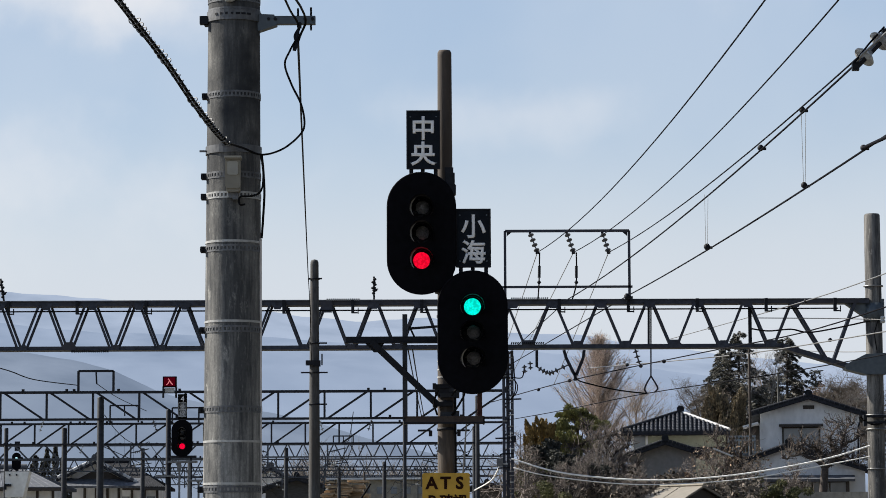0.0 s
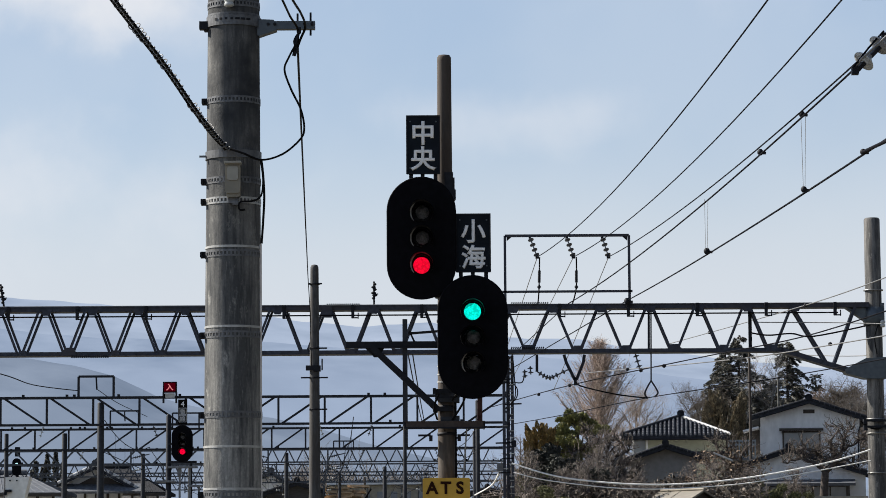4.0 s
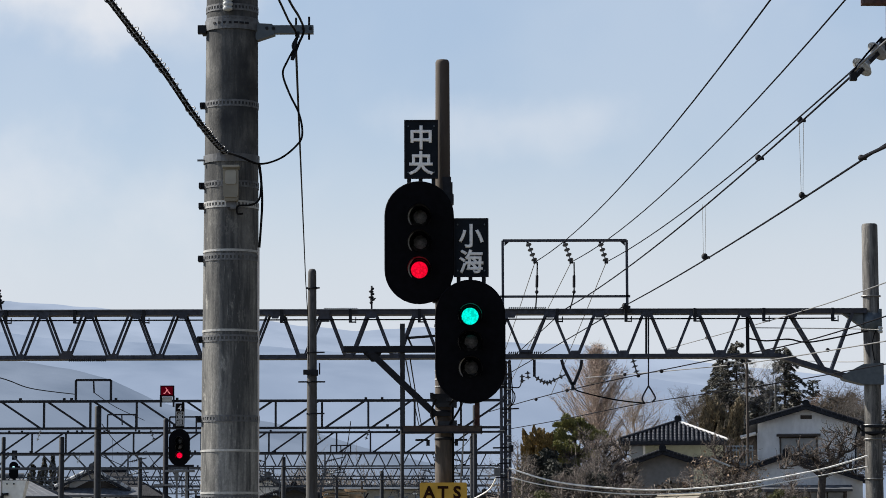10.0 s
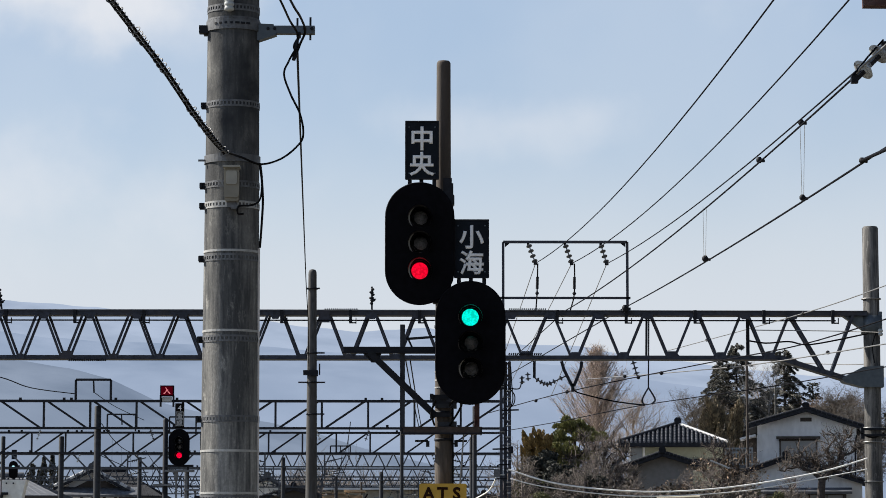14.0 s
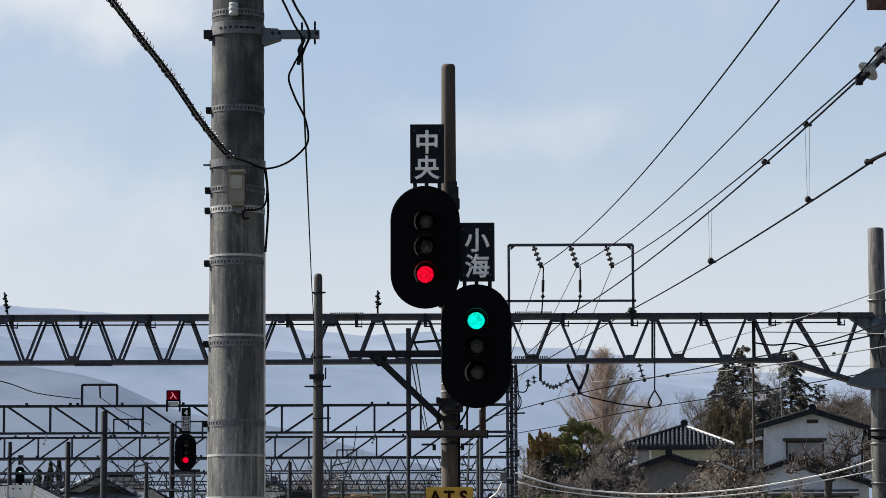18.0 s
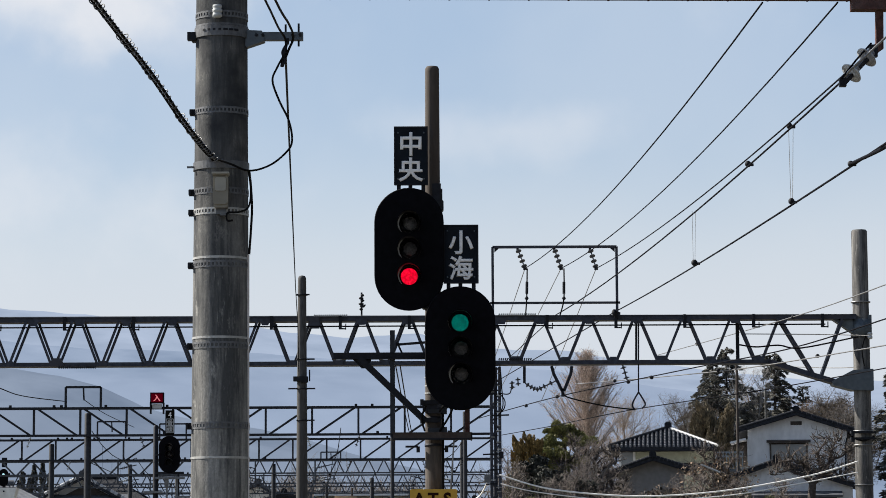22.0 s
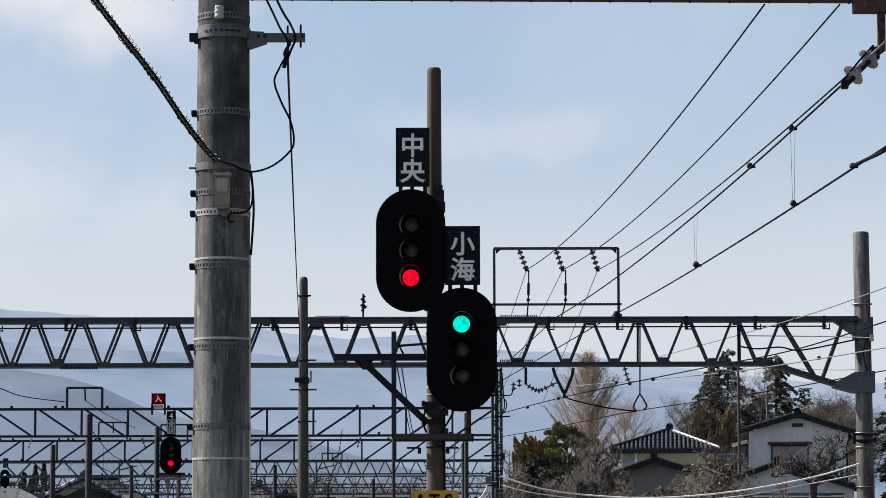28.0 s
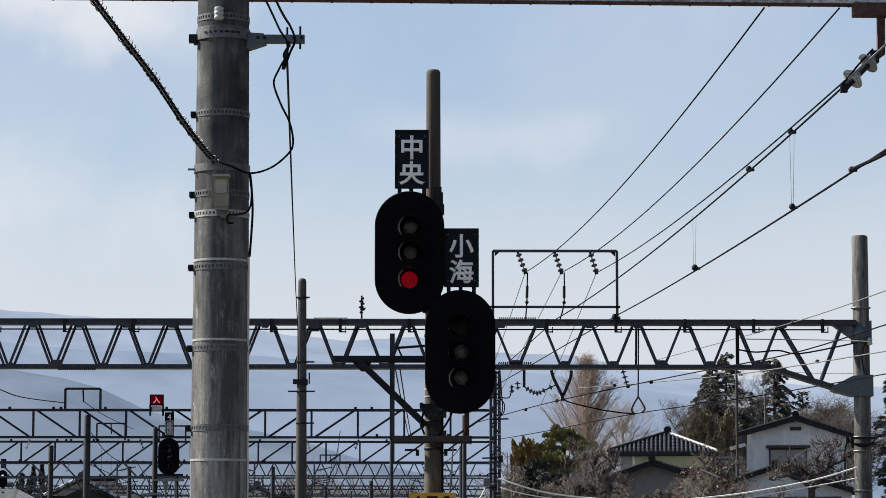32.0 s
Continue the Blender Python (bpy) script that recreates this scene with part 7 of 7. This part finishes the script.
def pad_pine(x, y, z0, pads, seed, label, material, dense=1500):
    """A garden pine: a bent trunk whose limbs carry flat-bottomed domes of upright needles (centre, width, height)."""
    rnd = random.Random(seed)
    ob = thing("garden_pine", label, "tree", (x, y, z0))
    top = max(c[2] for c, w, h in pads)
    part("trunk", Shape().tube(glide([(x, y, z0 - 0.1), (x + 0.2, y, z0 + (top - z0) * 0.4), (x - 0.15, y, z0 + (top - z0) * 0.7), (x + 0.1, y, top)], 5), 0.14, 8, r_end=0.05), BARK_DARK, ob)
    limbs = Shape()
    for c, w, h in pads:
        c = Vector(c) + Vector((0, rnd.gauss(0, 0.35), 0))
        limbs.tube(glide([(x, y, lerp((0, 0, z0), c, 0.62)[2]), lerp((x, y, c.z - 0.5), c, 0.5), c], 4), 0.05, 5, r_end=0.025)
        lf = Shape()
        lumps = [(rnd.gauss(0, 0.24), rnd.gauss(0, 0.24), rnd.uniform(0.35, 1.1)) for _ in range(9)]
        for _ in range(dense):
            lx, ly, lh = lumps[int(rnd.random() * 9)]
            a, rr = rnd.random() * 6.283, math.sqrt(rnd.random())
            dx, dy = math.cos(a) * rr, math.sin(a) * rr
            p = c + Vector(((lx + dx * 0.2) * w, (ly + dy * 0.2) * w, h * 1.75 * lh * (0.1 + 0.85 * math.sqrt(1 - rr * rr * 0.96) * rnd.random() ** 0.4)))
            blade(lf, p, Vector((dx * 0.9 + rnd.gauss(0, 0.4), dy * 0.9 + rnd.gauss(0, 0.4), 0.7)).normalized(), 0.1 + 0.06 * rnd.random(), rnd, 0.22)
        tagged(part("foliage_pad", lf, material, ob), kind="stuff")
    tagged(part("limbs", limbs, BARK_DARK, ob), kind="stuff")
    return ob


def flame_bush(x, y, z0, w, h, count, seed, label, material, tall=0.8, name="evergreen_bush", dense=420, size=0.11):
    """An upright evergreen of many pointed sprays, each twisting upwards and outwards."""
    rnd = random.Random(seed)
    ob = thing(name, label, "bush", (x, y, z0))
    part("trunk", Shape().tube([(x, y, z0 - 0.1), (x + 0.05, y, z0 + h * 0.7)], 0.09, 7, r_end=0.03), BARK_DARK, ob)
    lf = Shape()
    for k in range(count):
        t, a = rnd.random() ** 0.8, rnd.random() * 6.283
        out = w * 0.5 * (1.0 - 0.55 * t ** 2.2) * (0.55 + 0.45 * rnd.random())
        b = Vector((x + math.cos(a) * out, y + math.sin(a) * out, z0 + (h - tall * 0.8) * t))
        ax = Vector((math.cos(a) * 0.35, math.sin(a) * 0.35, 1.0)).normalized()
        L, r = tall * (0.6 + 0.6 * rnd.random()), tall * 0.26 * (0.7 + 0.6 * rnd.random())
        for _ in range(dense):
            u, c = rnd.random(), rnd.random() * 6.283
            q = r * (math.sin(min(1, u * 1.7 + 0.25) * 1.57) * (1 - u) ** 0.7 + 0.02) * (0.6 + 0.4 * rnd.random())
            o = Vector((math.cos(c) * q, math.sin(c) * q, 0))
            d = (ax + o / max(r, 0.01) * 0.5 + Vector((rnd.gauss(0, 0.2), rnd.gauss(0, 0.2), 0))).normalized()
            blade(lf, b + ax * (u * L) + o, d, size * (0.7 + 0.6 * rnd.random()), rnd, 0.25)
    tagged(part("crown", lf, material, ob), kind="stuff")
    return ob


def fruit_tree(x, y, z0, arms, seed, label, thick=0.22, bark=None):
    """A pruned tree: a short leaning trunk, knotty arms through given knees, and stubby upright shoots."""
    rnd = random.Random(seed)
    bark = bark or BARK_DARK
    ob = thing("fruit_tree", label, "tree", (x, y, z0), "fruit trees")
    fork = Vector((x + 0.05, y, arms[0][0][2]))
    part("trunk", Shape().tube(glide([(x - 0.1, y, z0 - 0.1), (x - 0.05, y, (z0 + fork.z) / 2), fork], 4), thick, 9, r_end=thick * 0.8), bark, ob)
    tw = Shape()
    for arm in arms:
        pts = glide([fork] + [Vector(p) + Vector((0, rnd.gauss(0, 0.3), 0)) for p in arm[1:]], 5)
        pts = [p + Vector((rnd.gauss(0, 0.04), 0, rnd.gauss(0, 0.04))) for p in pts]
        part("limb", Shape().tube(pts, thick * 0.5, 7, r_end=thick * 0.16), bark, ob)
        for p in pts[3:]:
            for _ in range(3):
                d = Vector((rnd.gauss(0, 0.6), rnd.gauss(0, 0.6), 0.3 + rnd.random())).normalized()
                grow(tw, p, d, 0.4 + 0.5 * rnd.random(), thick * 0.13, 1, rnd, 0.6, 0.5, 0.6, 2, 0.35)
    tagged(part("branching", tw, SHOOTS, ob), kind="stuff")
    return ob


G0 = 4.0
spire_tree(10.15, 185.0, G0, 11.45, 6.5, 11, "tall conical bare tree with fine pale branches", BARK_LARCH, 0.22, 170, 0.4)
bare_tree(12.906, 190.0, G0, 8.8, 12, "bare grey-brown tree behind a house", BARK_PALE, 0.55, 0.5, 3, 0.14, 4, 0.3, wide=0.4, boughs=44)
bare_tree(16.995, 192.0, G0, 9.2, 13, "bare brown tree behind a house", BARK, 0.55, 0.6, 3, 0.14, 4, 0.3, wide=0.4, boughs=44)
bare_tree(24.087, 215.0, G0, 13.0, 14, "bare grey tree between conifers", BARK_PALE, 0.5, 0.6, 3, 0.16, 3, 0.4, wide=0.28)
bare_tree(31.02, 220.0, G0, 11.0, 15, "broad bare tree behind the house", BARK, 0.72, 0.25, 3, 0.34, 4, 0.45, wide=0.46, boughs=95)
bare_tree(29.025, 225.0, G0, 10.6, 16, "bare reddish-brown tree behind the house", BARK_RED, 0.6, 0.5, 3, 0.15, 4, 0.4, wide=0.34, boughs=90)
bare_tree(32.68, 215.0, G0, 10.2, 17, "bare tree behind the house", BARK, 0.65, 0.3, 3, 0.16, 3, 0.4, wide=0.36, boughs=48)
conifer(30.276, 230.0, G0, 12.4, 2.2, 23, "small dark conifer behind the house", rows=22)

flame_bush(4.554, 134.0, G0, 1.75, 8.306 - 4.0, 90, 31, "upright brown-green evergreen bush with orange tips", HEDGE_LEAF)
flame_bush(4.121, 130.0, G0, 1.3, 5.987 - 4.0, 34, 34, "upright green evergreen bush", PINE_LEAF)
pad_pine(6.579, 138.0, G0, [((6.251, 138, 8.58), 1.15, 0.42), ((7.075, 138, 8.273), 1.4, 0.45), ((5.787, 137.6, 7.823), 1.15, 0.45), ((7.48, 138.4, 8.012), 1.0, 0.35), ((6.548, 137.4, 7.922), 1.1, 0.45), ((5.437, 137.2, 7.317), 1.0, 0.42), ((6.139, 137, 7.198), 1.2, 0.45), ((7.001, 136.8, 6.915), 1.1, 0.4), ((5.842, 136.6, 6.505), 1.2, 0.5)], 32, "garden pine with layered yellow-green pads", PINE_LEAF, 3200)
flame_bush(17.523, 176.0, G0, 3.2, 12.049 - 4.0, 150, 24, "tall brown-green cedar hedge between the houses", CEDAR_LEAF, 1.3, "cedar_bush", 420, 0.17)
fruit_tree(18.92, 141.0, G0, [((19.02, 141, 6.21), (18.41, 141, 6.661), (17.625, 141, 6.833), (17.003, 141, 6.668)), ((19.02, 141, 6.21), (18.697, 141, 6.997), (18.196, 141, 7.28), (17.408, 141, 7.34)), ((19.02, 141, 6.21), (19.429, 141, 6.994), (19.271, 141, 7.613), (19.735, 141, 8.342)), ((19.02, 141, 6.21), (19.654, 141, 6.993), (20.254, 141, 7.496), (20.965, 141, 7.83)), ((19.02, 141, 6.21), (19.479, 141, 6.657), (20.043, 141, 6.767), (20.514, 141, 6.372)), ((19.02, 141, 6.21), (19.772, 141, 7.273), (19.897, 141, 7.975), (20.47, 141, 8.451))], 41, "gnarled dark bare fruit tree before the house", 0.23)
fruit_tree(7.55, 136.5, G0, [((7.6, 136.5, 5.7), (7.1, 136.5, 6.5), (6.5, 136.5, 7.1), (6.1, 136.5, 7.0)), ((7.6, 136.5, 5.7), (7.3, 136.5, 6.9), (7.0, 136.5, 7.6), (6.9, 136.5, 8.0)), ((7.6, 136.5, 5.7), (7.9, 136.5, 6.7), (7.9, 136.5, 7.4), (8.2, 136.5, 7.8)), ((7.6, 136.5, 5.7), (8.1, 136.5, 6.3), (8.4, 136.5, 6.9), (8.8, 136.5, 7.1)), ((7.6, 136.5, 5.7), (6.9, 136.5, 6.0), (6.3, 136.5, 6.1), (5.8, 136.5, 5.9)), ((7.6, 136.5, 5.7), (8.2, 136.5, 5.9), (8.9, 136.5, 5.8), (9.4, 136.5, 6.1))], 46, "old gnarled garden tree with grey lichened limbs", 0.26, BARK_LICHEN)
fruit_tree(14.016, 139.0, G0, [((13.973, 139, 5.571), (13.565, 139, 6.126), (13.045, 139, 6.543), (12.602, 139, 6.628)), ((13.973, 139, 5.571), (13.766, 139, 6.54), (13.498, 139, 7.233), (13.227, 139, 7.65)), ((13.973, 139, 5.571), (14.373, 139, 6.344), (14.548, 139, 6.952), (14.888, 139, 7.366)), ((13.973, 139, 5.571), (14.532, 139, 5.845), (15.034, 139, 6.064), (15.502, 139, 5.896)), ((13.973, 139, 5.571), (14.154, 139, 6.538), (13.996, 139, 7.092), (14.169, 139, 7.563))], 44, "gnarled bare fruit tree with stubby shoots in the garden", 0.16)
deodar(20.864, 200.0, G0, 17.425 - 4.0, 2.9, 21, "tall ragged grey-green cedar behind the houses")
deodar(20.15, 202.5, G0, 12.75, 2.4, 27, "grey-green cedar crowded against a taller one")
deodar(22.35, 204.0, G0, 9.6, 2.3, 28, "low dark cedar between taller ones", NEEDLES, 17)
bare_tree(20.75, 197.5, G0, 12.2, 76, "bare silvery tree before the cedar", BARK_SILVER, 0.5, 0.5, 3, 0.1, 3, 0.5, wide=0.2, boughs=24)
deodar(24.874, 205.0, G0, 17.367 - 4.0, 2.6, 22, "dark ragged cedar behind the house", None, 17)
deodar(24.003, 208.0, G0, 14.6 - 4.0, 2.5, 25, "dark cedar between taller ones behind the house", NEEDLES, 17)
bare_tree(22.971, 199.0, G0, 16.141 - 4.0, 75, "silvery bare tree between the cedars", BARK_SILVER, 0.5, 0.6, 3, 0.11, 3, 0.6, wide=0.22, boughs=26)
deodar(24.406, 150.0, G0, 12.355 - 4.0, 1.025, 26, "dark evergreen tree beside the house", None, 14)
# added dark foliage in place of the bush's own deep shade
clump_tree(5.0, 131.4, G0, [(-0.1, 2.75, 1.2, 0.9), (0.45, 2.3, 1.3, 0.9), (-0.4, 2.1, 1.1, 0.9)], 38, "dark green clump added for the deep shade below the pine", NEEDLES, 0.08, 3000, "garden_shrub", "bush")
clump_tree(5.163, 130.0, G0, [(-0.6, 1.9, 1.5, 1.2), (0.5, 1.7, 1.6, 1.2), (1.5, 1.2, 1.6, 1.2), (-1.2, 0.9, 1.5, 1.2), (0.0, 0.6, 2.2, 1.2)], 33, "dark green garden shrub", NEEDLES, 0.07, 2600, "garden_shrub", "bush")
clump_tree(10.667, 134.0, G0, [(0.0, 1.25, 1.6, 0.8), (1.0, 1.15, 1.2, 0.7)], 35, "round clipped reddish-brown shrub", BROWN_LEAF, 0.045, 3600, "round_shrub", "bush")
clump_tree(4.426, 122.0, G0, [(0.0, 0.65, 1.1, 0.7)], 36, "round clipped olive shrub", CLIPPED_LEAF, 0.045, 2600, "round_shrub", "bush")
clump_tree(15.557, 136.0, G0, [(-0.9, 0.8, 1.1, 0.7), (-0.3, 0.85, 1.1, 0.7), (0.4, 0.8, 1.1, 0.7), (1.0, 0.75, 1.1, 0.7)], 37, "clipped dark olive garden hedge", CLIPPED_LEAF, 0.05, 2600, "hedge", "hedge")
for i, (x, y, h) in enumerate(((7.404, 133.0, 3.2), (8.583, 137.0, 2.9), (6.488, 128.0, 2.4), (9.19, 132.0, 1.7), (5.424, 127.0, 2.0), (3.497, 126.0, 2.8), (8.417, 141.0, 3.4), (8.457, 127.0, 2.0), (14.422, 133.0, 2.2), (17.134, 140.0, 2.4), (11.906, 136.0, 2.4), (4.02, 150.0, 4.6), (7.443, 136.0, 4.0), (9.437, 130.0, 1.4), (12.7, 133.0, 2.6))):
    bare_tree(x, y, G0 if x > 3.4 else 2.5, h, 50 + i, "tangle of bare brown garden twigs", TWIGS, 0.6, 0.4, 2, 0.1, 4, 0.03, "bare_shrub", 0.3, 0.5, 40)
rnd = random.Random(9)
s = Shape()
for k in range(700):
    x = 3.137 + (14.322 - 3.137) * rnd.random()
    leaves(s, (x, 126 + 14 * rnd.random(), 3.6 + 1.9 * rnd.random() ** 1.4), (0.5, 0.5, 0.4), 26, 0.12, rnd)
solo("undergrowth", s, mat("brown_undergrowth", (0.1, 0.085, 0.07), 0.9, 0, 3, 0.4, by_piece=0.85), "dry brown undergrowth on the garden slope", "bushes", kind="stuff")

solo("garden_stake", Shape().tube([(13.029, 137, 7.058), (13.953, 137, 6.672)], 0.045, 8), PORCELAIN, "white plastic garden stake leaning in the bushes", "stake")
rnd = random.Random(19)
s = Shape()
for k in range(420):
    leaves(s, (13.945, 138.6, 6.39), (2.1, 0.8, 1.25), 2, 0.085, rnd)
for k in range(160):
    leaves(s, (12.316, 136, 5.513), (2.4, 1.5, 0.8), 2, 0.08, rnd)
solo("dry_leaves", s, mat("pale_dry_leaves", (0.27, 0.2, 0.14), 0.85, 0, 3, 0.3, by_piece=0.5), "pale dry leaves caught in the garden bushes", "leaves", kind="stuff")

# thin poles among the houses
for x, y, zt, r, z0 in ((16.038, 148.0, 12.72, 0.085, 4.0), (18.944, 160.0, 12.074, 0.07, 4.0), (-4.772, 170.0, 6.836, 0.09, 0.0)):
    solo("utility_pole", Shape().tube([(x, y, z0), (x, y, zt)], r, 10, r_end=r * 0.75), CONCRETE_BROWN if r > 0.08 else CONCRETE, "thin grey utility pole among the houses", "pole", "thin poles")

# dark wood on the skyline beyond the yard
rnd = random.Random(77)
s = Shape()
for u, top in ((-64.2, 12.4), (-63.4, 13.3), (-61.9, 14.6), (-61.1, 15.8), (-60.2, 14.9), (-59.5, 16.9), (-58.7, 17.4), (-57.9, 15.6), (-57.0, 14.2), (-56.0, 12.8)):
    y = 420 + 12 * rnd.random()
    for j in range(2800):
        t = rnd.random() ** 0.6
        r, a = (0.12 + 2.5 * (1.0 - t)) * math.sqrt(rnd.random()) * (0.75 + 0.25 * math.sin(t * 40 + u)), rnd.random() * 6.283
        blade(s, Vector((u + r * math.cos(a), y + r * math.sin(a), top * t)), Vector((math.cos(a), math.sin(a), -0.3)), 0.3, rnd, 0.35)
for k in range(60):
    x, y, top = -70.864 + (9.581 - -70.864) * rnd.random(), 425 + 30 * rnd.random(), 7 + 3 * rnd.random()
    for j in range(200):
        t = rnd.random() ** 0.8
        r, a = 1.6 * (1.03 - t * t) * math.sqrt(rnd.random()), rnd.random() * 6.283
        blade(s, Vector((x + r * math.cos(a), y + r * math.sin(a), top * t)), Vector((math.cos(a), math.sin(a), -0.3)), 0.5, rnd, 0.4)
solo("far_wood", s, DEODAR_LEAF, "dark conifers on the skyline beyond the yard", "trees", kind="stuff")


rnd = random.Random(31)
s = Shape()
for k in range(72):
    x, y = -22.755 + (0.941 - -22.755) * rnd.random(), 320 + 30 * rnd.random()
    top = 2.6 + 7.2 + 2.0 * rnd.random() + (2.4 if k % 9 == 0 else 0)
    for j in range(18):
        a = rnd.random() * 6.283
        grow(s, Vector((x, y, top * (0.25 + 0.45 * rnd.random()))), Vector((math.cos(a) * 0.7, math.sin(a) * 0.7, 0.7)), top * 0.3, 0.09, 2, rnd, 0.5, 0.5, 0.65, 3, 0.2)
solo("far_bare_trees", s, BARK_GREY, "grey band of bare trees beyond the yard", "trees", kind="stuff")


# fittings on the gantry's column
xc = 7.17
solo("column_insulator", Shape().lathe((7.297, 46.8, 6.246), [(0.02, -0.06), (0.042, -0.045), (0.042, -0.015), (0.028, 0.0), (0.042, 0.015), (0.042, 0.045), (0.02, 0.06)], 14), PORCELAIN, "white porcelain insulator beside the concrete column", "insulator")
for v in (4.643, 4.541):
    solo("column_bracket", Shape().box((xc - 0.02, 46.83, v), (0.42, 0.08, 0.035)).box((xc - 0.2, 46.76, v - 0.02), (0.06, 0.06, 0.08)), STEEL_DARK, "dark steel bracket on the concrete column", "bracket", "column brackets")
cable(glide([(6.887, 46.78, 4.644), (7.012, 46.82, 4.542), (7.171, 46.82, 4.504), (7.337, 46.8, 4.577)]), 0.014, BLACK_RUBBER, "black cable looping round the concrete column", "cable", "cable", "column cables")
cable(glide([(7.223, 46.75, 6.252), (7.158, 46.78, 6.02), (7.192, 46.8, 5.739)]), 0.009, BLACK_RUBBER, "black cable on the concrete column", "cable", "cable", "column cables")
for p, q in (((-0.59, 46.9, 5.799), (-0.559, 75, 5.807)), ((-0.515, 46.9, 5.798), (-0.499, 75, 5.807))):
    cable(hang(p, q, 0.05), 0.012, BLACK_RUBBER, "dark guy wire behind the signal post")
bare_tree(30.316, 212.0, G0, 9.8, 71, "fine-twigged bare tree behind the house", BARK_GREY, 0.6, 0.4, 3, 0.14, 4, 0.3, wide=0.34, boughs=44)
bare_tree(26.322, 214.0, G0, 9.4, 72, "fine-twigged bare tree behind the house", BARK_GREY, 0.6, 0.4, 3, 0.14, 4, 0.3, wide=0.34, boughs=44)
bare_tree(19.064, 205.0, G0, 9.6, 73, "fine-twigged bare tree among conifers", BARK, 0.6, 0.5, 3, 0.14, 4, 0.3, wide=0.36, boughs=40)


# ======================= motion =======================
# share of light that the added wheels let pass: sectors before the lamp on the first and on the second wheel
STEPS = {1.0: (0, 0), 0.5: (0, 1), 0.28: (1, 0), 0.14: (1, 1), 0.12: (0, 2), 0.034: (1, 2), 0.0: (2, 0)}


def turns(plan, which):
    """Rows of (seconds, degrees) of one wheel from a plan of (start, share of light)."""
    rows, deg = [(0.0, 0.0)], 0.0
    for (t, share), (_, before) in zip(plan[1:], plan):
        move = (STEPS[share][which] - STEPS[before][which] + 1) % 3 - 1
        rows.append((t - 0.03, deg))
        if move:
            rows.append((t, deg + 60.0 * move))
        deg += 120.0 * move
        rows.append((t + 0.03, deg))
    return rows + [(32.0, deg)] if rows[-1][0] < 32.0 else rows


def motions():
    # the lamps' fading is imitated by turning the added wheels
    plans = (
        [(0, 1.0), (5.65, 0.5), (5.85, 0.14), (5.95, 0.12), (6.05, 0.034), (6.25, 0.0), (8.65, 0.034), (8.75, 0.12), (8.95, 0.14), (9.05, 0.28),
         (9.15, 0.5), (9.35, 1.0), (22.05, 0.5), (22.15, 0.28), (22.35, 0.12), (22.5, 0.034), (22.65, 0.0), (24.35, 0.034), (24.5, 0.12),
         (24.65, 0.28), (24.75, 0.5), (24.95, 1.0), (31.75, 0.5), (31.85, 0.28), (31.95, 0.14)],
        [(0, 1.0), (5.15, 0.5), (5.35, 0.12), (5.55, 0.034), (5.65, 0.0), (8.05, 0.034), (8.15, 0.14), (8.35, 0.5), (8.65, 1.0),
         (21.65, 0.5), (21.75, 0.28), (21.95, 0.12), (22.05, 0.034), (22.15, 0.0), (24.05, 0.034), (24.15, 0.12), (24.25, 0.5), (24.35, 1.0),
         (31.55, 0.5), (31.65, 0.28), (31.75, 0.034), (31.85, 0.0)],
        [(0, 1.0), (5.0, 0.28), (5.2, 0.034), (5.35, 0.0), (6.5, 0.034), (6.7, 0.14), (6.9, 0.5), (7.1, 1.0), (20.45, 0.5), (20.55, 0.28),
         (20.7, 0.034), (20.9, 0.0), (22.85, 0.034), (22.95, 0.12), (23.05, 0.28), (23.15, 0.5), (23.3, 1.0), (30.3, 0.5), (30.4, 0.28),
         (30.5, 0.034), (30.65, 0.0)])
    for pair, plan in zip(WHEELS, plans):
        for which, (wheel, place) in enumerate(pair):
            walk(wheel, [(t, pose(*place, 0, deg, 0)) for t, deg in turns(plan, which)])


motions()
